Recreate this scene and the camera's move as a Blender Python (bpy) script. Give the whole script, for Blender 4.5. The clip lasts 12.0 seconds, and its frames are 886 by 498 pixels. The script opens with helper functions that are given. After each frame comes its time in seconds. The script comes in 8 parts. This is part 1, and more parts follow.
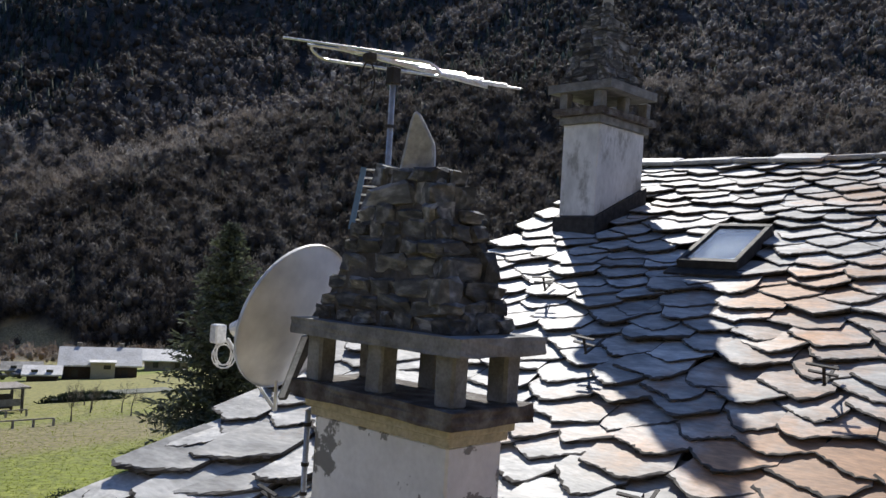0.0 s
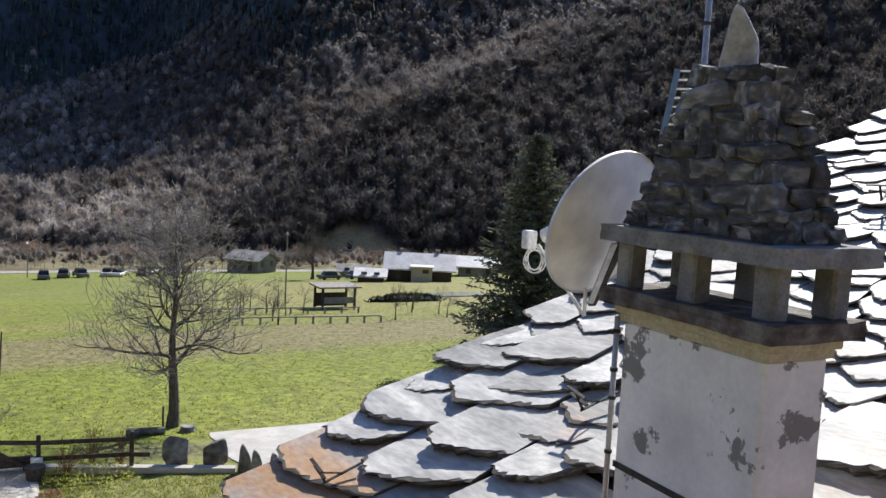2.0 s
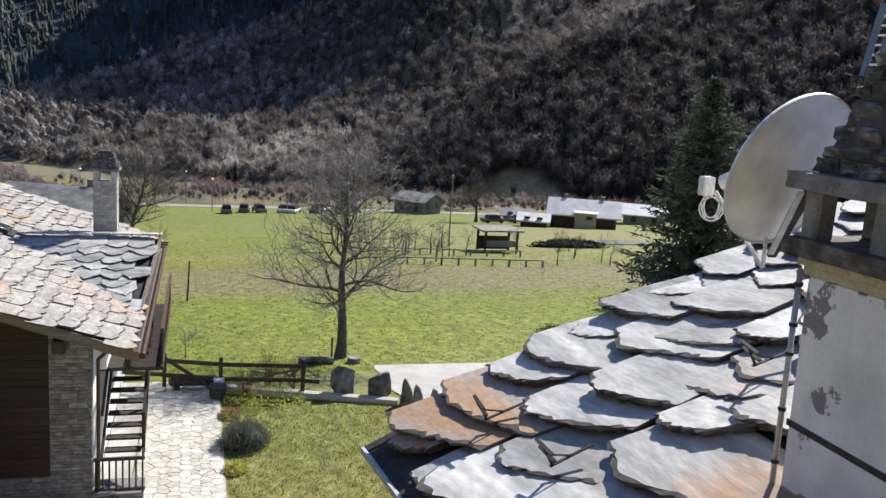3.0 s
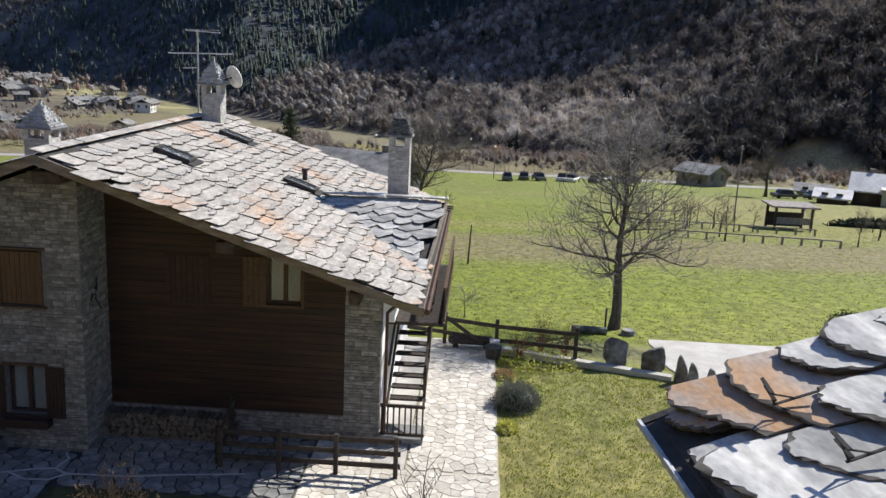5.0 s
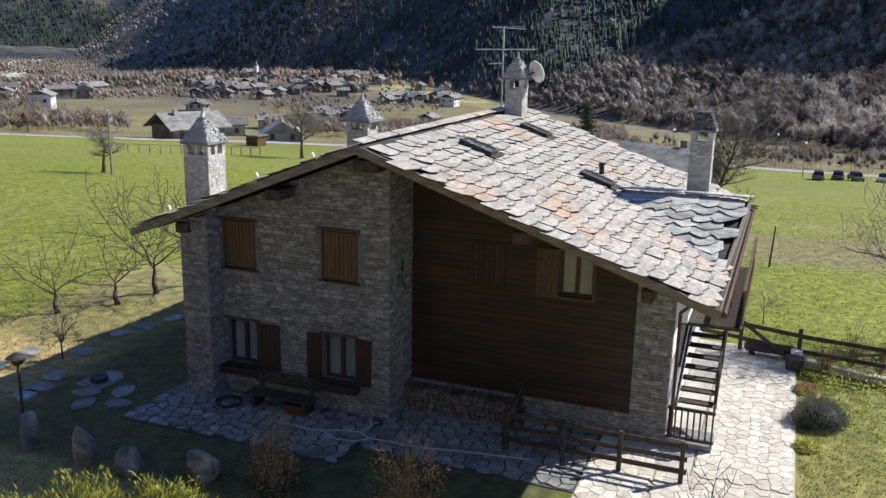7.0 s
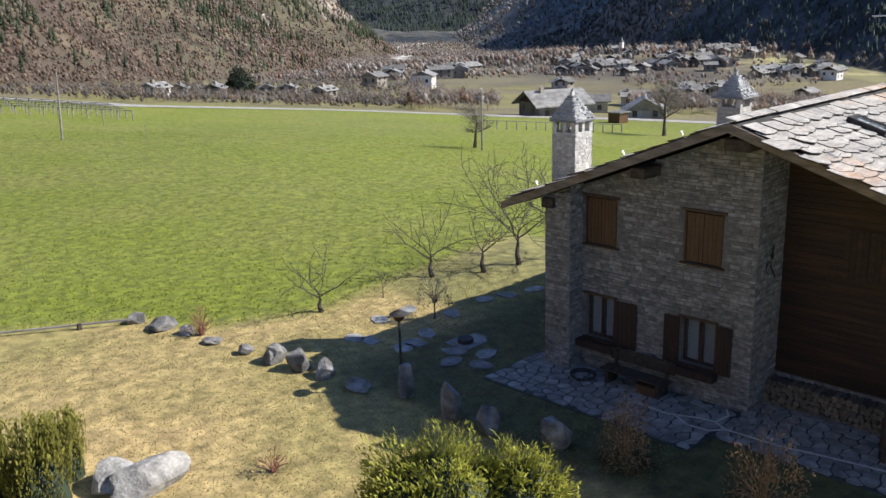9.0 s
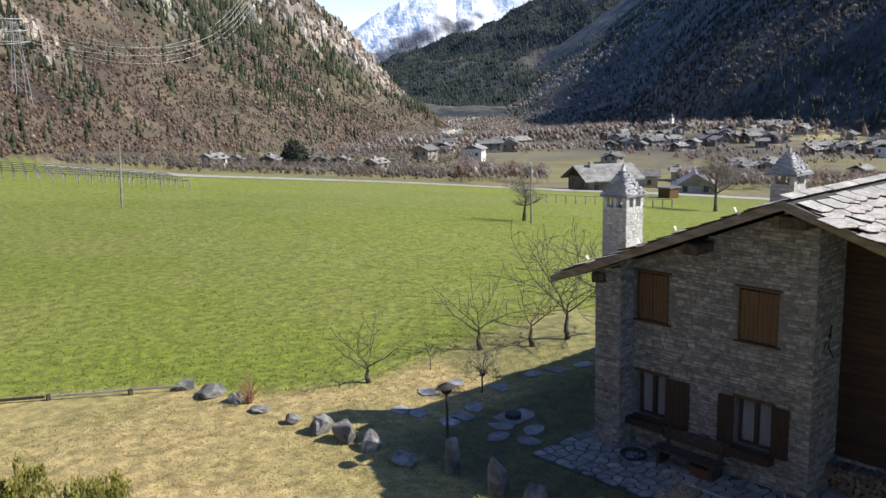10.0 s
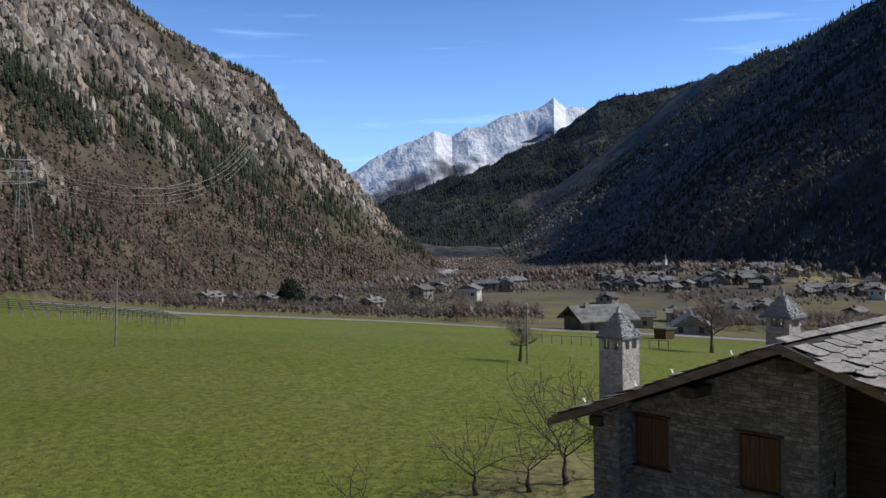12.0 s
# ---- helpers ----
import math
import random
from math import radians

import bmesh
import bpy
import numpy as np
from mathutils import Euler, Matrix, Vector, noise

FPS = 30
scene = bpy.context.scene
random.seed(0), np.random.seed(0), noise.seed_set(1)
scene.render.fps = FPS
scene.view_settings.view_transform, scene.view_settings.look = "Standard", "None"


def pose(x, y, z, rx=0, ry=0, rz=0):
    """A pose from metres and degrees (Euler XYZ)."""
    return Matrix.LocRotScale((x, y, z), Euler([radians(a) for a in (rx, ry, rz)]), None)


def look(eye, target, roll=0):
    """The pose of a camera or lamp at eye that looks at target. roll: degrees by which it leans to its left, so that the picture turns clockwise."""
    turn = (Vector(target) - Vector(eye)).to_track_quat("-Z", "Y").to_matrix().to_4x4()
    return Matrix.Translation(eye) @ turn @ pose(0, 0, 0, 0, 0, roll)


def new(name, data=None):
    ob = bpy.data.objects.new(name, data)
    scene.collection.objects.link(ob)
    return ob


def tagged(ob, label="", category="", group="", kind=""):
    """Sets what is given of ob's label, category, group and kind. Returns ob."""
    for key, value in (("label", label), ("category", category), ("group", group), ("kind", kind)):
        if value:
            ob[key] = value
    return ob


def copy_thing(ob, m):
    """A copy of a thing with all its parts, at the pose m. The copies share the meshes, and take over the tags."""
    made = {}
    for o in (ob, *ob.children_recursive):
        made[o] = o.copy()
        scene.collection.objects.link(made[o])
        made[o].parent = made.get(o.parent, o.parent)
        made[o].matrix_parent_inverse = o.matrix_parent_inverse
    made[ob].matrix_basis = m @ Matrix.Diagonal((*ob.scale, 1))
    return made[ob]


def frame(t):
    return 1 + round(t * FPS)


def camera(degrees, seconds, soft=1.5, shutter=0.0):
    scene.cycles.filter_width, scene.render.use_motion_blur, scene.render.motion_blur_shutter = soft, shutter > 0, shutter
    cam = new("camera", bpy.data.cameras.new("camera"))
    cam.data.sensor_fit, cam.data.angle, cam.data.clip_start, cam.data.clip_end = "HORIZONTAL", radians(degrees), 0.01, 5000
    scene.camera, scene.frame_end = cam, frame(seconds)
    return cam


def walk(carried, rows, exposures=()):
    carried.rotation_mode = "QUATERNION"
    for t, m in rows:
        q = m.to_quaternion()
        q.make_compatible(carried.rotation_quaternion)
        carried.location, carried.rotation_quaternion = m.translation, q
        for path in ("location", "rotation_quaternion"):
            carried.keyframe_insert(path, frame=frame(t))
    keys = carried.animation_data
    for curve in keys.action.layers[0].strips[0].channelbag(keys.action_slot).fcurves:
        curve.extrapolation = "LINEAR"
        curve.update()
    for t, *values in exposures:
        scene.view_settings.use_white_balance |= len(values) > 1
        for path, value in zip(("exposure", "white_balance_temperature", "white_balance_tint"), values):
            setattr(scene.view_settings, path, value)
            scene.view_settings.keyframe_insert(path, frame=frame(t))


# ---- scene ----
cam = camera(53.60, 12.0)
ROWS = [
    (0.0, -0.0, 0.0, 9.602, 91.31, -3.412, 44.191),
    (0.5, 0.005, 0.021, 9.603, 89.887, -3.372, 50.135),
    (1.0, -0.003, 0.019, 9.595, 88.497, -3.297, 54.72),
    (1.5, -0.018, -0.001, 9.587, 86.529, -3.164, 59.877),
    (2.0, -0.024, -0.014, 9.578, 84.375, -2.983, 63.934),
    (2.5, -0.033, -0.031, 9.566, 82.24, -3.309, 68.955),
    (3.0, -0.047, -0.045, 9.556, 80.146, -3.534, 74.713),
    (3.5, -0.047, -0.055, 9.554, 78.909, -3.58, 78.943),
    (5.5, -0.026, -0.128, 9.54, 76.88, -2.413, 97.606),
    (6.0, 0.001, -0.148, 9.541, 76.582, -2.383, 102.317),
    (6.5, 0.027, -0.171, 9.541, 76.329, -1.817, 107.197),
    (8.5, 0.103, -0.307, 9.56, 75.041, 1.006, 127.795),
    (9.0, 0.136, -0.337, 9.569, 74.81, 1.685, 134.56),
    (9.5, 0.17, -0.35, 9.58, 76.365, 1.831, 136.95),
    (10.0, 0.191, -0.352, 9.598, 79.581, 1.396, 137.809),
    (10.5, 0.204, -0.35, 9.619, 82.511, 0.774, 138.039),
    (11.0, 0.211, -0.335, 9.634, 85.689, 0.92, 138.15),
    (11.5, 0.222, -0.325, 9.643, 87.772, 0.976, 137.894),
    (12.0, 0.233, -0.315, 9.647, 88.658, 1.013, 137.567),
]
walk(cam, [(t, pose(x, y, z, rx, ry, rz)) for t, x, y, z, rx, ry, rz in ROWS],
     exposures=[(0.0, 0.15, 6500, 10), (2.5, 0.48, 6500, 10), (5.5, 0.40, 6500, 10), (9.3, 0.55, 6500, 10), (10.3, 0.42, 6500, 10), (11.0, -0.5, 6400, 10), (12.0, -0.72, 6300, 10)])

# ---- light ----
SUN_YAW, SUN_UP = 43.2, 39.0
world = bpy.data.worlds.new("sky")
scene.world = world
world.use_nodes = True
wn = world.node_tree.nodes
wl = world.node_tree.links
sky = wn.new("ShaderNodeTexSky")
sky.sky_type, sky.sun_disc = "NISHITA", False
sky.sun_elevation, sky.sun_rotation = radians(SUN_UP), radians(-SUN_YAW)
sky.altitude, sky.air_density, sky.dust_density, sky.ozone_density = 400.0, 1.0, 0.8, 2.2
# thin streaks of high cloud low over the valley
tc = wn.new("ShaderNodeTexCoord")
mp = wn.new("ShaderNodeMapping")
mp.inputs["Rotation"].default_value = (0.0, 0.0, radians(-138))
mp.inputs["Scale"].default_value = (3.0, 3.0, 34.0)
cl = wn.new("ShaderNodeTexNoise")
cl.inputs["Scale"].default_value, cl.inputs["Detail"].default_value = 1.6, 6.0
cr = wn.new("ShaderNodeValToRGB")
cr.color_ramp.elements[0].position, cr.color_ramp.elements[1].position = 0.60, 0.80
cr.color_ramp.elements[1].color = (0.55, 0.55, 0.55, 1)
cm = wn.new("ShaderNodeMix")
cm.data_type = "RGBA"
cm.inputs[7].default_value = (7.0, 7.4, 8.0, 1)
wl.new(tc.outputs["Generated"], mp.inputs["Vector"])
wl.new(mp.outputs["Vector"], cl.inputs["Vector"])
wl.new(cl.outputs["Fac"], cr.inputs["Fac"])
wl.new(cr.outputs["Color"], cm.inputs[0])
wl.new(sky.outputs["Color"], cm.inputs[6])
tint = wn.new("ShaderNodeMix")
tint.data_type, tint.blend_type = "RGBA", "MULTIPLY"
tint.inputs[0].default_value = 1.0
tint.inputs[7].default_value = (0.68, 0.91, 1.31, 1)   # the deep blue of thin mountain air
wl.new(cm.outputs[2], tint.inputs[6])
# the sky brightens smoothly from the zenith down to the horizon
sep = wn.new("ShaderNodeSeparateXYZ")
low_sky = wn.new("ShaderNodeMapRange")
low_sky.interpolation_type = "SMOOTHSTEP"
low_sky.inputs[1].default_value, low_sky.inputs[2].default_value = 0.05, 0.55
low_sky.inputs[3].default_value, low_sky.inputs[4].default_value = 3.1, 0.80
glow = wn.new("ShaderNodeVectorMath")
glow.operation = "SCALE"
wl.new(tc.outputs["Generated"], sep.inputs[0])
wl.new(sep.outputs["Z"], low_sky.inputs[0])
wl.new(tint.outputs[2], glow.inputs[0])
wl.new(low_sky.outputs[0], glow.inputs["Scale"])
wl.new(glow.outputs[0], wn["Background"].inputs["Color"])
wn["Background"].inputs["Strength"].default_value = 0.085
sun = new("sun", bpy.data.lights.new("sun", "SUN"))
sun.data.energy, sun.data.angle, sun.data.color = 5.0, radians(0.5), (1.0, 0.965, 0.91)
SUN_DIR = Vector((-math.sin(radians(SUN_YAW)) * math.cos(radians(SUN_UP)), math.cos(radians(SUN_YAW)) * math.cos(radians(SUN_UP)), math.sin(radians(SUN_UP))))
sun.matrix_world = look(SUN_DIR * 100, (0, 0, 0))

# ---- materials ----
def mat(name, cols, scale=4.0, rough=0.8, bump=0.3, fine=40.0, metal=0.0, spec=0.5, island=0.0, rand=0.0, stretch=(1, 1, 1), pos=(0.35, 0.65), detail=6.0, bdist=0.02, attr="", patch=None, trans=0.0, wide=False, mottle=None, grain=0.22, lean=None):
    """A surface: colours mixed by a coarse noise, a finer grain over them, variation by piece and a fine relief."""
    m = bpy.data.materials.new(name)
    m.use_nodes = True
    n, l = m.node_tree.nodes, m.node_tree.links
    b = n["Principled BSDF"]
    co = n.new("ShaderNodeTexCoord")
    ma = n.new("ShaderNodeMapping")
    ma.inputs["Scale"].default_value = stretch
    geo = n.new("ShaderNodeNewGeometry")
    oi = n.new("ShaderNodeObjectInfo")
    l.new(co.outputs["Object"], ma.inputs["Vector"])
    shift = n.new("ShaderNodeVectorMath")
    shift.operation = "MULTIPLY_ADD"
    shift.inputs[1].default_value = (37.0, 23.0, 11.0)
    cmb = n.new("ShaderNodeCombineXYZ")
    pick = oi.outputs["Random"] if rand else geo.outputs["Random Per Island"]
    for k in range(3):
        l.new(pick, cmb.inputs[k])
    l.new(cmb.outputs[0], shift.inputs[0])
    l.new(ma.outputs["Vector"], shift.inputs[2])
    vec = shift.outputs[0] if (rand or island) else ma.outputs["Vector"]
    nz = n.new("ShaderNodeTexNoise")
    nz.inputs["Scale"].default_value, nz.inputs["Detail"].default_value = scale, detail
    l.new(vec, nz.inputs["Vector"])
    ramp = n.new("ShaderNodeValToRGB")
    e = ramp.color_ramp.elements
    e[0].position, e[1].position = pos
    e[0].color, e[1].color = (*cols[0], 1), (*cols[-1], 1)
    for k, c in enumerate(cols[1:-1], 1):
        q = e.new(pos[0] + (pos[1] - pos[0]) * k / (len(cols) - 1))
        q.color = (*c, 1)
    l.new(nz.outputs["Fac"], ramp.inputs["Fac"])
    out = ramp.outputs["Color"]
    if attr:
        at = n.new("ShaderNodeAttribute")
        at.attribute_name = attr
        mx = n.new("ShaderNodeMix")
        mx.data_type, mx.blend_type = "RGBA", "MULTIPLY"
        mx.inputs[0].default_value = 1.0
        l.new(out, mx.inputs[6])
        l.new(at.outputs["Color"], mx.inputs[7])
        out = mx.outputs[2]
    if patch:
        pc, pscale, p0, p1 = patch
        pn = n.new("ShaderNodeTexNoise")
        pn.inputs["Scale"].default_value, pn.inputs["Detail"].default_value = pscale, 9.0
        pn.inputs["Roughness"].default_value = 0.66
        l.new(geo.outputs["Position"] if wide else vec, pn.inputs["Vector"])
        pr = n.new("ShaderNodeValToRGB")
        pr.color_ramp.elements[0].position, pr.color_ramp.elements[1].position = p0, p1
        fac = pn.outputs["Fac"]
        if lean:
            sx = n.new("ShaderNodeSeparateXYZ")
            l.new(geo.outputs["Position"], sx.inputs[0])
            grow_ = n.new("ShaderNodeMapRange")
            for k, v in enumerate((lean[0], lean[1], -lean[2], lean[2]), 1):
                grow_.inputs[k].default_value = v
            l.new(sx.outputs["X"], grow_.inputs[0])
            more = n.new("ShaderNodeMath")
            l.new(fac, more.inputs[0])
            l.new(grow_.outputs[0], more.inputs[1])
            fac = more.outputs[0]
        l.new(fac, pr.inputs["Fac"])
        mx = n.new("ShaderNodeMix")
        mx.data_type = "RGBA"
        mx.inputs[7].default_value = (*pc, 1)
        l.new(pr.outputs["Color"], mx.inputs[0])
        l.new(out, mx.inputs[6])
        out = mx.outputs[2]
    fn = n.new("ShaderNodeTexNoise")
    fn.inputs["Scale"].default_value, fn.inputs["Detail"].default_value = fine, 4.0
    l.new(vec, fn.inputs["Vector"])
    hs = n.new("ShaderNodeHueSaturation")
    l.new(out, hs.inputs["Color"])
    # brightness: grain, and the piece's own tone
    mr = n.new("ShaderNodeMapRange")
    mr.inputs[1].default_value, mr.inputs[2].default_value = 0.25, 0.75
    mr.inputs[3].default_value, mr.inputs[4].default_value = 1 - grain, 1 + grain
    l.new(fn.outputs["Fac"], mr.inputs[0])
    val = mr.outputs[0]
    if mottle:
        mn = n.new("ShaderNodeTexNoise")
        mn.inputs["Scale"].default_value, mn.inputs["Detail"].default_value = mottle[0], 7.0
        l.new(vec, mn.inputs["Vector"])
        mm = n.new("ShaderNodeMapRange")
        mm.inputs[1].default_value, mm.inputs[2].default_value = 0.36, 0.62
        mm.inputs[3].default_value, mm.inputs[4].default_value = mottle[1], mottle[2]
        l.new(mn.outputs["Fac"], mm.inputs[0])
        mu = n.new("ShaderNodeMath")
        mu.operation = "MULTIPLY"
        l.new(val, mu.inputs[0])
        l.new(mm.outputs[0], mu.inputs[1])
        val = mu.outputs[0]
    amount = rand or island
    if amount:
        m2 = n.new("ShaderNodeMapRange")
        m2.inputs[3].default_value, m2.inputs[4].default_value = 1 - amount, 1 + amount
        l.new(pick, m2.inputs[0])
        mu = n.new("ShaderNodeMath")
        mu.operation = "MULTIPLY"
        l.new(val, mu.inputs[0])
        l.new(m2.outputs[0], mu.inputs[1])
        val = mu.outputs[0]
    l.new(val, hs.inputs["Value"])
    l.new(hs.outputs["Color"], b.inputs["Base Color"])
    b.inputs["Roughness"].default_value = rough
    b.inputs["Metallic"].default_value = metal
    b.inputs["Specular IOR Level"].default_value = spec
    if bump:
        bp = n.new("ShaderNodeBump")
        bp.inputs["Strength"].default_value, bp.inputs["Distance"].default_value = bump, bdist
        ad = n.new("ShaderNodeMath")
        l.new(nz.outputs["Fac"], ad.inputs[0])
        l.new(fn.outputs["Fac"], ad.inputs[1])
        l.new(ad.outputs[0], bp.inputs["Height"])
        l.new(bp.outputs["Normal"], b.inputs["Normal"])
    if trans:
        tb = n.new("ShaderNodeBsdfTranslucent")
        l.new(hs.outputs["Color"], tb.inputs["Color"])
        ms = n.new("ShaderNodeMixShader")
        ms.inputs[0].default_value = trans
        l.new(b.outputs[0], ms.inputs[1])
        l.new(tb.outputs[0], ms.inputs[2])
        l.new(ms.outputs[0], n["Material Output"].inputs["Surface"])
    return m


def slate_mat(name, cols, rust, island=0.0, rand=0.0, at=(0.52, 0.68), rscale=0.55, rough=0.6, bump=0.3, spec=0.3, lean=None):
    """Split stone: grey to cream by slab, with broad rust bloom that runs over several slabs."""
    return mat(name, cols, 1.7, rough, bump, 15.0, rand=rand, island=island, stretch=(1, 2.2, 1), bdist=0.016, mottle=(5.0, 0.80, 1.12), spec=spec, patch=(rust, rscale, *at), wide=True, lean=lean)


NEARCOLS = [(0.30, 0.295, 0.275), (0.46, 0.45, 0.42), (0.62, 0.595, 0.54)]
ROOFCOLS = [(0.34, 0.315, 0.28), (0.42, 0.39, 0.345), (0.50, 0.46, 0.40)]
SLATE = slate_mat("slate", NEARCOLS, (0.52, 0.30, 0.165), rand=0.26, rscale=0.6, rough=0.62, spec=0.35, bump=0.22, at=(0.50, 0.64), lean=(-6.5, -1.5, 0.13))
SLATE_N = slate_mat("slate_upper", NEARCOLS, (0.52, 0.30, 0.165), island=0.26, rscale=0.6, rough=0.62, spec=0.35, bump=0.22, at=(0.50, 0.64), lean=(-6.5, -1.5, 0.13))
SLATE_B = slate_mat("slate_weathered", ROOFCOLS, (0.50, 0.32, 0.20), rand=0.10, rough=0.75, rscale=0.5, at=(0.53, 0.70))
SLATE_D = slate_mat("slate_joined", ROOFCOLS, (0.50, 0.32, 0.20), island=0.10, rough=0.75, rscale=0.5, at=(0.53, 0.70))
RUSTSLATE = mat("rusty_slate", [(0.40, 0.37, 0.33), (0.46, 0.36, 0.28), (0.50, 0.29, 0.14), (0.44, 0.40, 0.35)], 1.6, 0.65, 0.35, 26.0, rand=0.25, stretch=(1, 1.5, 1), bdist=0.012)
CAPPALE = mat("pale_cap_slab", [(0.26, 0.262, 0.255), (0.38, 0.382, 0.372), (0.50, 0.50, 0.485)], 6.0, 0.85, 0.6, 40.0, rand=0.22, bdist=0.01)
SPRUCE = mat("open_spruce_needles", [(0.065, 0.08, 0.058), (0.17, 0.185, 0.135)], 2.0, 0.7, 0.2, 30.0, island=0.45, trans=0.25)
# rough split edges, darkened so their colour carries the shade between slabs
SHADED_EDGE = mat("shaded_split_edge", [(0.045, 0.038, 0.032), (0.10, 0.088, 0.075), (0.17, 0.15, 0.13)], 9.0, 0.9, 0.6, 60.0, stretch=(0.5, 0.5, 6), bdist=0.006)
UNDER = mat("dark_underlay", [(0.03, 0.028, 0.026), (0.06, 0.055, 0.05)], 5, 0.9)
STONE = mat("wall_stone", [(0.145, 0.138, 0.127), (0.215, 0.207, 0.192), (0.30, 0.29, 0.27)], 5.0, 0.88, 0.5, 30.0, island=0.3, bdist=0.015)
MORTAR = mat("mortar", [(0.12, 0.115, 0.107), (0.185, 0.178, 0.166)], 8.0, 0.92, 0.5)
CAPSTONE = mat("cap_stone", [(0.055, 0.056, 0.055), (0.105, 0.105, 0.103), (0.27, 0.265, 0.255)], 2.0, 0.85, 0.5, 40.0, rand=0.55, bdist=0.01, patch=((0.13, 0.115, 0.08), 3.0, 0.58, 0.72))
CAPMORTAR = mat("cap_mortar", [(0.06, 0.054, 0.048), (0.12, 0.108, 0.095)], 12.0, 0.95, 0.9, 60.0, bdist=0.02)
CONCRETE = mat("concrete", [(0.16, 0.16, 0.158), (0.27, 0.27, 0.265)], 7.0, 0.9, 0.6, 60.0, bdist=0.008, patch=((0.07, 0.065, 0.06), 4.0, 0.55, 0.75))
RUSTSTONE = mat("mossy_cornice", [(0.05, 0.038, 0.030), (0.11, 0.092, 0.08), (0.20, 0.19, 0.172)], 8.0, 0.9, 0.8, 50.0, bdist=0.01)
PLASTER = mat("peeling_plaster", [(0.68, 0.69, 0.70), (0.77, 0.78, 0.79), (0.83, 0.84, 0.85)], 3.0, 0.88, 0.35, 30.0, bdist=0.006, patch=((0.24, 0.24, 0.235), 2.4, 0.575, 0.587), mottle=(1.6, 0.90, 1.04), grain=0.06)
PLASTER_B = mat("stained_plaster", [(0.55, 0.56, 0.56), (0.72, 0.73, 0.73), (0.80, 0.80, 0.80)], 2.0, 0.88, 0.4, 24.0, stretch=(1, 1, 0.55), bdist=0.006, patch=((0.36, 0.36, 0.35), 2.8, 0.53, 0.62), grain=0.10)
OCHRE = mat("yellowed_plaster", [(0.42, 0.38, 0.26), (0.52, 0.48, 0.35)], 9.0, 0.9, 0.4)
WHITEWALL = mat("white_render", [(0.70, 0.69, 0.66), (0.80, 0.79, 0.77)], 2.0, 0.9, 0.2)
DARKWOOD = mat("dark_stained_boards", [(0.016, 0.008, 0.005), (0.030, 0.014, 0.008), (0.050, 0.022, 0.011)], 5.0, 0.62, 0.4, 50.0, island=0.3, stretch=(1, 0.12, 1.6), bdist=0.006)
BEAMWOOD = mat("weathered_beam", [(0.035, 0.025, 0.018), (0.085, 0.062, 0.045)], 8.0, 0.8, 0.5, 50.0, stretch=(0.25, 1, 1))
FASCIA = mat("grey_fascia_board", [(0.14, 0.11, 0.085), (0.26, 0.215, 0.17)], 8.0, 0.8, 0.5, 50.0, stretch=(1, 0.2, 1))
SHUTTER = mat("brown_shutter", [(0.075, 0.04, 0.018), (0.12, 0.062, 0.028)], 7.0, 0.6, 0.3, 50.0, stretch=(2, 2, 0.2))
SHUTTER_D = mat("dark_red_shutter", [(0.024, 0.013, 0.010), (0.045, 0.023, 0.017)], 7.0, 0.6, 0.3, 50.0, stretch=(2, 2, 0.2))
FRAMEWOOD = mat("window_frame_wood", [(0.055, 0.030, 0.017), (0.10, 0.055, 0.030)], 9.0, 0.55, 0.2)
FENCEWOOD = mat("dark_fence_timber", [(0.028, 0.021, 0.016), (0.07, 0.052, 0.04)], 9.0, 0.8, 0.4, 60.0)
CURTAIN = mat("white_curtain", [(0.74, 0.75, 0.77), (0.84, 0.85, 0.86)], 6.0, 0.9, 0.2, 20.0, stretch=(1, 9, 0.2))
STEEL = mat("galvanised_steel", [(0.42, 0.43, 0.44), (0.58, 0.59, 0.60)], 14.0, 0.5, 0.1, 90.0, metal=0.55)
DARKMETAL = mat("dark_metal", [(0.032, 0.029, 0.027), (0.07, 0.064, 0.058)], 14.0, 0.7, 0.2, 80.0, metal=0.2, spec=0.3)
COPPER = mat("brown_gutter", [(0.06, 0.035, 0.025), (0.12, 0.07, 0.05)], 8.0, 0.45, 0.1, metal=0.6)
DISHPAINT = mat("dish_paint", [(0.70, 0.69, 0.66), (0.74, 0.73, 0.70)], 1.5, 0.5, 0.03, 6.0)
WHITEPLASTIC = mat("white_plastic", [(0.72, 0.72, 0.72), (0.80, 0.80, 0.80)], 6.0, 0.4, 0.05)
BLUEPLASTIC = mat("blue_plastic", [(0.10, 0.19, 0.32), (0.14, 0.25, 0.40)], 6.0, 0.5, 0.05)
ALU = mat("bright_aluminium", [(0.66, 0.67, 0.68), (0.78, 0.79, 0.80)], 20.0, 0.3, 0.05, 90.0, metal=1.0)
PAVING = mat("paving_stone", [(0.50, 0.45, 0.38), (0.61, 0.565, 0.49), (0.72, 0.68, 0.60)], 3.0, 0.85, 0.4, 30.0, rand=0.16, bdist=0.008)
PAVING_J = mat("paving_stone_far", [(0.50, 0.45, 0.38), (0.61, 0.565, 0.49), (0.72, 0.68, 0.60)], 3.0, 0.85, 0.4, 30.0, island=0.16, bdist=0.008)
PATIOJOINT = mat("patio_joint", [(0.045, 0.048, 0.042), (0.085, 0.088, 0.078)], 6.0, 0.95, 0.5)
SEAM = mat("pale_mortar_seam", [(0.42, 0.42, 0.41), (0.58, 0.58, 0.56)], 9.0, 0.9, 0.3)
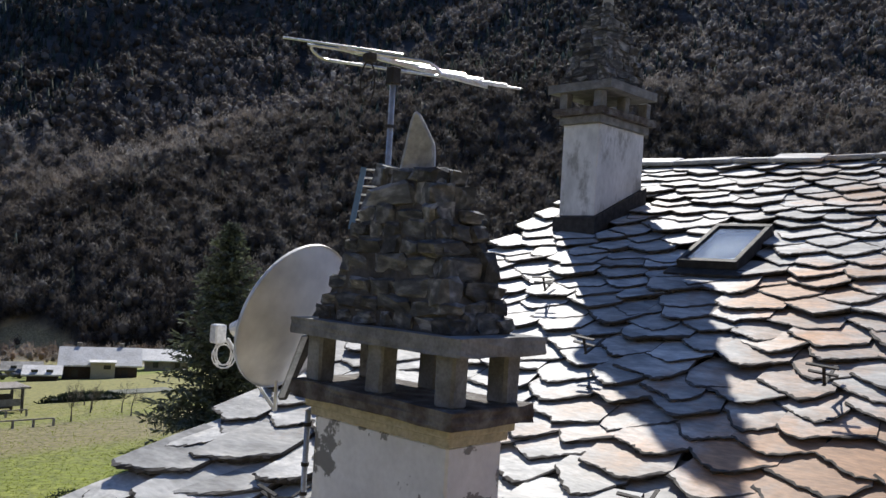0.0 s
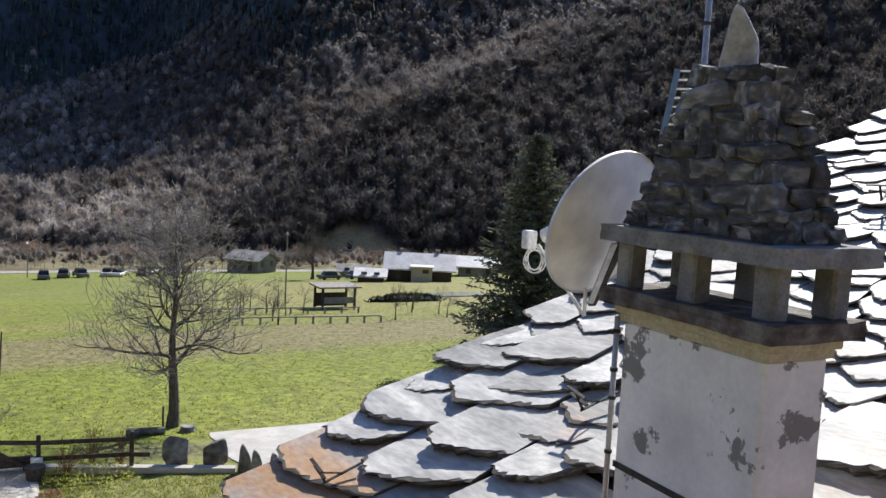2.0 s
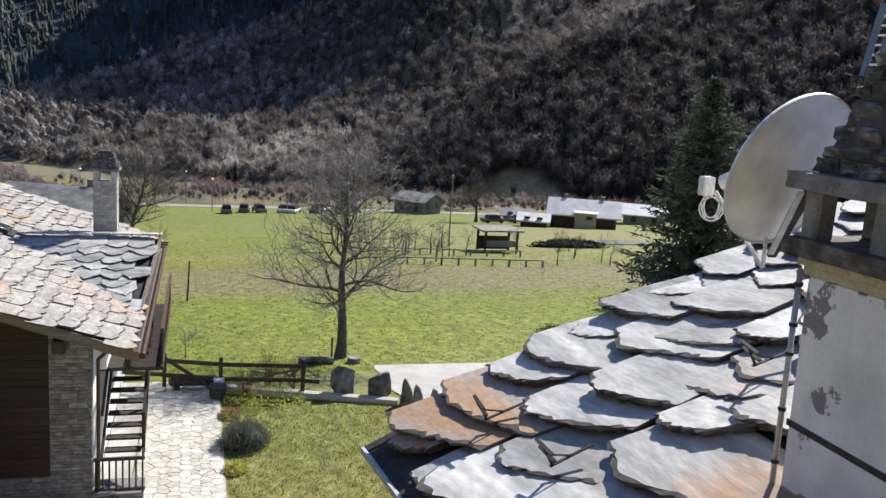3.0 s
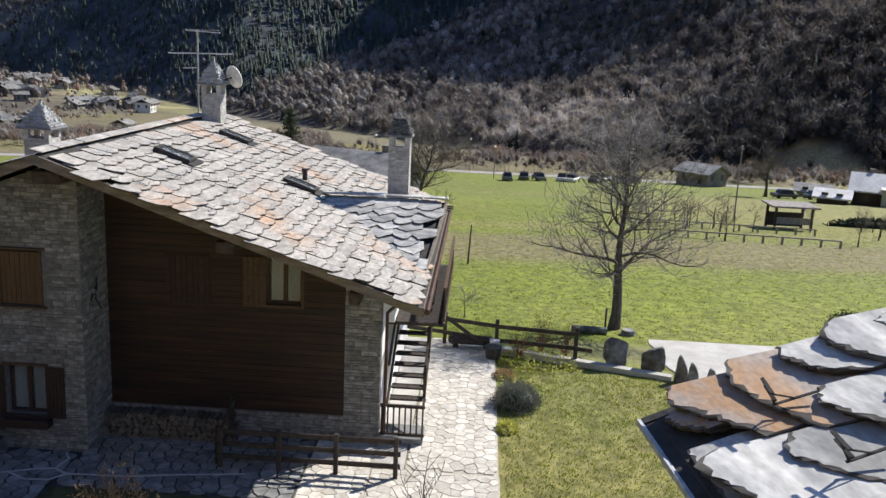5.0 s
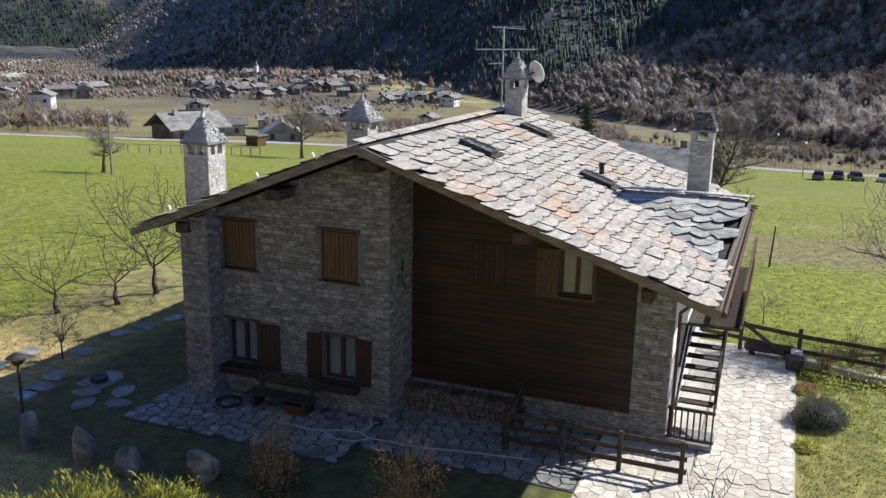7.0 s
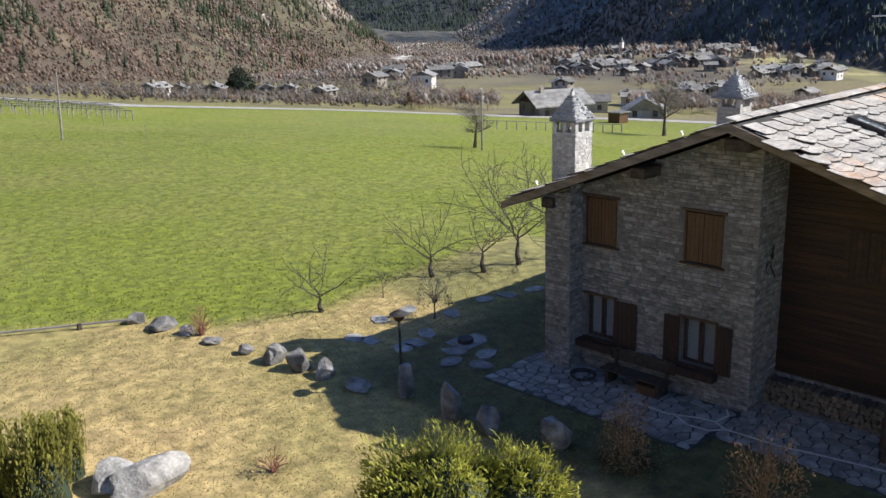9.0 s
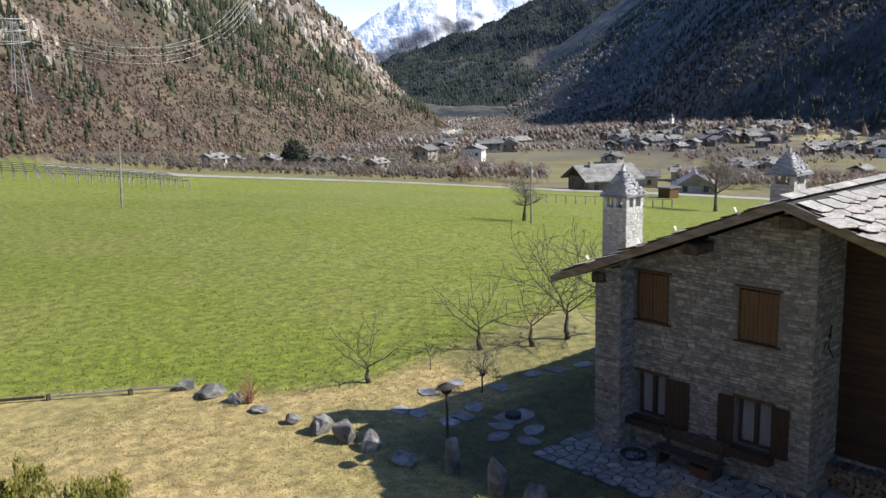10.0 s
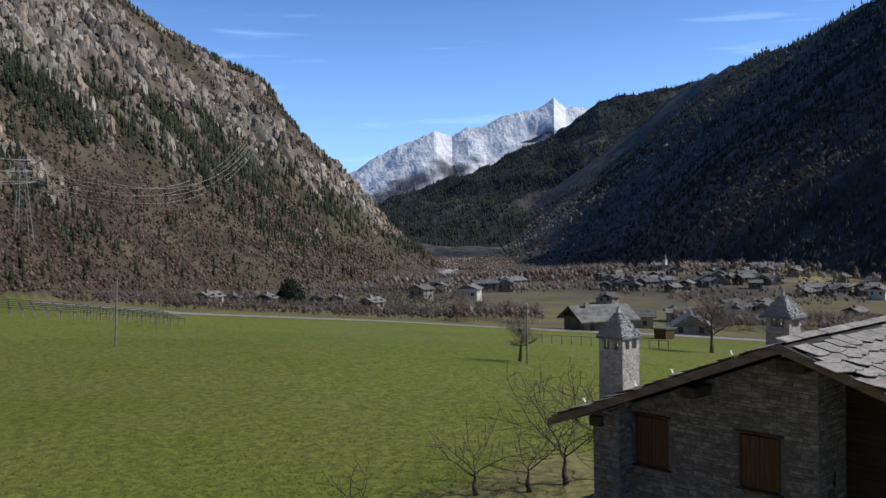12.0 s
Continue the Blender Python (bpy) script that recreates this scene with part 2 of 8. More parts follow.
JOINT = mat("paving_joint", [(0.44, 0.40, 0.33), (0.55, 0.505, 0.43)], 6.0, 0.95, 0.5)
PALEROCK = mat("pale_boulder", [(0.17, 0.16, 0.145), (0.29, 0.275, 0.25), (0.40, 0.38, 0.345)], 3.0, 0.9, 0.9, 16.0, bdist=0.03)
# darker copy of paving_stone, the terrace's shade put into its colour
PATIO = mat("patio_stone", [(0.16, 0.16, 0.155), (0.24, 0.24, 0.23), (0.34, 0.337, 0.325)], 3.0, 0.85, 0.4, 30.0, rand=0.22, bdist=0.008)
ROCK = mat("boulder", [(0.09, 0.085, 0.08), (0.18, 0.172, 0.16), (0.29, 0.28, 0.26)], 3.0, 0.9, 0.9, 16.0, rand=0.3, bdist=0.03)
BARK = mat("bark", [(0.055, 0.045, 0.038), (0.13, 0.11, 0.095)], 10.0, 0.95, 0.7, 40.0, island=0.15, stretch=(2, 2, 0.4))
TWIG = mat("pale_twigs", [(0.12, 0.10, 0.085), (0.22, 0.19, 0.165)], 6.0, 0.8, 0.2, island=0.3)
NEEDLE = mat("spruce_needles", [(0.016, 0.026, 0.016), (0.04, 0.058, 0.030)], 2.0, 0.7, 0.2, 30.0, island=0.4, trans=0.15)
LEAF = mat("laurel_leaves", [(0.27, 0.29, 0.05), (0.50, 0.49, 0.11)], 3.0, 0.4, 0.1, 30.0, island=0.45, trans=0.5)
THUJA = mat("cypress_sprays", [(0.16, 0.165, 0.03), (0.30, 0.28, 0.06)], 3.0, 0.6, 0.2, 30.0, island=0.4, trans=0.35)
DRYLEAF = mat("dry_brown_leaves", [(0.26, 0.17, 0.10), (0.50, 0.35, 0.21)], 3.0, 0.8, 0.2, 30.0, island=0.4, trans=0.2)
LAVENDER = mat("grey_lavender", [(0.12, 0.13, 0.115), (0.24, 0.25, 0.23)], 3.0, 0.8, 0.2, island=0.3, trans=0.1)
REDTWIG = mat("reddish_twigs", [(0.17, 0.075, 0.045), (0.28, 0.13, 0.08)], 3.0, 0.8, 0.2, island=0.3)
GRASSBLADE = mat("grass_tufts", [(0.165, 0.205, 0.02), (0.26, 0.295, 0.035)], 0.4, 0.7, 0.0, 3.0, island=0.5, trans=0.5)
STRAWBLADE = mat("dry_grass_tufts", [(0.22, 0.20, 0.075), (0.40, 0.34, 0.15)], 0.6, 0.7, 0.0, 3.0, island=0.3, trans=0.5)
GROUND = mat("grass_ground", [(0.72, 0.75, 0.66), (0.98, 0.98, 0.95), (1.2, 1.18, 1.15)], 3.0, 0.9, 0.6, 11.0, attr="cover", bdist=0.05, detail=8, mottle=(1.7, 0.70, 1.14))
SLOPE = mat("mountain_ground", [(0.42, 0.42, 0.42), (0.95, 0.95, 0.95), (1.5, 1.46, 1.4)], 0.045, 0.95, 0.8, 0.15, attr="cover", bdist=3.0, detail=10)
SNOW = mat("snow_and_rock", [(0.9, 0.9, 0.9), (1.06, 1.06, 1.06)], 0.004, 0.7, 0.6, 0.05, attr="cover", bdist=10.0, detail=10)
ASPHALT = mat("pale_road", [(0.30, 0.28, 0.25), (0.40, 0.375, 0.34)], 0.6, 0.9, 0.2, 12.0)
GRAVEL = mat("pale_gravel", [(0.42, 0.40, 0.36), (0.55, 0.525, 0.48)], 1.2, 0.95, 0.5, 24.0)
# cool blue-green base: haze over the far woods is put into the colour
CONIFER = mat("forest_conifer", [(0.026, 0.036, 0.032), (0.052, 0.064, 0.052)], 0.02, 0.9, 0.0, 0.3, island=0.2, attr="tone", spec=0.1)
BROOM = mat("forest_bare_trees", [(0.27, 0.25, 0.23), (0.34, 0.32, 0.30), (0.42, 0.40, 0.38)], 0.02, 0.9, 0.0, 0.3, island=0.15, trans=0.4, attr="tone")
WALNUT = mat("walnut_twigs", [(0.16, 0.145, 0.13), (0.36, 0.335, 0.31)], 1.2, 0.8, 0.2, island=0.25)
PALETWIG = mat("silver_twigs", [(0.25, 0.235, 0.22), (0.42, 0.40, 0.375)], 6.0, 0.8, 0.2, island=0.25)
CLIFFROCK = mat("cliff_rock", [(0.55, 0.54, 0.52), (0.95, 0.94, 0.92), (1.35, 1.32, 1.27)], 0.12, 0.95, 0.9, 0.9, attr="tone", bdist=1.0, stretch=(1, 1, 0.35))
FARROOF = mat("far_stone_roof", [(0.13, 0.125, 0.115), (0.27, 0.26, 0.24)], 0.9, 0.7, 0.4, 5.0, rand=0.3)
FARWALL = mat("far_house_wall", [(0.20, 0.175, 0.145), (0.33, 0.30, 0.26)], 0.5, 0.9, 0.2, 4.0, rand=0.35)
FARWHITE = mat("far_white_wall", [(0.58, 0.56, 0.52), (0.70, 0.68, 0.64)], 0.5, 0.9, 0.2, 4.0, rand=0.15)
FARDARK = mat("far_window_dark", [(0.02, 0.02, 0.022), (0.045, 0.045, 0.05)], 1.0, 0.3)
POLEWOOD = mat("grey_pole", [(0.20, 0.175, 0.15), (0.32, 0.29, 0.26)], 3.0, 0.85, 0.2, 30.0)
CARPAINT = mat("car_paint", [(0.05, 0.05, 0.055), (0.5, 0.5, 0.5)], 0.01, 0.3, 0.0, 1.0, rand=0.6, metal=0.3)
LOGEND = mat("cut_log", [(0.10, 0.08, 0.06), (0.19, 0.155, 0.115)], 12.0, 0.9, 0.4, 60.0, rand=0.35)
GLASS = bpy.data.materials.new("window_glass")
GLASS.use_nodes = True
GLASS.node_tree.nodes["Principled BSDF"].inputs["Base Color"].default_value = (0.9, 0.95, 0.97, 1)
GLASS.node_tree.nodes["Principled BSDF"].inputs["Roughness"].default_value = 0.02
GLASS.node_tree.nodes["Principled BSDF"].inputs["Transmission Weight"].default_value = 0.92
METALROOF = mat("bright_sheet_roof", [(0.52, 0.51, 0.49), (0.68, 0.67, 0.65)], 0.6, 0.6, 0.1, 4.0)
PALEMORTAR = mat("pale_chimney_mortar", [(0.34, 0.325, 0.295), (0.46, 0.44, 0.40)], 6.0, 0.92, 0.5)
PALESTONE = mat("pale_chimney_stone", [(0.34, 0.325, 0.295), (0.47, 0.45, 0.41), (0.58, 0.555, 0.51)], 5.0, 0.88, 0.6, 30.0, island=0.14, bdist=0.015)

# ---- builders ----
rng = random.Random(7)


def finish(name, bm, material, smooth=False):
    me = bpy.data.meshes.new(name)
    bm.normal_update()
    bm.to_mesh(me)
    bm.free()
    me.materials.append(material)
    if smooth:
        me.polygons.foreach_set("use_smooth", [True] * len(me.polygons))
    return me


def thing(name, at, label, category, group="", turn=0.0):
    ob = new(name)
    ob.empty_display_size = 0.2
    ob.location = at
    ob.rotation_euler = (0, 0, radians(turn))
    return tagged(ob, label, category, group)


def part(name, bm, material, parent, label="", smooth=False):
    """One mesh under a thing or a part, in the parent's own coordinates."""
    ob = new(name, finish(name, bm, material, smooth))
    ob.parent = parent
    if label:
        ob["label"] = label
    return ob


def solo(name, bm, material, label, category, group="", kind="", smooth=False, at=(0, 0, 0)):
    ob = new(name, finish(name, bm, material, smooth))
    ob.location = at
    return tagged(ob, label, category, group, kind)


def box(bm, x0, x1, y0, y1, z0, z1, m=None, bevel=0.0):
    r = bmesh.ops.create_cube(bm, size=1.0)
    t = Matrix.Translation(((x0 + x1) / 2, (y0 + y1) / 2, (z0 + z1) / 2)) @ Matrix.Diagonal((abs(x1 - x0), abs(y1 - y0), abs(z1 - z0), 1))
    bmesh.ops.transform(bm, matrix=(m @ t) if m else t, verts=r["verts"])
    if bevel:
        es = {e for v in r["verts"] for e in v.link_edges}
        bmesh.ops.bevel(bm, geom=list(es), offset=bevel, segments=1, affect="EDGES")
    return bm


def boxed(*a, **k):
    return box(bmesh.new(), *a, **k)


def rod(bm, a, b, r0, r1=None, sides=8):
    """A tapered round bar from a to b."""
    a, b = Vector(a), Vector(b)
    r1 = r0 if r1 is None else r1
    d = (b - a).normalized()
    s = d.orthogonal().normalized()
    t = d.cross(s)
    rings = []
    for p, r in ((a, r0), (b, r1)):
        rings.append([bm.verts.new(p + (s * math.cos(2 * math.pi * k / sides) + t * math.sin(2 * math.pi * k / sides)) * r) for k in range(sides)])
    for k in range(sides):
        bm.faces.new((rings[0][k], rings[0][(k + 1) % sides], rings[1][(k + 1) % sides], rings[1][k]))
    bm.faces.new(rings[0][::-1])
    bm.faces.new(rings[1])
    return bm


def bar(bm, a, b, w, h):
    """A squared bar from a to b, w wide and h high."""
    a, b = Vector(a), Vector(b)
    d = (b - a).normalized()
    s = d.cross(Vector((0, 0, 1)))
    s = s.normalized() if s.length > 1e-4 else Vector((1, 0, 0))
    u = s.cross(d).normalized()
    c = [[bm.verts.new(p + s * x * w / 2 + u * y * h / 2) for x, y in ((-1, -1), (1, -1), (1, 1), (-1, 1))] for p in (a, b)]
    for k in range(4):
        bm.faces.new((c[0][k], c[0][(k + 1) % 4], c[1][(k + 1) % 4], c[1][k]))
    bm.faces.new(c[0][::-1])
    bm.faces.new(c[1])
    return bm


def tube(bm, pts, r, sides=3):
    """One unbroken round strand through the points."""
    pts = [Vector(p) for p in pts]
    prev = None
    for k, p in enumerate(pts):
        d = (pts[min(k + 1, len(pts) - 1)] - pts[max(k - 1, 0)]).normalized()
        s = d.cross(Vector((0.1, 0.05, 1))).normalized()
        t = d.cross(s)
        row = [bm.verts.new(p + (s * math.cos(math.tau * i / sides) + t * math.sin(math.tau * i / sides)) * r) for i in range(sides)]
        if prev:
            for i in range(sides):
                bm.faces.new((prev[i], prev[(i + 1) % sides], row[(i + 1) % sides], row[i]))
        prev = row
    return bm


def prism(bm, pts, d):
    """A flat polygon pushed along d."""
    d = Vector(d)
    lo = [bm.verts.new(p) for p in pts]
    hi = [bm.verts.new(Vector(p) + d) for p in pts]
    n = len(pts)
    for k in range(n):
        bm.faces.new((lo[k], lo[(k + 1) % n], hi[(k + 1) % n], hi[k]))
    bm.faces.new(lo[::-1])
    bm.faces.new(hi)
    bmesh.ops.recalc_face_normals(bm, faces=bm.faces[-(n + 2):] if False else list({f for v in lo + hi for f in v.link_faces}))
    return bm


def rock_mesh(seed, sx, sy, sz, rough=0.28, cuts=2, broken=0):
    bm = bmesh.new()
    bmesh.ops.create_icosphere(bm, subdivisions=cuts, radius=1.0)
    r = random.Random(seed)
    o = Vector((r.random() * 50, r.random() * 50, r.random() * 50))
    facets = [(Vector((r.gauss(0, 1), r.gauss(0, 1), r.gauss(0.3, 0.8))).normalized(), r.uniform(0.52, 0.78)) for _ in range(broken)]
    for v in bm.verts:
        p = v.co.copy()
        k = 1 + rough * noise.noise(p * 1.1 + o) + rough * 0.5 * noise.noise(p * 2.7 + o)
        q = p * k
        q.x, q.y, q.z = max(-0.8, min(0.8, q.x)), max(-0.85, min(0.85, q.y)), max(-0.8, min(0.85, q.z))
        for n, w in facets:
            over = q.dot(n) - w
            if over > 0:
                q = q - n * over * 0.94
        v.co = Vector((q.x * sx, q.y * sy, q.z * sz))
    return bm


def stone_field(bm, o, u, v, n, w, h, inside, course=(0.05, 0.125), length=(0.14, 0.50), gap=0.007, depth=0.016, seed=1):
    """Uneven courses of squared stones on a wall: o its corner, u along, v up, n outwards."""
    r = random.Random(seed)
    o, u, v, n = Vector(o), Vector(u), Vector(v), Vector(n)
    z = 0.0
    while z < h:
        ch = r.uniform(*course)
        x = -r.random() * 0.3
        while x < w:
            ln = r.uniform(*length)
            a, b = max(x, 0.0), min(x + ln - gap, w)
            top = min(z + ch - gap, h)
            if b - a > 0.04 and top - z > 0.03 and inside((a + b) / 2, (z + top) / 2, a, b, z, top):
                d = depth * r.uniform(0.55, 1.25)
                j = [r.uniform(-0.011, 0.011) for _ in range(8)]
                base = [(a + j[0], z + j[1]), (b + j[2], z + j[3]), (b + j[4], top + j[5]), (a + j[6], top + j[7])]
                cx, cy = (a + b) / 2, (z + top) / 2
                lo = [bm.verts.new(o + u * p[0] + v * p[1]) for p in base]
                hi = [bm.verts.new(o + u * (cx + (p[0] - cx) * 0.955) + v * (cy + (p[1] - cy) * 0.87) + n * d) for p in base]
                for k in range(4):
                    bm.faces.new((lo[k], lo[(k + 1) % 4], hi[(k + 1) % 4], hi[k]))
                bm.faces.new(hi)
            x += ln
        z += ch
    return bm


def slate_mesh(seed, w, h, th, chips=0.05, belly=(0.10, 0.34), oblique=False):
    """One split stone slab: w wide, h long (y: upslope), flat on top, its lower edge broken to an angular, ragged, undercut line in thin leaves.
    oblique: the low corner lies far to one side, so that a long edge climbs across the slab."""
    r = random.Random(seed)
    deep = r.uniform(*belly) * h
    if oblique:
        m = r.uniform(0.04, 0.30)
        ctrl = [(0.0, deep * r.uniform(0.15, 0.5)), (m, 0.0), (r.uniform(0.5, 0.75), deep * r.uniform(0.15, 0.4)), (1.0, deep)]
    else:
        m = r.uniform(0.3, 0.7)
        wide = r.uniform(0.06, 0.2)
        ctrl = [(0.0, deep * r.uniform(0.55, 1.0)), (m - wide, deep * r.uniform(0.05, 0.25)), (m, 0.0), (m + wide, deep * r.uniform(0.05, 0.3)), (1.0, deep * r.uniform(0.55, 1.0))]
    low = []
    for (x0, y0), (x1, y1) in zip(ctrl, ctrl[1:]):
        n = max(1, round((x1 - x0) / 0.05))
        for i in range(n):
            k = i / n
            j = r.uniform(-chips, chips) * h if (i or not low) else 0.0
            low.append((w * (x0 + (x1 - x0) * (k + (r.uniform(-0.3, 0.3) / n if i else 0)) - 0.5), y0 + (y1 - y0) * k + j))
    low.append((w * 0.5, ctrl[-1][1]))
    k = len(low) - 1
    pts = low + [(w * 0.5 * r.uniform(0.9, 1.0), h * 0.72), (w * 0.45, h), (-w * 0.45, h), (-w * 0.5 * r.uniform(0.9, 1.0), h * 0.72)]
    bm = bmesh.new()
    n = len(pts)
    lean, lean2 = r.uniform(-0.02, 0.02), r.uniform(-0.012, 0.010)

    def ring(f, z, back, jit):
        return [bm.verts.new((x * f, y + (back + jit * r.random() if i <= k else 0.0), z + lean * x / w + lean2 * (1 - y / h))) for i, (x, y) in enumerate(pts)]
    rings = [ring(0.93, 0.0, 0.09, 0.03), ring(0.95, th * 0.30, 0.06, 0.035), ring(0.97, th * 0.36, 0.02, 0.04), ring(0.985, th * 0.66, 0.025, 0.03), ring(0.995, th * 0.70, 0.0, 0.03), ring(1.0, th * 0.92, 0.0, 0.02), ring(0.985, th, 0.012, 0.035)]
    for p, q in zip(rings, rings[1:]):
        for i in range(n):
            bm.faces.new((p[i], p[(i + 1) % n], q[(i + 1) % n], q[i]))
    bm.faces.new(rings[0][::-1])
    bm.faces.new(rings[-1])
    return bm


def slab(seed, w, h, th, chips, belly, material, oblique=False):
    """A slab's mesh with a weathered top and split edges, their shade put into a dark colour."""
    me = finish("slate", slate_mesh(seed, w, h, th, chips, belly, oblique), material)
    me.materials.append(SHADED_EDGE)
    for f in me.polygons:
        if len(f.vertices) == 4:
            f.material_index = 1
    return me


def frame_of(o, u, v):
    """A pose with x along u, y along v, z out of both."""
    u, v = Vector(u).normalized(), Vector(v).normalized()
    w = u.cross(v)
    m = Matrix((u, v, w)).transposed().to_4x4()
    m.translation = o
    return m


def cells(x0, x1, y0, y1, step, seed, jitter=0.38):
    """Crazy-paving cells: a jittered grid's Voronoi polygons, clipped to a rectangle."""
    r = random.Random(seed)
    nx, ny = max(1, round((x1 - x0) / step)), max(1, round((y1 - y0) / step))
    sx, sy = (x1 - x0) / nx, (y1 - y0) / ny
    seeds = {}
    for i in range(-1, nx + 1):
        for j in range(-1, ny + 1):
            seeds[i, j] = (x0 + (i + 0.5 + 0.5 * (j % 2) - 0.25 + r.uniform(-jitter, jitter)) * sx, y0 + (j + 0.5 + r.uniform(-jitter, jitter)) * sy)
    out = []
    for i in range(nx):
        for j in range(ny):
            p = seeds[i, j]
            poly = [(x0, y0), (x1, y0), (x1, y1), (x0, y1)]
            for a in range(-2, 3):
                for b in range(-2, 3):
                    q = seeds.get((i + a, j + b))
                    if q is None or (a == 0 and b == 0):
                        continue
                    mx, my, dx, dy = (p[0] + q[0]) / 2, (p[1] + q[1]) / 2, q[0] - p[0], q[1] - p[1]
                    res = []
                    for k in range(len(poly)):
                        s, e = poly[k], poly[(k + 1) % len(poly)]
                        fs, fe = (s[0] - mx) * dx + (s[1] - my) * dy, (e[0] - mx) * dx + (e[1] - my) * dy
                        if fs <= 0:
                            res.append(s)
                        if fs * fe < 0:
                            w = fs / (fs - fe)
                            res.append((s[0] + (e[0] - s[0]) * w, s[1] + (e[1] - s[1]) * w))
                    poly = res
                    if len(poly) < 3:
                        break
                if len(poly) < 3:
                    break
            if len(poly) >= 3:
                out.append((p, poly))
    return out


def stone_variants(name, count, seed, material, jitter=0.3):
    """Unit stones, roughly squared and chipped, to be scaled to length, depth and height."""
    out = []
    for k in range(count):
        r = random.Random(seed + k)
        bm = bmesh.new()
        bmesh.ops.create_cube(bm, size=1.0)
        bmesh.ops.bevel(bm, geom=list(bm.edges), offset=0.16, segments=1, affect="EDGES")
        for v in bm.verts:
            v.co += Vector((r.uniform(-jitter, jitter) * 0.5, r.uniform(-jitter, jitter) * 0.5, r.uniform(-jitter, jitter) * 0.5))
        out.append(finish(name, bm, material))
    return out


def cap_stones(parent, base, top, z0, z1, courses, variants, seed, proud=0.02):
    """Courses of single stones round a tapering cap: base and top are (x0, x1, y0, y1) in the parent's coordinates."""
    r = random.Random(seed)
    zs = [z0]
    while zs[-1] < z1 - 0.02:
        zs.append(min(z1, zs[-1] + (z1 - z0) / courses * r.uniform(0.7, 1.35)))
    for a, b in zip(zs, zs[1:]):
        k = ((a + b) / 2 - z0) / (z1 - z0)
        x0, x1, y0, y1 = (p + (q - p) * k for p, q in zip(base, top))
        hgt = b - a
        for side in range(4):
            ln = (x1 - x0) if side % 2 == 0 else (y1 - y0)
            s = -r.random() * 0.05
            while s < ln - 0.02:
                w = min(r.uniform(1.1, 3.2) * hgt, max(0.05, ln - s))
                c = s + w / 2
                d = 0.11
                out = r.uniform(-0.3, 1.0) * proud
                x, y = ((x0 + c, y0 - out + d / 2), (x1 + out - d / 2, y0 + c), (x1 - c, y1 + out - d / 2), (x0 - out + d / 2, y1 - c))[side]
                ob = new("stone", variants[r.randrange(len(variants))])
                ob.parent = parent
                ob.location = (x, y, (a + b) / 2 + r.uniform(-0.005, 0.005))
                ob.rotation_euler = (r.uniform(-0.05, 0.05), r.uniform(-0.14, 0.14), radians(90 * side) + r.uniform(-0.14, 0.14))
                ob.scale = (w * r.uniform(0.92, 1.02), d * r.uniform(0.9, 1.15), hgt * r.choice((0.75, 0.9, 1.0, 1.0, 1.35)))
                s += w


def tip_mesh(seed, w, d, h):
    """An upright split stone, leaning to a point."""
    r = random.Random(seed)
    bm = bmesh.new()
    prof = [(-0.5, 0), (0.5, 0), (0.47, 0.35), (0.42, 0.52), (0.2, 0.78), (0.0, 0.98), (-0.16, 1.0), (-0.3, 0.8), (-0.36, 0.45)]
    prism(bm, [(x * w + r.uniform(-0.03, 0.03) * w, -d / 2, z * h) for x, z in prof], (0, d, 0))
    bmesh.ops.bevel(bm, geom=list(bm.edges), offset=d * 0.14, segments=1, affect="EDGES")
    return bm

# ---- the ground, one sheet to the horizon, and the mountains ----
AX_U, AX_Q = (-0.643, -0.766), (-0.766, 0.643)   # down the valley, and towards the shaded mountain


def uq(x, y):
    return x * AX_U[0] + y * AX_U[1], x * AX_Q[0] + y * AX_Q[1]


def ease(a, b, v):
    s = min(1.0, max(0.0, (v - a) / (b - a)))
    return s * s * (3 - 2 * s)


def floor_z(x, y):
    d = max(0.0, -25.0 - x)
    z = -0.075 * min(d, 20) - 0.098 * max(0.0, min(d - 20, 115)) - 0.075 * max(0.0, min(d - 135, 160)) - 0.040 * max(0.0, min(d - 295, 600)) - 0.012 * max(0.0, d - 895)
    return z + 14.0 * math.exp(-((x + 470) ** 2 + (y + 245) ** 2) / 24000.0)      # the village stands on a low fan


def fractal(x, y, s, octaves=4):
    v, a, f = 0.0, 1.0, 1.0 / s
    for _ in range(octaves):
        v += a * noise.noise(Vector((x * f, y * f, 3.7)))
        a, f = a * 0.5, f * 2.1
    return v


# the shaded mountain, by azimuth: where its sunny foot ends, where its steep dark flank ends, and its skyline (degrees of elevation)
FOOT_EL = [(40, 34), (66, 30), (70, 14), (72.5, 9.7), (75.2, 6.6), (78.5, 7.0), (81.5, 4.9), (84.4, 3.8), (88, 2.4), (92.8, 1.1), (98, -0.8), (101.6, -2.4), (105.2, -4.1), (114, -3.7), (123, -2.9), (127, -1.5), (140, -1.5)]
FLANK_EL = [(15, -20), (64, -20), (69, 60), (95, 60), (98, 18), (105, 8.0), (110.8, 4.3), (115.1, 1.9), (118, 0.1), (122.5, -2.8), (127, -1.6), (140, -1.6)]
CREST_EL = [(15, 21), (98, 21), (106, 16), (111, 12.8), (114.6, 11.3), (117.8, 10.1), (120, 9.2), (122.5, 9.0), (126, 15), (140, 20)]


def table(t, v):
    for (a, p), (b, q) in zip(t, t[1:]):
        if v <= b:
            return p + (q - p) * max(0.0, (v - a) / (b - a))
    return t[-1][1]


def right_foot(u):
    return 205 + 25 * math.sin(u / 170.0)


def foot_grade(az):
    return 0.66 - 0.33 * ease(70, 84, az)


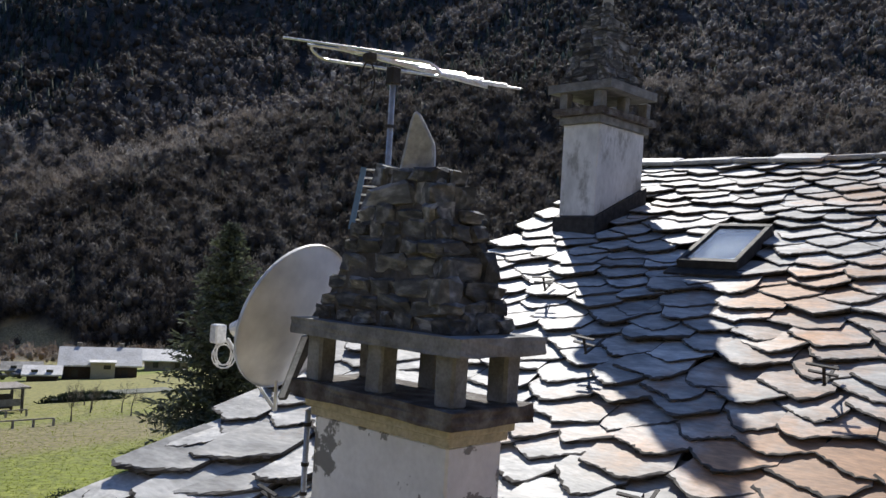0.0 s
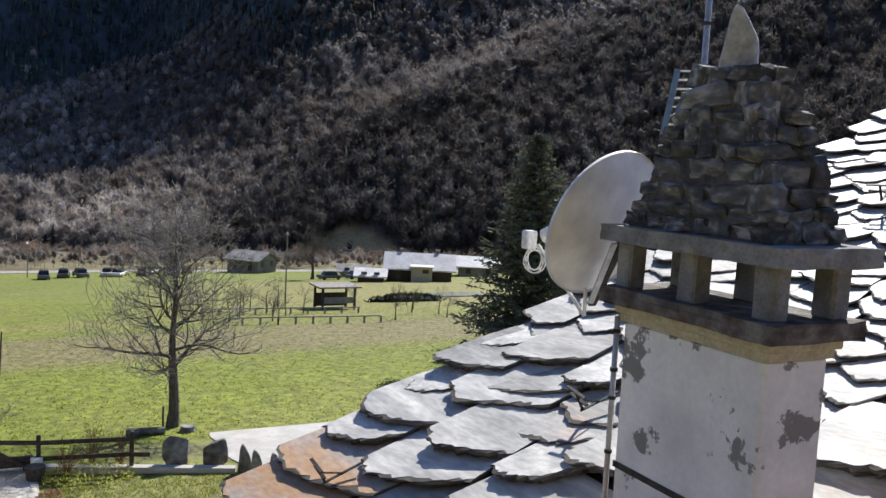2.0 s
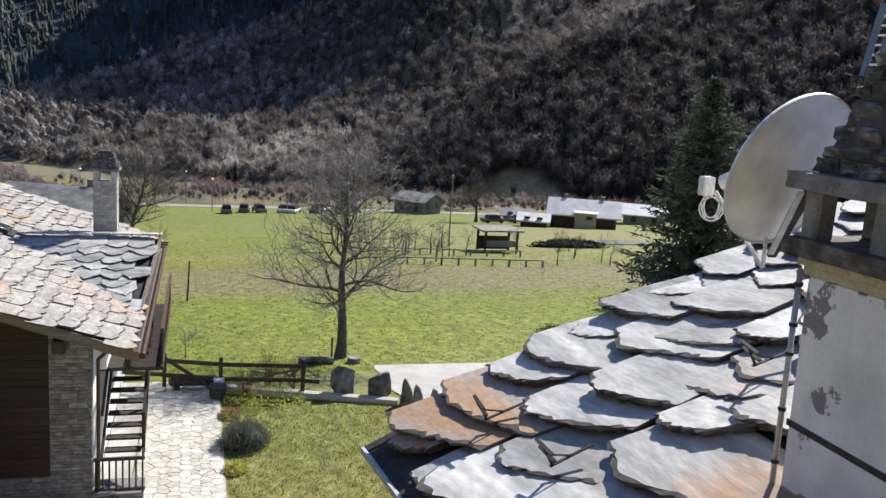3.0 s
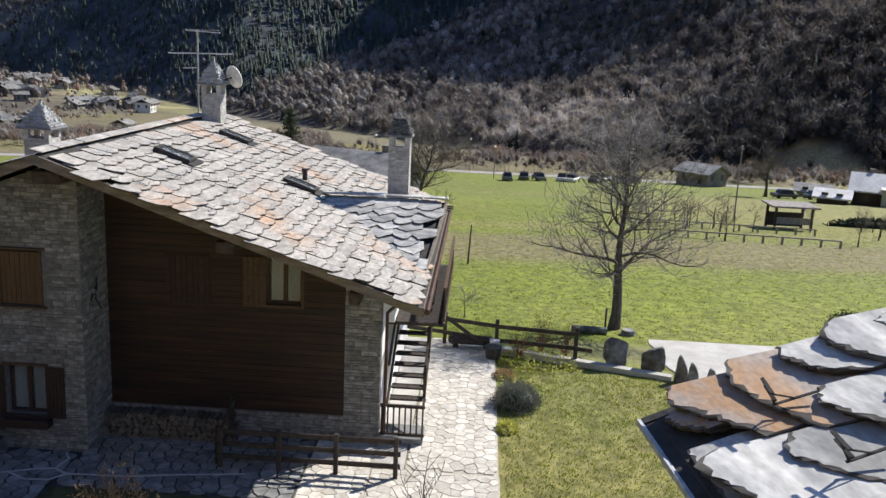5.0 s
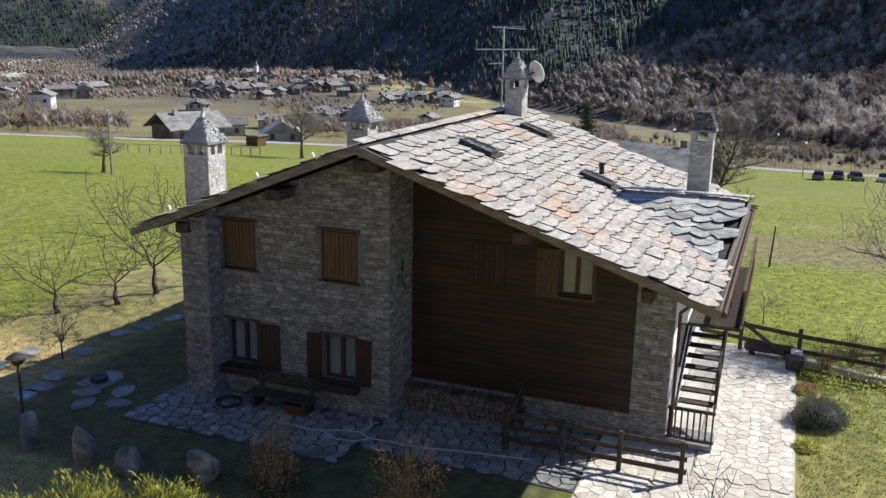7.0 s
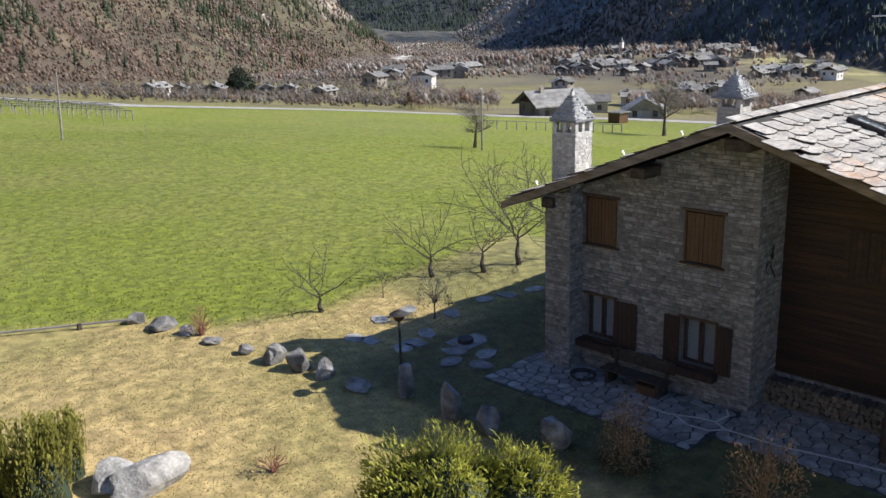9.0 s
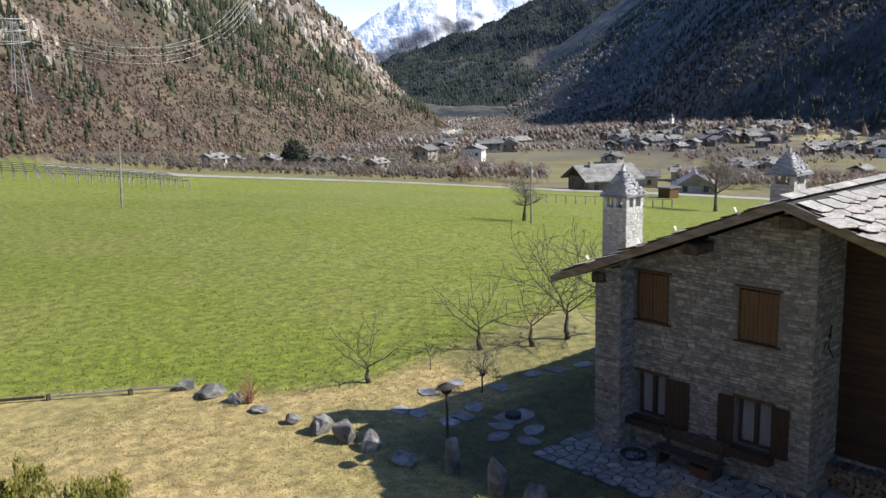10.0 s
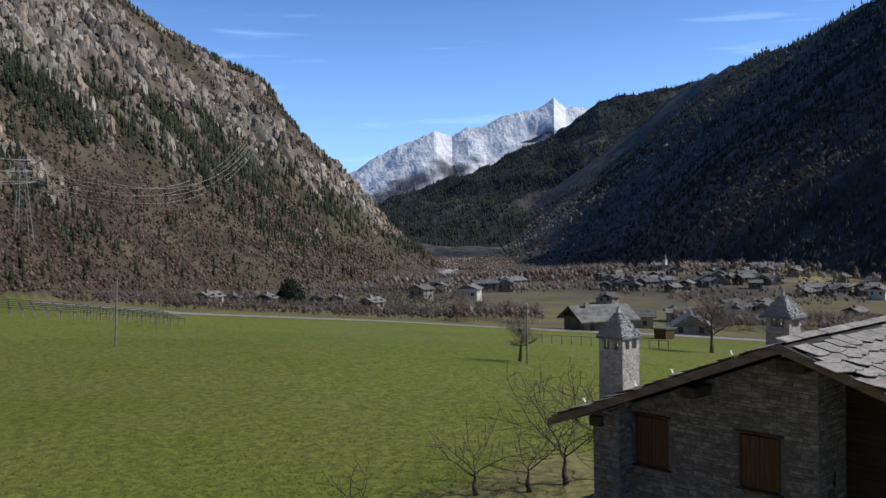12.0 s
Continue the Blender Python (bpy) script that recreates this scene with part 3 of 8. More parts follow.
def right_base(s, foot_end, flank_end, grade):
    """Gentle sunny foot, steep flank turned from the sun, then the middling upper slope."""
    return grade * min(s, foot_end) + 0.93 * max(0.0, min(s, flank_end) - foot_end) + 0.70 * max(0.0, s - max(foot_end, flank_end))


def solve_flanks():
    """Along each azimuth: the run above the foot at which the tables' elevations are reached."""
    out = []
    for k in range(0, 131):
        az = 10.0 + k
        c, sn = math.cos(radians(az)), math.sin(radians(az))
        f_end = l_end = None
        top = 9e9
        r = 150.0
        while r < 3200:
            x, y = -sn * r, c * r
            u, q = uq(x, y)
            run = q - right_foot(u)
            if run > 0:
                z = floor_z(x, y) + right_base(run, f_end if f_end is not None else 9e9, l_end if l_end is not None else 9e9, foot_grade(az))
                el = math.degrees(math.atan2(z - 9.6, r))
                if f_end is None and (el >= table(FOOT_EL, az) or run > 330):
                    f_end = run
                elif f_end is not None and l_end is None and el >= table(FLANK_EL, az):
                    l_end = run
                elif el >= table(CREST_EL, az):
                    top = r
                    break
            r += 2.0 + r * 0.002
        f_end = 165.0 if f_end is None else f_end
        out.append((f_end, 5000.0 if l_end is None else l_end, min(top, 3200.0)))
    return out


FLANKS = solve_flanks()


def flank(az):
    k = min(129.0, max(0.0, az - 10.0))
    i = int(k)
    return tuple(p + (q - p) * (k - i) for p, q in zip(FLANKS[i], FLANKS[i + 1]))


def azimuth(x, y):
    return math.degrees(math.atan2(-x, y))


def on_axis(u, q):
    return (u * AX_U[0] + q * AX_Q[0], u * AX_U[1] + q * AX_Q[1])


def right_rise(u, q):
    """Height of the shaded mountain over the valley floor."""
    x, y = on_axis(u, q)
    az, r = azimuth(x, y), math.hypot(x, y)
    f_end, l_end, top = flank(az)
    back = 0.0
    if r > top:
        back = r - top
        x, y = x * top / r, y * top / r
        u, q = uq(x, y)
    s = q - right_foot(u) - 10 * fractal(u, q, 120, 2)
    if s <= 0:
        return 0.0
    z = right_base(s, f_end, l_end, foot_grade(az))
    spur = abs(math.sin((u + 0.55 * q + 160) / 210.0)) + 0.5 * abs(math.sin((u + 0.3 * q) / 83.0))
    z += ease(0, 260, s) * (1 - 0.6 * ease(80, 95, az)) * (24 * (1 - spur) + 16 * fractal(u + 0.4 * q, q, 240, 4))
    z += 6 * ease(20, 120, s) * fractal(u + 0.5 * q, 0.6 * q, 55, 3)
    return max(0.0, z - 0.05 * back)


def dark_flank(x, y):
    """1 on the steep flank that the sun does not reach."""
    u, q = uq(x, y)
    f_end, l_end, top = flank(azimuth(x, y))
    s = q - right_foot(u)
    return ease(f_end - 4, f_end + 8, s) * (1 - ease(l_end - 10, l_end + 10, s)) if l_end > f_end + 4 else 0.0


# rise of the sunny mountain behind its foot: scree, cliff, wooded top
LEFT_FACE = [(0, 0), (11, 7), (49, 34), (87, 72), (117, 106), (132, 130), (170, 159), (200, 189), (214, 212), (233, 238), (266, 260), (304, 278), (363, 315), (414, 355)]


def soft(v, a, b, w):
    return ease(a - w, a + w, v) * (1 - ease(b - w, b + w, v))


LEFT_CREST = [(139.2, -1.3), (140.7, 0.1), (142.8, 2.3), (144.2, 4.1), (146, 5.4), (147.8, 7.7), (148.6, 9.2), (149.8, 9.9), (151.2, 10.4), (154.6, 12.1), (157.2, 13.8), (162, 17.0), (170, 21.0), (230, 25.0)]


def left_rise(u, q):
    """Height of the sunlit rocky mountain, lowered behind its skyline."""
    z = left_face(u, q)
    x, y = on_axis(u, q)
    az, r = azimuth(x, y) % 360, math.hypot(x, y)
    if z < 20 or not 139.2 < az < 230:
        return z
    cap = r * math.tan(radians(table(LEFT_CREST, az))) + 9.6 - floor_z(x, y)
    over = z - cap
    if over <= -8:
        return z
    return cap - 8 + (16 * (over + 8) / (over + 24)) - 0.25 * max(0.0, over)


def left_face(u, q):
    foot = 66 - 0.12 * (u - 170) + 10 * math.sin(u / 90.0)
    if u < 170:
        foot = 66 + 0.10 * (170 - u)
    s = -q - foot - 2.2 * max(0.0, u - 1230)
    if s <= 0:
        return 0.0
    for (s0, z0), (s1, z1) in zip(LEFT_FACE, LEFT_FACE[1:]):
        if s <= s1:
            z = z0 + (z1 - z0) * (s - s0) / (s1 - s0)
            break
    else:
        z = LEFT_FACE[-1][1] + 0.62 * (s - LEFT_FACE[-1][0])
    k = ease(0, 120, s)
    g = 1 - abs(fractal(u + 0.2 * q, q * 0.35, 130, 4))
    z += k * (22 * (g - 0.6) + 9 * fractal(u, q, 60, 3))
    crag = soft(z + 30 * fractal(u, q, 90, 2), 95, 235, 22)
    z += crag * (9 * abs(noise.noise(Vector((u / 24.0, q / 70.0, 1.0)))) + 7 * noise.noise(Vector((u / 11.0, q / 16.0, 5.0))) - 2)
    return min(z, 620 + 0.1 * z)


def ground_z(x, y):
    u, q = uq(x, y)
    z = floor_z(x, y)
    if x * x + y * y > 90 * 90:
        z += 0.8 * fractal(x, y, 60, 2) * ease(90, 200, math.hypot(x, y))
    if q > 150:
        z += right_rise(u, q)
    if q < 0 or u > 700:
        z += left_rise(u, q)
    return z


def mixc(a, b, k):
    return tuple(p + (q - p) * k for p, q in zip(a, b))


GREEN, LUSH, STRAW, PLOUGH, DRYGREEN, FOREST_FLOOR, HEATH, CLIFF = (0.158, 0.186, 0.018), (0.203, 0.240, 0.015), (0.46, 0.335, 0.15), (0.215, 0.175, 0.085), (0.25, 0.225, 0.07), (0.085, 0.07, 0.057), (0.095, 0.068, 0.050), (0.21, 0.195, 0.18)


ROAD_RANGE = [(49, 198), (63, 179), (77, 175), (88, 172), (101, 163), (112, 161.6), (123, 161), (133.6, 156.7), (146.5, 145), (154.4, 145), (162.7, 168)]     # azimuth, distance


def cover(x, y, slope):
    u, q = uq(x, y)
    n1, n2 = fractal(x, y, 9, 3), fractal(x + 40, y, 45, 3)
    c = mixc(GREEN, LUSH, min(1, max(0, 0.5 + 0.8 * n2)))
    c = mixc(c, DRYGREEN, min(0.6, max(0, 0.35 * n1 + 0.12)))
    if y > -40:                                     # bands of the far field: ploughed and cut strips
        w = x + 0.14 * y + 1.2 * n1
        band = soft(w, -62, -47.5, 2.0) * ease(-22, -8, y)
        c = mixc(c, PLOUGH, 0.85 * band)
        band = soft(w, -70, -66, 2.5) * ease(-20, -5, y)
        c = mixc(c, DRYGREEN, 0.7 * band)
        band = soft(w, -125, -72, 3.0) * ease(8, 26, y + 0.15 * x + 15)
        c = mixc(c, DRYGREEN, 0.75 * band)
    d, az = math.hypot(x, y), azimuth(x, y) % 360
    if d > 120 and 40 < az < 175:                   # rough, dry ground beyond the road
        road = table(ROAD_RANGE, az)
        rough = mixc((0.21, 0.17, 0.095), (0.135, 0.108, 0.075), min(1, max(0, 0.5 + n1 + n2)))
        rough = mixc(rough, DRYGREEN, min(0.8, max(0, 1.6 * fractal(x + 90, y, 30, 3))))
        c = mixc(c, rough, 0.9 * ease(road + 2, road + 10, d))
    # the garden's lawn, dried out on the warm side
    inside = ease(-0.9, 0.9, y - garden_edge(x) + 0.5 * n1)
    if x > -30:
        c = mixc(c, mixc(STRAW, DRYGREEN, min(1, max(0, 0.35 + 0.9 * n1 + 0.5 * n2))), inside * (1 - ease(-9.0, -3.5, y)))
        c = mixc(c, mixc(DRYGREEN, (0.16, 0.19, 0.045), min(1, max(0, 0.5 + n1))), ease(-3.5, -1.0, y) * inside * ease(-27.2, -26.2, x))
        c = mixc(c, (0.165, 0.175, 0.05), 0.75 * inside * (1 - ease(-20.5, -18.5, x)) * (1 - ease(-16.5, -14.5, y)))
        # darker green by the terrace; the house's shade is put into this colour
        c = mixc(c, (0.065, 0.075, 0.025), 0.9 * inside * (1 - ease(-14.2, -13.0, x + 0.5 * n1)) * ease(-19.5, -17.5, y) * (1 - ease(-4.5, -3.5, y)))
        c = mixc(c, (0.19, 0.165, 0.10), 0.6 * soft(x, -31.5, -27.2, 0.8) * ease(1, 5, y))
    if q > 195 or left_rise(u, q) > 0.5 or u > 330:
        r = right_rise(u, q) if q > 150 else 0.0
        lf = left_rise(u, q)
        if lf > 0.5:
            k = craggy(u, q, lf)
            streak = noise.noise(Vector((u / 9.0, q / 55.0, 2.0))) + 0.6 * noise.noise(Vector((u / 4.0, q / 9.0, 7.0)))
            rock = mixc((0.10, 0.086, 0.072), mixc((0.38, 0.345, 0.295), (0.36, 0.285, 0.215), min(1, max(0, 0.5 + fractal(u, q, 120, 2)))), min(1, max(0, 0.5 + 1.3 * streak)))
            heath = mixc(HEATH, (0.10, 0.085, 0.05), min(1, max(0, 0.4 + 1.2 * fractal(x, y, 60, 3))))
            c = mixc(heath, rock, k)
        elif r > 0.5:
            k = clearing(x, y)
            fine = noise.noise(Vector((x / 7.0, y / 7.0, 4.0)))
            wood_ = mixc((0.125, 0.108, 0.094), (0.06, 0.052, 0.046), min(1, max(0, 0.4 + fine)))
            # dark blue-green ground: shade and haze of flank and heights put into its colour
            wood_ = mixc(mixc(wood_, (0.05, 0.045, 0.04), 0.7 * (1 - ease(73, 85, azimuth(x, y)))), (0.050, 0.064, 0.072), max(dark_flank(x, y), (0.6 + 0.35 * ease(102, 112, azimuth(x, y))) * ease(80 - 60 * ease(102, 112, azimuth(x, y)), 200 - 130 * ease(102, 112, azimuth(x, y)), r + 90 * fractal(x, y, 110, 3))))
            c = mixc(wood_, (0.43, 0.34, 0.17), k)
        else:
            c = mixc((0.20, 0.175, 0.10), FOREST_FLOOR, min(1, max(0, 0.4 + fractal(x, y, 70, 3))))
            az = azimuth(x, y)
            c = mixc(c, (0.27, 0.25, 0.11), 0.8 * soft(q - right_foot(u), -34, -4, 5) * soft(az, 107, 121, 1.5))
            c = mixc(c, (0.50, 0.48, 0.44), soft(az + 0.8 * math.sin(math.hypot(x, y) / 90.0), 136.2, 137.6, 0.35) * ease(650, 760, math.hypot(x, y)))
    return c


def slope_share(u, q, lf):
    """How far up the sunny slope a point lies: 0 at its foot, 1 at its skyline."""
    x, y = on_axis(u, q)
    el = math.degrees(math.atan2(lf + floor_z(x, y) - 9.6, math.hypot(x, y)))
    return (el + 2.2) / max(1.5, table(LEFT_CREST, azimuth(x, y) % 360) + 2.2)


def craggy(u, q, lf):
    """Bare rock: the cliff band, and outcrops in the scree below it."""
    share = slope_share(u, q, lf) + 0.14 * fractal(u, q, 90, 3)
    band = 1.25 * soft(share, 0.70, 0.93, 0.035) * ease(20, 45, lf)
    low = ease(0.22, 0.42, fractal(u + 300, q, 45, 4)) * ease(10, 40, lf)
    return min(1.0, max(band * (0.75 + 0.6 * noise.noise(Vector((u / 20.0, q / 20.0, 0)))), 0.75 * low))


def clearing(x, y):
    """Open grass at the wood's edge."""
    k = 0.0
    for cx, cy, rx, ry in ((-208, 60, 12, 11), (-214, 78, 10, 9), (-206, 84, 7, 7), (-214, 4, 20, 22), (-206, -24, 14, 18)):
        d = math.hypot((x - cx) / rx, (y - cy) / ry) + 0.35 * fractal(x, y, 14, 2)
        k = max(k, 1 - ease(0.7, 1.1, d))
    return k


def garden_edge(x):
    """y of the boundary between garden lawn and open field."""
    if x > -12.5:
        return -26.6 - 0.66 * (x + 12.5)
    if x > -16.5:
        return -24.9 + 0.5 * (x + 12.5) * -1.0
    return -22.9 + 0.16 * (x + 16.5)


def polar_sheet():
    az = []
    a = -180.0
    while a < 180.0:
        az.append(a)
        a += 0.36 if 14 <= a <= 168 else 3.0
    rad = [1.0]
    while rad[-1] < 4850:
        r = rad[-1]
        rad.append(r + max(0.55, r * (0.022 if r < 250 else 0.017)))
    verts, cols = [], []
    nseg = len(az)
    for r in rad:
        for a in az:
            s = radians(a)
            x, y = -math.sin(s) * r, math.cos(s) * r
            verts.append((x, y, ground_z(x, y)))
    faces = []
    for i in range(len(rad) - 1):
        for j in range(nseg):
            k = (j + 1) % nseg
            faces.append((i * nseg + j, i * nseg + k, (i + 1) * nseg + k, (i + 1) * nseg + j))
    faces.append(tuple(range(nseg))[::-1])
    for i, r in enumerate(rad):
        for j in range(nseg):
            p = verts[i * nseg + j]
            o = verts[max(0, i - 1) * nseg + j]
            o2 = verts[i * nseg + (j + 1) % nseg]
            sl = math.hypot((p[2] - o[2]) / max(0.5, math.dist(p[:2], o[:2])), (p[2] - o2[2]) / max(0.5, math.dist(p[:2], o2[:2])))
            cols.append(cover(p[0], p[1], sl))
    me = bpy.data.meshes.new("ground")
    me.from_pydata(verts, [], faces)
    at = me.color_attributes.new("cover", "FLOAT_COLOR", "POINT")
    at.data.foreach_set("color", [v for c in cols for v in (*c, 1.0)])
    me.polygons.foreach_set("use_smooth", [True] * len(me.polygons))
    # the mountain flanks take a coarser relief than the meadow
    me.materials.append(GROUND)
    me.materials.append(SLOPE)
    idx = []
    for f in faces[:-1]:
        x, y, z = verts[f[0]]
        idx.append(1 if (z > floor_z(x, y) + 6 or x * x + y * y > 400 * 400) else 0)
    idx.append(0)
    me.polygons.foreach_set("material_index", idx)
    return tagged(new("ground", me), "green meadow and dry lawn rising to wooded mountain flanks", "ground", kind="structure")


polar_sheet()


def far_range(name, label, dist, back, profile, material, colour, seed, rough):
    """A far range: its skyline as azimuth and elevation, falling to the valley in front."""
    a0, a1 = profile[0][0], profile[-1][0]
    na, nr = 190, 40
    verts, cols, faces = [], [], []
    for i in range(na + 1):
        a = a0 + (a1 - a0) * i / na
        for (p, e), (p2, e2) in zip(profile, profile[1:]):
            if p <= a <= p2:
                el = e + (e2 - e) * (a - p) / (p2 - p)
        top = dist * math.tan(radians(el)) + 10
        s = radians(a)
        for j in range(nr + 1):
            k = j / nr
            r = dist - back * (1 - k)
            x, y = -math.sin(s) * r, math.cos(s) * r
            z = -60 + (top + 60) * (0.15 * k + 0.85 * k * k)
            z += rough * math.sin(math.pi * min(1, k * 1.02)) * fractal(x + seed * 900, y, 420, 5) + rough * 0.35 * k * fractal(x, y + seed * 300, 130, 4)
            verts.append((x, y, z))
            cols.append(colour(z, k, fractal(x, y, 160, 4)))
    for i in range(na):
        for j in range(nr):
            b = i * (nr + 1) + j
            faces.append((b, b + 1, b + nr + 2, b + nr + 1))
    me = bpy.data.meshes.new(name)
    me.from_pydata(verts, [], faces)
    at = me.color_attributes.new("cover", "FLOAT_COLOR", "POINT")
    at.data.foreach_set("color", [v for c in cols for v in (*c, 1.0)])
    me.materials.append(material)
    return tagged(new(name, me), label, "mountain", kind="structure")


far_range("backdrop_snow_range", "snow-covered jagged mountain range at the valley's end", 4800, 1600,
          [(122, 6.0), (126, 7.0), (128.4, 7.55), (129.5, 7.65), (130.25, 8.45), (131.3, 7.75), (133.2, 7.2), (134.6, 6.7), (135.8, 6.55), (136.9, 5.9), (138.0, 6.45), (139.3, 5.95), (140.6, 5.3), (142.8, 4.1), (143.6, 3.6), (146, 2.6), (150, 1.6)],
          SNOW, lambda z, k, n: mixc((0.13, 0.13, 0.14), (0.88, 0.89, 0.90), ease(-0.15, 0.2, (k - 0.72) / 0.4 + 0.5 * n)), 1, 62)
# distance haze put into the blue-grey of the foothills
far_range("backdrop_blue_range", "bare dark foothills below the snow range", 4550, 700,
          [(120, 6.0), (128, 6.2), (131, 5.95), (133.2, 5.1), (137.6, 4.1), (139.1, 3.4), (141.3, 2.4), (142.8, 2.2), (144, 1.9), (147, 1.0), (150, 0.6)],
          SLOPE, lambda z, k, n: mixc((0.045, 0.055, 0.07), (0.13, 0.13, 0.13), ease(-0.1, 0.6, n)), 2, 30)
# the ridge's dark blue-green base carries its distance haze
ridge = far_range("backdrop_wooded_ridge", "dark conifer-covered ridge at the valley's bend", 3500, 1700,
          [(110, 10.4), (114, 10.2), (117, 9.8), (120.1, 9.2), (123.9, 8.45), (127.4, 7.85), (128.8, 7.0), (130.3, 5.9), (132.1, 5.2), (134.3, 4.3), (136.9, 3.4), (139.1, 2.6), (141, 1.9), (142.3, 1.3), (144, 0.6), (148, -0.6)],
          SLOPE, lambda z, k, n: mixc((0.018, 0.026, 0.030), (0.085, 0.080, 0.066), ease(0.0, 0.45, n) * (1 - 0.4 * k)), 3, 70)

# ---- the stone and timber house ----
HX, WX = -18.54, -19.93                    # stone front, recessed timber front
RY, RZ, SL, SR = -9.30, 7.11, 0.394, 0.345  # ridge, and the two roof slopes
HB, HL, HR = -29.4, -14.55, -2.26           # back, and the two side walls


def roof_z(y):
    return RZ - (SR * (y - RY) if y > RY else SL * (RY - y))


house = thing("house", (-24.0, -8.5, 0.0), "two-storey house of pale stone and dark timber boards", "house")
HO = Vector(house.location)


def hp(name, bm, material, label="", parent=None, smooth=False):
    """A part of the house, given in world coordinates."""
    bm.transform(Matrix.Translation(-HO))
    return part(name, bm, material, parent or house, label, smooth)


TH = 0.30          # roof build-up under the slabs
# stone front with its openings
OPEN = [(-13.63, -12.68, 3.50, 4.78), (-10.74, -9.74, 3.50, 4.78), (-13.60, -12.70, 0.88, 2.08), (-10.72, -9.80, 0.88, 2.06)]


def gable(bm, x0, x1, y0, y1, z0, opens):
    """A gable wall x0..x1 thick, cut by its openings, built of upright strips."""
    ys = sorted({y0, y1, *([RY] if y0 < RY < y1 else []), *[v for o in opens for v in o[:2]]})
    for a, b in zip(ys, ys[1:]):
        spans, z = [], z0
        for o in sorted(opens, key=lambda o: o[2]):
            if o[0] <= a + 1e-6 and b <= o[1] + 1e-6:
                spans.append((z, o[2]))
                z = o[3]
        for lo, hi in spans:
            box(bm, x0, x1, a, b, lo, hi)
        za, zb = roof_z(a) - TH - 0.02, roof_z(b) - TH - 0.02
        prism(bm, [(x0, a, z), (x0, b, z), (x0, b, zb), (x0, a, za)], (x1 - x0, 0, 0))
    bmesh.ops.remove_doubles(bm, verts=list(bm.verts), dist=0.001)
    return bm


hp("front_wall", gable(bmesh.new(), HX - 0.42, HX - 0.02, HL, -8.87, 0.0, OPEN), MORTAR)
bm = stone_field(bmesh.new(), (HX - 0.02, HL, 0), (0, 1, 0), (0, 0, 1), (1, 0, 0), HL * -1 - 8.87, 7.2,
                 lambda x, z, a, b, lo, hi: hi < roof_z(HL + x) - TH - 0.05 and not any(o[0] - 0.02 < HL + b and HL + a < o[1] + 0.02 and o[2] - 0.02 < hi and lo < o[3] + 0.02 for o in OPEN), seed=3)
tagged(hp("stone_facing", bm, STONE, "grey-beige coursed stone facing"), kind="stuff")
# return of the stone front, and the recessed timber front
hp("return_wall", boxed(WX - 0.02, HX - 0.03, -9.25, -8.89, 0, roof_z(-8.9) - TH - 0.02), MORTAR)
bm = stone_field(bmesh.new(), (HX - 0.02, -8.88, 0), (-1, 0, 0), (0, 0, 1), (0, 1, 0), HX - WX, 6.7, lambda x, z, a, b, lo, hi: hi < 6.55, seed=4)
tagged(hp("stone_facing", bm, STONE), kind="stuff")
# corner buttress
hp("buttress", boxed(HX - 0.02, -17.98, -14.55, -13.74, 0, roof_z(-14.5) - TH - 0.05), MORTAR)
bm = stone_field(bmesh.new(), (-17.98, -14.55, 0), (0, 1, 0), (0, 0, 1), (1, 0, 0), 0.81, 5.2, lambda x, z, a, b, lo, hi: hi < roof_z(-14.5 + x) - TH - 0.05, seed=5)
stone_field(bm, (HX, -13.74, 0), (1, 0, 0), (0, 0, 1), (0, 1, 0), 0.56, 5.2, lambda x, z, a, b, lo, hi: hi < 5.1, seed=6)
tagged(hp("stone_facing", bm, STONE), kind="stuff")
WOPEN = [(-5.02, -4.18, 3.42, 4.60)]
hp("timber_wall", gable(bmesh.new(), WX - 0.36, WX - 0.04, -9.25, -3.13, 0.0, WOPEN), MORTAR)
z = 0.70
while z < 6.6:
    y1 = -3.13
    zt = z + 0.148
    lim = RY + (RZ - TH - 0.06 - zt) / SR
    y1 = min(y1, lim)
    spans = [(-8.87, y1)]
    for o in WOPEN:
        if o[2] < zt and z < o[3]:
            spans = [(-8.87, o[0] - 0.02), (o[1] + 0.02, y1)] if y1 > o[1] else [(-8.87, min(y1, o[0] - 0.02))]
    for a, b in spans:
        if b - a > 0.1:
            j = rng.uniform(-0.004, 0.004)
            hp("board", boxed(WX - 0.04, WX + j, a, b, z, z + 0.146, bevel=0.004), DARKWOOD)
    z += 0.15
bm = stone_field(bmesh.new(), (WX - 0.04, -8.87, 0), (0, 1, 0), (0, 0, 1), (1, 0, 0), 5.75, 0.69, lambda *a: True, seed=7)
stone_field(bm, (WX, -3.12, 0), (0, 1, 0), (0, 0, 1), (1, 0, 0), 0.88, 4.9, lambda x, z, a, b, lo, hi: hi < roof_z(-3.12 + b) - TH - 0.06, seed=8)
tagged(hp("stone_facing", bm, STONE), kind="stuff")
hp("corner_pier", boxed(WX - 0.4, WX + 0.0, -3.125, HR, 0, roof_z(HR) - TH - 0.05), MORTAR)
hp("side_wall", boxed(HB, WX - 0.4, HR - 0.35, HR, 0, roof_z(HR) - TH - 0.02), WHITEWALL, "white rendered side wall")
hp("side_wall", boxed(HB, HX - 0.42, HL, HL + 0.35, 0, roof_z(HL) - TH - 0.02), WHITEWALL)
hp("back_wall", gable(bmesh.new(), HB, HB + 0.35, HL + 0.35, HR - 0.35, 0, []), WHITEWALL)
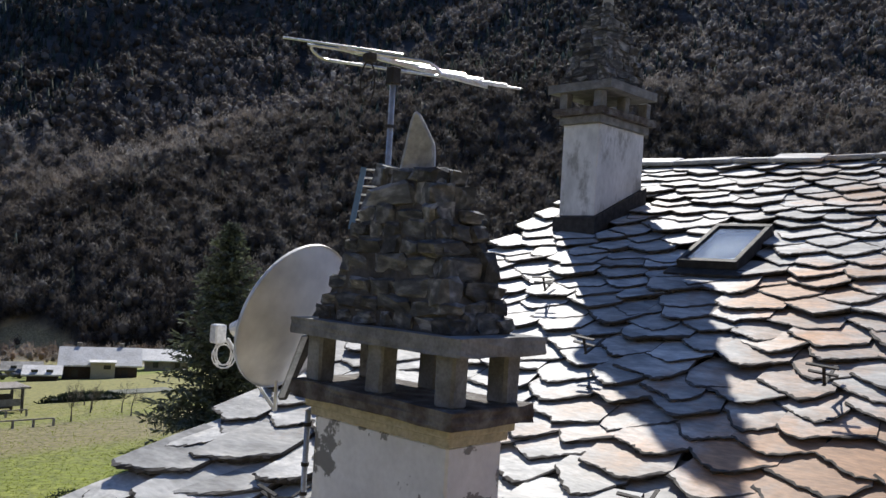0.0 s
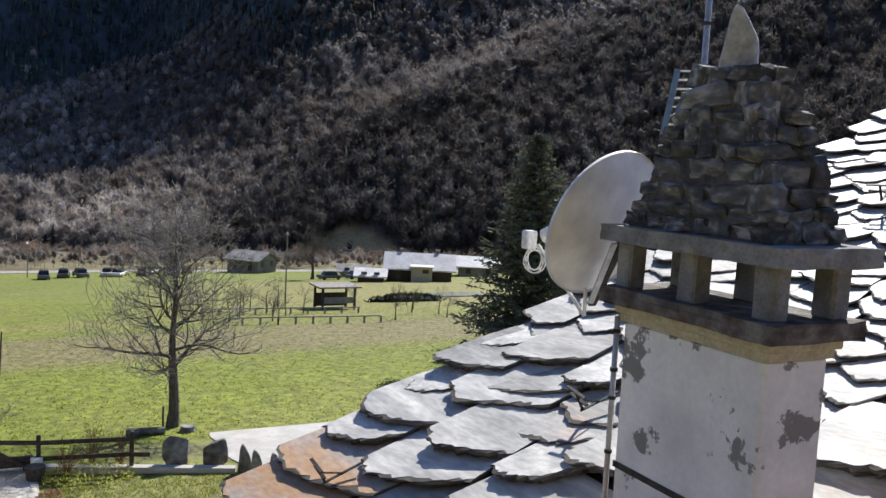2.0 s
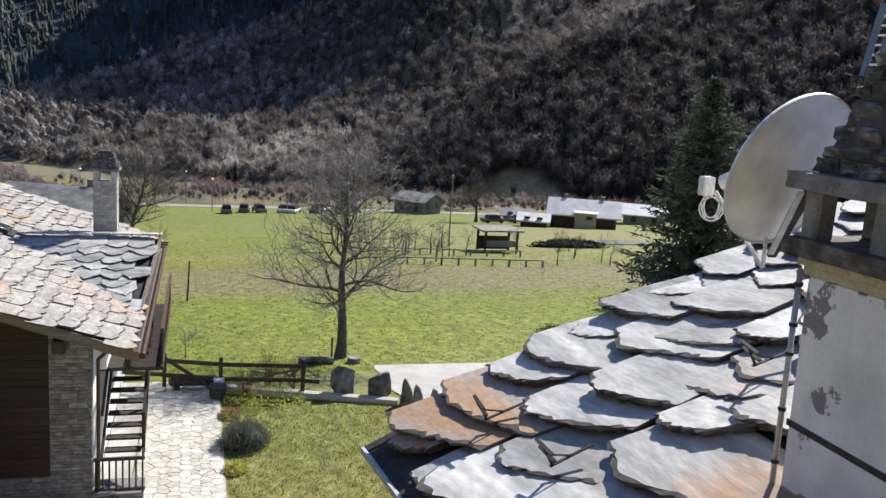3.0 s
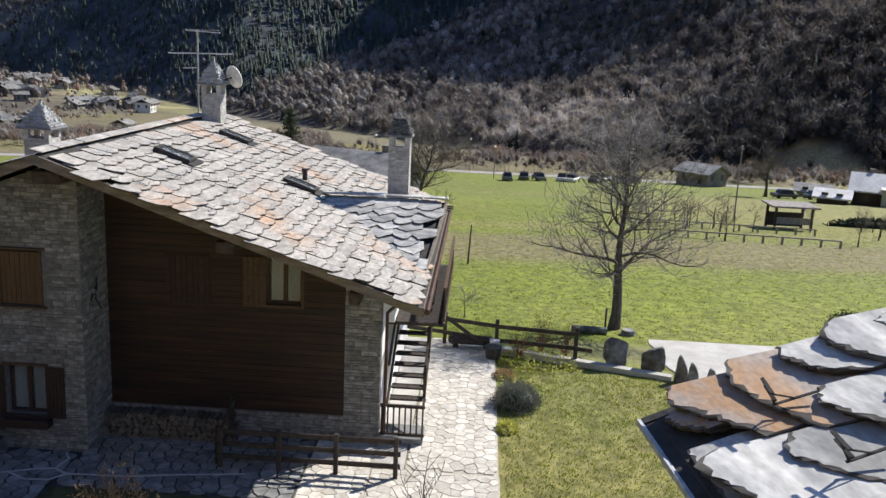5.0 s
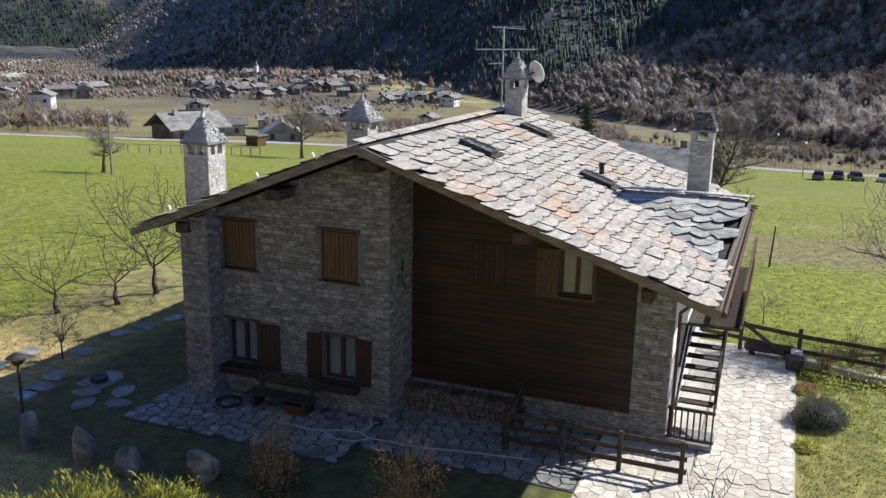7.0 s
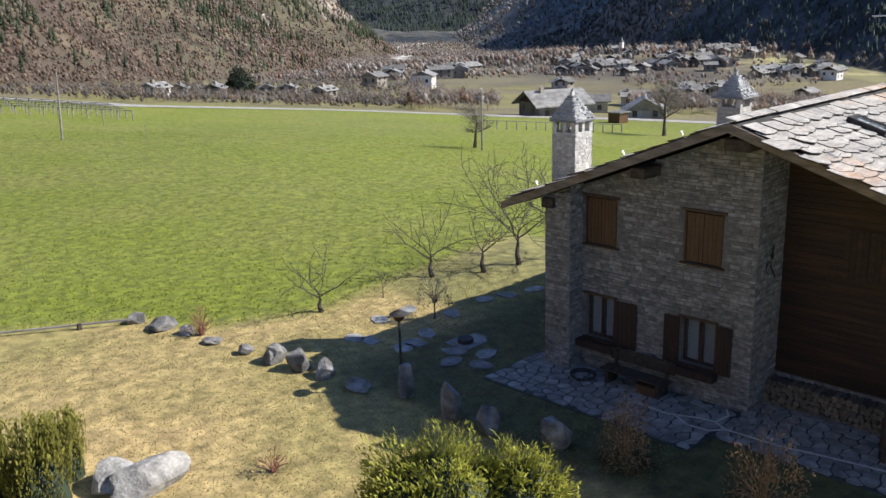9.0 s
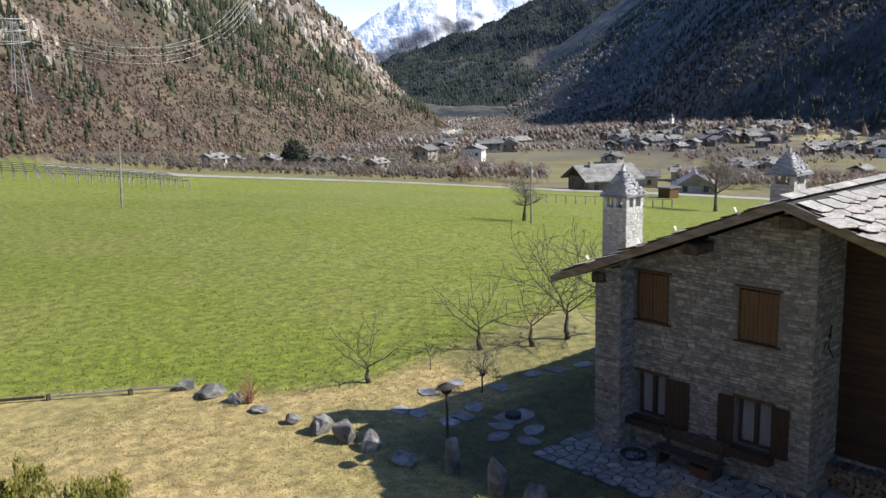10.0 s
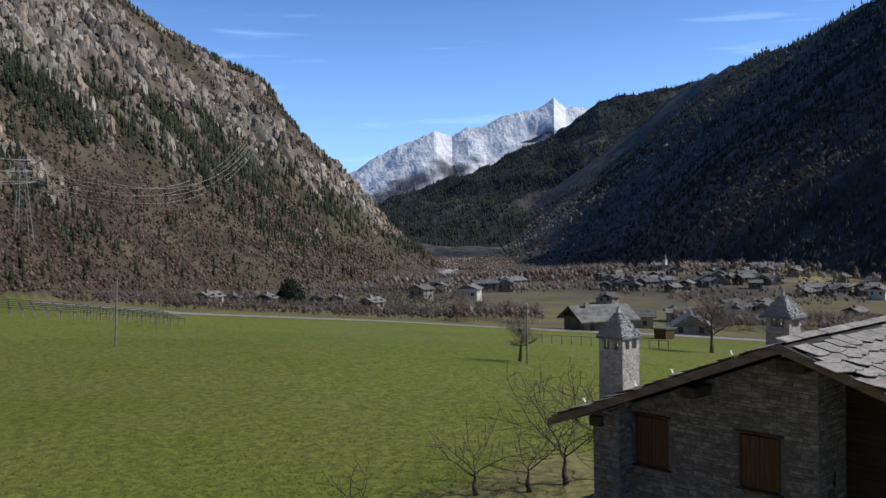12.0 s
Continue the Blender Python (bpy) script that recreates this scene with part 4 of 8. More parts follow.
hp("upper_floor", boxed(HB + 0.35, WX - 0.42, HL + 0.35, HR - 0.36, 2.55, 2.75), MORTAR)

# roof: decks, fascia boards, purlins
EL, ER, FX, BX = -15.82, -1.16, -17.63, -30.3


def slope_slab(y0, y1, x0, x1, up, th):
    bm = bmesh.new()
    a, b = roof_z(y0) + up, roof_z(y1) + up
    return prism(bm, [(x0, y0, a), (x0, y1, b), (x0, y1, b - th), (x0, y0, a - th)], (x1 - x0, 0, 0))


hp("roof_deck", slope_slab(RY, ER, BX, FX - 0.04, -0.10, 0.14), BEAMWOOD, "dark boarded roof deck")
hp("roof_deck", slope_slab(EL, RY, BX, FX - 0.04, -0.10, 0.14), BEAMWOOD)
hp("underlay", slope_slab(RY, ER + 0.02, BX + 0.02, FX - 0.06, -0.055, 0.04), UNDER)
hp("underlay", slope_slab(EL - 0.02, RY, BX + 0.02, FX - 0.06, -0.055, 0.04), UNDER)
hp("bargeboard", slope_slab(RY, ER, FX - 0.036, FX + 0.01, -0.055, 0.21), FASCIA, "grey-brown weathered bargeboard")
hp("bargeboard", slope_slab(EL, RY, FX - 0.036, FX + 0.01, -0.055, 0.21), FASCIA)
hp("eave_board", boxed(BX, FX - 0.04, ER + 0.003, ER + 0.04, roof_z(ER) - 0.26, roof_z(ER) - 0.07), FASCIA)
for y, w in ((-9.16, 0.62), (-11.65, 0.42), (-14.39, 0.36), (-5.39, 0.40), (-2.62, 0.25)):
    zt = roof_z(y) - 0.25 - 0.12
    x1 = -17.80
    bm = boxed(x1 - 2.2, x1, y - w / 2, y + w / 2, zt - 0.27, zt, bevel=0.03)
    hp("purlin", bm, BEAMWOOD, "dark rounded purlin end")


# slabs of the sunny slope: pieces near the camera one by one, the rest joined
def lay_slates(parent, off, o, u, v, w, h, dx, dy, variants, material, joined_material, allowed, count, seed, tilt=3.2, ref=(-14.0, -3.0, 9.0), top=0.70, grade=None, loose=1.0, flat=0, stagger=False):
    r = random.Random(seed)
    o, u, v = Vector(o), Vector(u).normalized(), Vector(v).normalized()
    base = frame_of(o, u, v)
    todo = []
    rise, j = 0.0, 0
    while rise < h - top:
        gx, gy = grade(rise / h) if grade else (1.0, 1.0)
        x = -dx * gx * (0.5 * (j % 2) + r.uniform(0.0, 0.18) + 0.1 if stagger else r.uniform(0.1, 0.9))
        if flat and rise < 0.24 * h:
            x = -0.03 - (0.12 * dx * gx if j % 2 else 0.0)
        while x < w:
            s = (r.uniform(0.6, 1.4) if rise < 0.24 * h and flat else r.uniform(0.86, 1.14) if stagger else r.uniform(0.72, 1.3)) * gx
            cx = x + dx * s / 2
            y = rise + r.uniform(-0.05, 0.05) * gy * loose
            p = base @ Vector((cx, y, 0))
            if -0.05 < cx < w + 0.05 and allowed(p):
                m = base @ pose(cx, y, 0.045 + r.uniform(-0.006, 0.012) * loose, -tilt + r.uniform(-0.8, 0.8) * loose, r.uniform(-1.6, 1.6) * loose, r.uniform(-6, 6) * loose) @ Matrix.Diagonal((s * (1 if flat and rise < 0.24 * h else r.choice((-1, 1))), gy * (1 + 0.1 * loose * r.uniform(-1, 1)), 1 + 0.35 * loose * r.uniform(-0.6, 1), 1))
                todo.append((p, m, r.randrange(flat) if rise < 0.24 * h and flat else r.randrange(flat, len(variants))))
            x += dx * s
        rise += dy * gy
        j += 1
    todo.sort(key=lambda q: (q[0] - Vector(ref)).length)
    for p, m, k in todo[:count]:
        ob = new("slate", variants[k])
        ob.parent = parent
        ob.matrix_basis = Matrix.Translation(-off) @ m
    if todo[count:]:
        bm = bmesh.new()
        for p, m, k in todo[count:]:
            n0 = len(bm.verts)
            bm.from_mesh(variants[k])
            bm.verts.ensure_lookup_table()
            mm = Matrix.Translation(-off) @ m
            for q in bm.verts[n0:]:
                q.co = mm @ q.co
        ob = part("slate_field", bm, joined_material, parent)
        ob.data.materials.append(SHADED_EDGE)
        ob["kind"] = "stuff"
    return len(todo)


DRX, DRZ, DY0, DY1 = -24.2, 5.45, -4.35, -1.02       # ridge of the cross gable
DSL = (DRZ - 4.33) / (DRX + 20.15) * -1              # its fall towards the front


def on_dormer(p):
    return DRZ - abs(p.x - DRX) * DSL > roof_z(p.y) + 0.30


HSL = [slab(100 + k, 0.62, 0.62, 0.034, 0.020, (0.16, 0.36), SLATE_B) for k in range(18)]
LEN_R = math.hypot(ER - RY, SR * (ER - RY))
lay_slates(house, HO, (FX + 0.02, ER + 0.03, roof_z(ER) - 0.05), (-1, 0, 0), (0, -1, SR), FX - BX, LEN_R, 0.54, 0.37, HSL, SLATE_B, SLATE_D, lambda p: not on_dormer(p) and not (abs(p.x + 28.4) < 0.35 and p.y < -8.5), 300, 11, loose=0.85, tilt=5.4)
LEN_L = math.hypot(RY - EL, SL * (RY - EL))
lay_slates(house, HO, (BX, EL - 0.03, roof_z(EL) - 0.05), (1, 0, 0), (0, 1, SL), FX - BX, LEN_L, 0.60, 0.44, HSL, SLATE_B, SLATE_D, lambda p: True, 0, 12, loose=0.4, tilt=5.8)
# ridge slabs
x, k = FX, 0
while x > BX:
    ln = rng.uniform(0.5, 0.85)
    hp("ridge_slab", boxed(-ln + 0.02, 0, -0.10, 0.17, 0, 0.03, Matrix.Translation((x, RY + rng.uniform(-0.02, 0.02), RZ + 0.016 + 0.006 * (k % 2))) @ pose(0, 0, 0, rng.uniform(-15, -9), 0, rng.uniform(-2, 2)), bevel=0.01), SLATE_B)
    x -= ln
    k += 1

# cross gable over the stairs
cross = thing("dormer", (DRX, -2.6, 4.4), "cross gable with a dark stone slab roof and white gable wall", "dormer")
CO = Vector(cross.location)


def cp(name, bm, material, label="", parent=None):
    bm.transform(Matrix.Translation(-CO))
    return part(name, bm, material, parent or cross, label)


WID = 4.05
for s in (1, -1):
    xe = DRX + s * WID
    ze = DRZ - DSL * WID
    bm = bmesh.new()
    # a triangle-ended deck: long at its ridge, cut by the valley
    top = [(DRX, DY0 - 0.25, DRZ - 0.09), (DRX, DY1, DRZ - 0.09), (xe, DY1 - 0.3, ze - 0.09), (xe, -1.25, ze - 0.09)]
    prism(bm, top, (0, 0, -0.12))
    cp("roof_deck", bm, UNDER)
    bm = bmesh.new()
    bar(bm, (DRX, DY1 + 0.02, DRZ - 0.12), (xe, DY1 - 0.28, ze - 0.12), 0.05, 0.2)
    cp("bargeboard", bm, FASCIA)
lay_slates(cross, CO, (DRX + WID + 0.03, DY1 - 3.6, DRZ - DSL * WID - 0.05), (0, 1, 0), (-1, 0, DSL), 3.6, math.hypot(WID, WID * DSL), 0.58, 0.42, [slab(140 + k, 0.70, 0.80, 0.045, 0.016, (0.42, 0.56), SLATE) for k in range(10)], SLATE, SLATE_D,
           lambda p: DRZ - abs(p.x - DRX) * DSL > roof_z(p.y) - 0.24 and p.y < DY1 - 0.25 - 0.25 * (p.x - DRX) / WID, 200, 13, tilt=4.2, stagger=True, loose=0.8)
lay_slates(cross, CO, (DRX - WID, DY1 - 0.1, DRZ - DSL * WID - 0.05), (0, -1, 0), (1, 0, DSL), 3.6, math.hypot(WID, WID * DSL), 0.62, 0.46, HSL, SLATE_B, SLATE_D,
           lambda p: DRZ - abs(p.x - DRX) * DSL > roof_z(p.y) - 0.03, 0, 14)
y = DY0 - 0.1
while y < DY1 + 0.05:
    ln = rng.uniform(0.5, 0.8)
    cp("ridge_slab", boxed(-0.2, 0.2, y, min(y + ln - 0.02, DY1 + 0.08), 0, 0.05, Matrix.Translation((DRX, 0, DRZ + 0.02)) @ pose(0, 0, 0, 0, rng.uniform(-4, 4), 0), bevel=0.012), SLATE)
    y += ln
bm = bmesh.new()
prism(bm, [(DRX - 3.4, HR - 0.0, 2.75), (DRX + 3.0, HR, 2.75), (DRX + 3.0, HR, 4.42), (DRX, HR, DRZ - 0.3), (DRX - 3.4, HR, 4.4)], (0, 0.2, 0))
cp("gable_wall", bm, WHITEWALL)

# ---- the near roof and what stands on it ----
NS, NY0, NZ0, NX0, NX1, NRY = 0.4225, 1.10, 6.90, -6.45, 3.2, 11.75


def near_z(y):
    return NZ0 + NS * (y - NY0)


# the roof is turned a little about its eave corner; heights on it in the world
TURN = radians(6.5)
NU, NV = Vector((math.cos(TURN), math.sin(TURN), 0)), Vector((-math.sin(TURN), math.cos(TURN), NS))


def on_roof(u, v, up=0.0):
    """A point of the near roof: u along the eave, v up the slope in plan, both from the corner."""
    return Vector((-6.40 + u * NU.x + v * NV.x, 1.205 + u * NU.y + v * NV.y, near_z(1.09 + v) + up))


def roof_at(x, y):
    return near_z(1.09 + (x + 6.40) * NV.x + (y - 1.205) * NV.y)


near = thing("near_house", (-2.0, 7.0, 0.0), "house roofed with thick irregular grey and rust stone slabs", "house")
NO = Vector(near.location)


def place(parent, off, name, bm, material, label="", smooth=False):
    bm.transform(Matrix.Translation(-Vector(off)))
    return part(name, bm, material, parent, label, smooth)


for s, name in ((1, "roof_deck"), (-1, "roof_deck")):
    ye = NY0 + 0.10 if s == 1 else NRY + 8
    ze = near_z(NY0 + 0.10) if s == 1 else near_z(NRY) - 3.4
    bm = prism(bmesh.new(), [(NX0 + 0.08, ye, ze - 0.06), (NX0 + 0.08, NRY, near_z(NRY) - 0.06), (NX0 + 0.08, NRY, near_z(NRY) - 0.24), (NX0 + 0.08, ye, ze - 0.24)], (NX1 - NX0, 0, 0))
    place(near, NO, name, bm, UNDER)
place(near, NO, "wall", boxed(NX0 + 0.8, NX0 + 1.2, NY0 + 0.9, NRY + 7, 0, near_z(NY0) - 0.1), WHITEWALL, "white rendered wall")
place(near, NO, "wall", boxed(NX0 + 1.2, NX1 - 0.7, NY0 + 0.9, NY0 + 1.3, 0, near_z(NY0) - 0.1), WHITEWALL)
# eave flashing: a dark sheet with a bright folded lip
bm = bmesh.new()
prism(bm, [(NX0 - 0.02, NY0 + 0.02, near_z(NY0) - 0.075), (NX0 - 0.02, NY0 + 0.42, near_z(NY0 + 0.42) - 0.07), (NX0 - 0.02, NY0 + 0.42, near_z(NY0 + 0.42) - 0.085), (NX0 - 0.02, NY0 + 0.02, near_z(NY0) - 0.09)], (NX1 - NX0, 0, 0))
place(near, NO, "eave_flashing", bm, UNDER, "dark sheet-metal eave flashing")
place(near, NO, "flashing_lip", boxed(NX0 - 0.02, NX1, NY0 - 0.012, NY0 + 0.018, near_z(NY0) - 0.11, near_z(NY0) - 0.065), STEEL, "bright folded metal lip")
bm = prism(bmesh.new(), [(NX0 - 0.03, NY0 + 0.02, near_z(NY0) - 0.06), (NX0 - 0.03, NRY, near_z(NRY) - 0.06), (NX0 - 0.03, NRY, near_z(NRY) - 0.09), (NX0 - 0.03, NY0 + 0.02, near_z(NY0) - 0.09)], (0.09, 0, 0))
place(near, NO, "verge_trim", bm, DARKMETAL)
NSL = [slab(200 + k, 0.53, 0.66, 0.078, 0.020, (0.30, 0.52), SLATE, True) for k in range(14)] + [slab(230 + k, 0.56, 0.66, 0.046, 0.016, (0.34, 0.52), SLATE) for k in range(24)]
lay_slates(near, NO, (NX0 - 0.02, NY0 + 0.16, near_z(NY0 + 0.16) - 0.035), (1, 0, 0), (0, 1, NS), NX1 - NX0, math.hypot(NRY - NY0 - 0.16, NS * (NRY - NY0 - 0.16)), 0.51, 0.275, NSL, SLATE, SLATE_N,
           lambda p: not any(a < p.x + 6.47 < b and c < p.y - 1.09 < d for a, b, c, d in ((2.5, 3.9, 1.2, 1.85), (0.35, 1.3, 7.45, 8.8), (2.55, 3.3, 6.5, 7.8))), 380, 21, loose=1.15, stagger=True, flat=14, tilt=7.0, ref=(-4.0, 5.0, 8.5), top=0.4, grade=lambda k: (1.8 - 0.8 * ease(0.02, 0.33, k), 1.6 - 0.6 * ease(0.02, 0.33, k)))
STARTER = [slab(280 + k, 1.0, 0.55, 0.045, 0.012, (0.04, 0.12), SLATE) for k in range(5)]
x, k = NX0 + 0.40, 0
while x < NX1:
    ln = rng.uniform(0.75, 1.15)
    ob = new("slate", STARTER[k % 5])
    ob.parent = near
    ob.matrix_basis = Matrix.Translation(-NO) @ frame_of((x, NY0 + 0.13 + rng.uniform(-0.03, 0.03), near_z(NY0 + 0.13) - 0.06), (1, 0, 0), (0, 1, NS)) @ pose(0, 0, 0.012, -1.5, 0, rng.uniform(-3, 3)) @ Matrix.Diagonal((ln, 1, 1, 1))
    x += ln * 0.97
    k += 1
# rust-stained slabs at the eave's corner
RUSTSLABS = [slab(260 + k, 0.53, 0.66, 0.078, 0.020, (0.25, 0.45), RUSTSLATE, True) for k in range(5)]
for k, ob in enumerate([c for c in near.children if c.name.startswith("slate") and c.matrix_basis.translation.x + NO.x < -5.5 and c.matrix_basis.translation.y + NO.y < 1.75]):
    ob.data = RUSTSLABS[k % 5]
x, k = NX0, 0
while x < NX1:
    ln = rng.uniform(0.5, 1.0)
    place(near, NO, "ridge_slab", boxed(0, ln - 0.03, -0.28, 0.22, 0, 0.06, Matrix.Translation((x, NRY - 0.02, near_z(NRY) - 0.01 + rng.uniform(0, 0.03))) @ pose(0, 0, 0, rng.uniform(8, 16), rng.uniform(-1.5, 1.5), rng.uniform(-2, 2)), bevel=0.015), SLATE)
    x += ln

near.location = Vector((-6.40, 1.205, 0)) + Matrix.Rotation(TURN, 3, "Z") @ (NO - Vector((-6.47, 1.09, 0)))
near.rotation_euler = (0, 0, TURN)

CAPVAR = stone_variants("stone", 24, 400, CAPSTONE, 0.26)


def stone_chimney(at, label, sx, sy, z_base, z_corn, z_slab, z_cap, z_top, capb, capt, material, pillars, seed, courses, tip, corn=0.09, band=True):
    """A plastered shaft, cornice, open storey on stub pillars, slab and tapering stone cap. Coordinates from the shaft's axis."""
    ch = thing("chimney", (at[0], at[1], z_base), label, "chimney", "chimneys of the near roof")
    L = lambda z: z - z_base
    hx, hy = sx / 2, sy / 2
    part("shaft", boxed(-hx, hx, -hy, hy, 0, L(z_corn) - 0.10, bevel=0.012), material, ch)
    if band:
        part("moulding", boxed(-hx - 0.02, hx + 0.02, -hy - 0.02, hy + 0.02, L(z_corn) - 0.10, L(z_corn) - 0.052, bevel=0.006), OCHRE, ch, "yellowed plaster moulding")
    part("moulding", boxed(-hx - 0.045, hx + 0.045, -hy - 0.045, hy + 0.045, L(z_corn) - (0.052 if band else 0.10), L(z_corn), bevel=0.008), OCHRE if band else CONCRETE, ch)
    bm = boxed(-hx - 0.11, hx + 0.11, -hy - 0.10, hy + 0.10, L(z_corn), L(z_corn) + corn)
    bmesh.ops.subdivide_edges(bm, edges=list(bm.edges), cuts=5, use_grid_fill=True)
    r = random.Random(seed)
    for v in bm.verts:
        v.co += Vector((r.uniform(-1, 1), r.uniform(-1, 1), r.uniform(-1, 1))) * 0.006
    part("cornice", bm, RUSTSTONE, ch, "crumbling brown stone cornice")
    for px in (-1, 0, 1):
        for py in (-1, 1) if pillars == "x" else (-1, 0, 1):
            if pillars == "y" and px == 0:
                continue
            w = 0.062
            cx, cy = px * (hx - 0.01), py * (hy - 0.01)
            bm = boxed(cx - w, cx + w, cy - w * 0.9, cy + w * 0.9, L(z_corn) + corn - 0.005, L(z_slab) + 0.004, bevel=0.012)
            for v in bm.verts:
                v.co.x += r.uniform(-0.006, 0.006)
            part("pillar", bm, CONCRETE, ch)
    sb = (capb[0] - 0.14, capb[1] + 0.14, capb[2] - 0.06, capb[3] + 0.09)
    bm = boxed(*sb, L(z_slab), L(z_cap))
    bmesh.ops.subdivide_edges(bm, edges=list(bm.edges), cuts=4, use_grid_fill=True)
    for v in bm.verts:
        v.co += Vector((r.uniform(-1, 1), r.uniform(-1, 1), r.uniform(-1, 1))) * 0.004
    part("slab", bm, CONCRETE, ch, "weathered grey concrete slab")
    bm = bmesh.new()
    b0 = [(capb[0] + 0.012, capb[2] + 0.012), (capb[1] - 0.012, capb[2] + 0.012), (capb[1] - 0.012, capb[3] - 0.012), (capb[0] + 0.012, capb[3] - 0.012)]
    t0 = [(capt[0] + 0.012, capt[2] + 0.012), (capt[1] - 0.012, capt[2] + 0.012), (capt[1] - 0.012, capt[3] - 0.012), (capt[0] + 0.012, capt[3] - 0.012)]
    lo = [bm.verts.new((x, y, L(z_cap) - 0.002)) for x, y in b0]
    hi = [bm.verts.new((x, y, L(z_top) - 0.02)) for x, y in t0]
    for k in range(4):
        bm.faces.new((lo[k], lo[(k + 1) % 4], hi[(k + 1) % 4], hi[k]))
    bm.faces.new(hi)
    bm.faces.new(lo[::-1])
    part("cap_core", bm, CAPMORTAR, ch)
    cap_stones(ch, capb, capt, L(z_cap) + 0.005, L(z_top), courses, CAPVAR, seed, proud=0.010)
    ts = part("tip_stone", tip_mesh(seed, *tip), CAPPALE, ch, "upright pale pointed stone")
    ts.location = ((capt[0] + capt[1]) / 2 - 0.02, (capt[2] + capt[3]) / 2, L(z_top) - 0.03)
    ts.rotation_euler = (0, 0, radians(38))
    return ch


NCX, NCY = -3.36, 3.235
stone_chimney((NCX, NCY), "plastered chimney with peeling white paint and conical rubble cap", 1.02, 0.40, 7.35, 8.86, 9.20, 9.29, 10.12,
              (-0.50, 0.52, -0.25, 0.23), (-0.19, 0.22, -0.11, 0.09), PLASTER, "x", 31, 8, (0.19, 0.09, 0.34))
FCX, FCY = -6.47, 9.50
stone_chimney((FCX, FCY), "tall white plastered chimney with stepped stone cap", 0.54, 1.04, 9.75, 11.62, 11.92, 12.03, 13.08,
              (-0.33, 0.34, -0.56, 0.36), (-0.14, 0.14, -0.22, 0.10), PLASTER_B, "y", 33, 12, (0.16, 0.08, 0.36), band=False)
bm = prism(bmesh.new(), [(-6.79, 8.93, roof_at(-6.6, 8.93) - 0.12), (-6.79, 10.07, roof_at(-6.6, 10.07) - 0.12), (-6.79, 10.07, roof_at(-6.6, 10.07) + 0.20), (-6.79, 8.93, roof_at(-6.6, 8.93) + 0.20)], (0.64, 0, 0))
solo("chimney_flashing", bm, DARKMETAL, "dark lead flashing round a chimney foot", "flashing")
# strap and conduit on the near shaft
chim = thing("conduit", (-3.90, 3.01, 7.45), "grey clamped conduit pipe on the chimney shaft", "pipe")
part("pipe", rod(bmesh.new(), (0, 0, 0), (0, 0, 1.33), 0.016), STEEL, chim, smooth=True)
for z in (0.25, 0.55, 0.86, 1.02, 1.24):
    part("clamp", rod(bmesh.new(), (0, 0, z), (0, 0, z + 0.02), 0.022), DARKMETAL, chim)
strap = boxed(-0.516, 0.516, -0.206, 0.206, 0.0, 0.035)
solo("strap", strap, DARKMETAL, "flat dark steel strap round the chimney shaft", "strap", at=(NCX, NCY, 7.93))

# satellite dish behind the chimney
dc, dn = Vector((-4.38, 3.18, 9.26)), Vector((-0.919, -0.216, 0.33)).normalized()
dish = thing("satellite_dish", dc + Vector((0.026, 0.036, 0)), "large off-white satellite dish seen from behind", "satellite dish")
dm = dn.to_track_quat("Z", "Y").to_matrix().to_4x4()


def dish_shell(rad, depth, rim):
    bm = bmesh.new()
    rings = []
    for k in range(1, 11):
        q = k / 10
        rings.append([bm.verts.new((rad * q * math.cos(a * math.pi / 24), rad * q * math.sin(a * math.pi / 24), depth * q * q - depth)) for a in range(48)])
    rings.append([bm.verts.new(v.co + Vector((0, 0, 0.012)) + Vector((v.co.x, v.co.y, 0)).normalized() * rim) for v in rings[-1]])
    rings.append([bm.verts.new(v.co + Vector((0, 0, -0.022))) for v in rings[-1]])
    c = bm.verts.new((0, 0, -depth))
    for i in range(48):
        bm.faces.new((c, rings[0][i], rings[0][(i + 1) % 48]))
    for a, b in zip(rings, rings[1:]):
        for i in range(48):
            bm.faces.new((a[i], b[i], b[(i + 1) % 48], a[(i + 1) % 48]))
    return bm


bm = dish_shell(0.455, 0.085, 0.014)
bm.transform(dm)
part("reflector", bm, DISHPAINT, dish, smooth=True)
to = lambda p: Vector(p) - dc
bm = bar(bmesh.new(), to((-4.42, 3.15, 8.76)), to((-4.12, 3.13, 9.20)), 0.05, 0.03)
bar(bm, to((-4.16, 3.10, 9.22)), to((-3.92, 3.08, 9.22)), 0.05, 0.06)
part("bracket", bm, DARKMETAL, dish, "dark angled steel bracket")
bm = bar(bmesh.new(), to((-4.36, 3.10, 8.78)), to((-4.10, 3.05, 9.17)), 0.035, 0.012)
part("stay", bm, STEEL, dish)
bm = rod(bmesh.new(), to((-4.46, 3.13, 8.86)), to((-4.47, 3.14, 8.68)), 0.012)
rod(bm, to((-4.47, 3.14, 8.68)), to((-4.86, 3.02, 9.08)), 0.013)
part("feed_arm", bm, DISHPAINT, dish)
lnb = part("receiver_head", rod(boxed(*(v for c in zip(to((-4.93, 2.93, 9.05)), to((-4.85, 3.01, 9.17))) for v in c), bevel=0.01), to((-4.83, 3.05, 9.14)), to((-4.76, 3.07, 9.17)), 0.05, 0.055, 14), WHITEPLASTIC, dish, "white receiver head")
bm = bmesh.new()
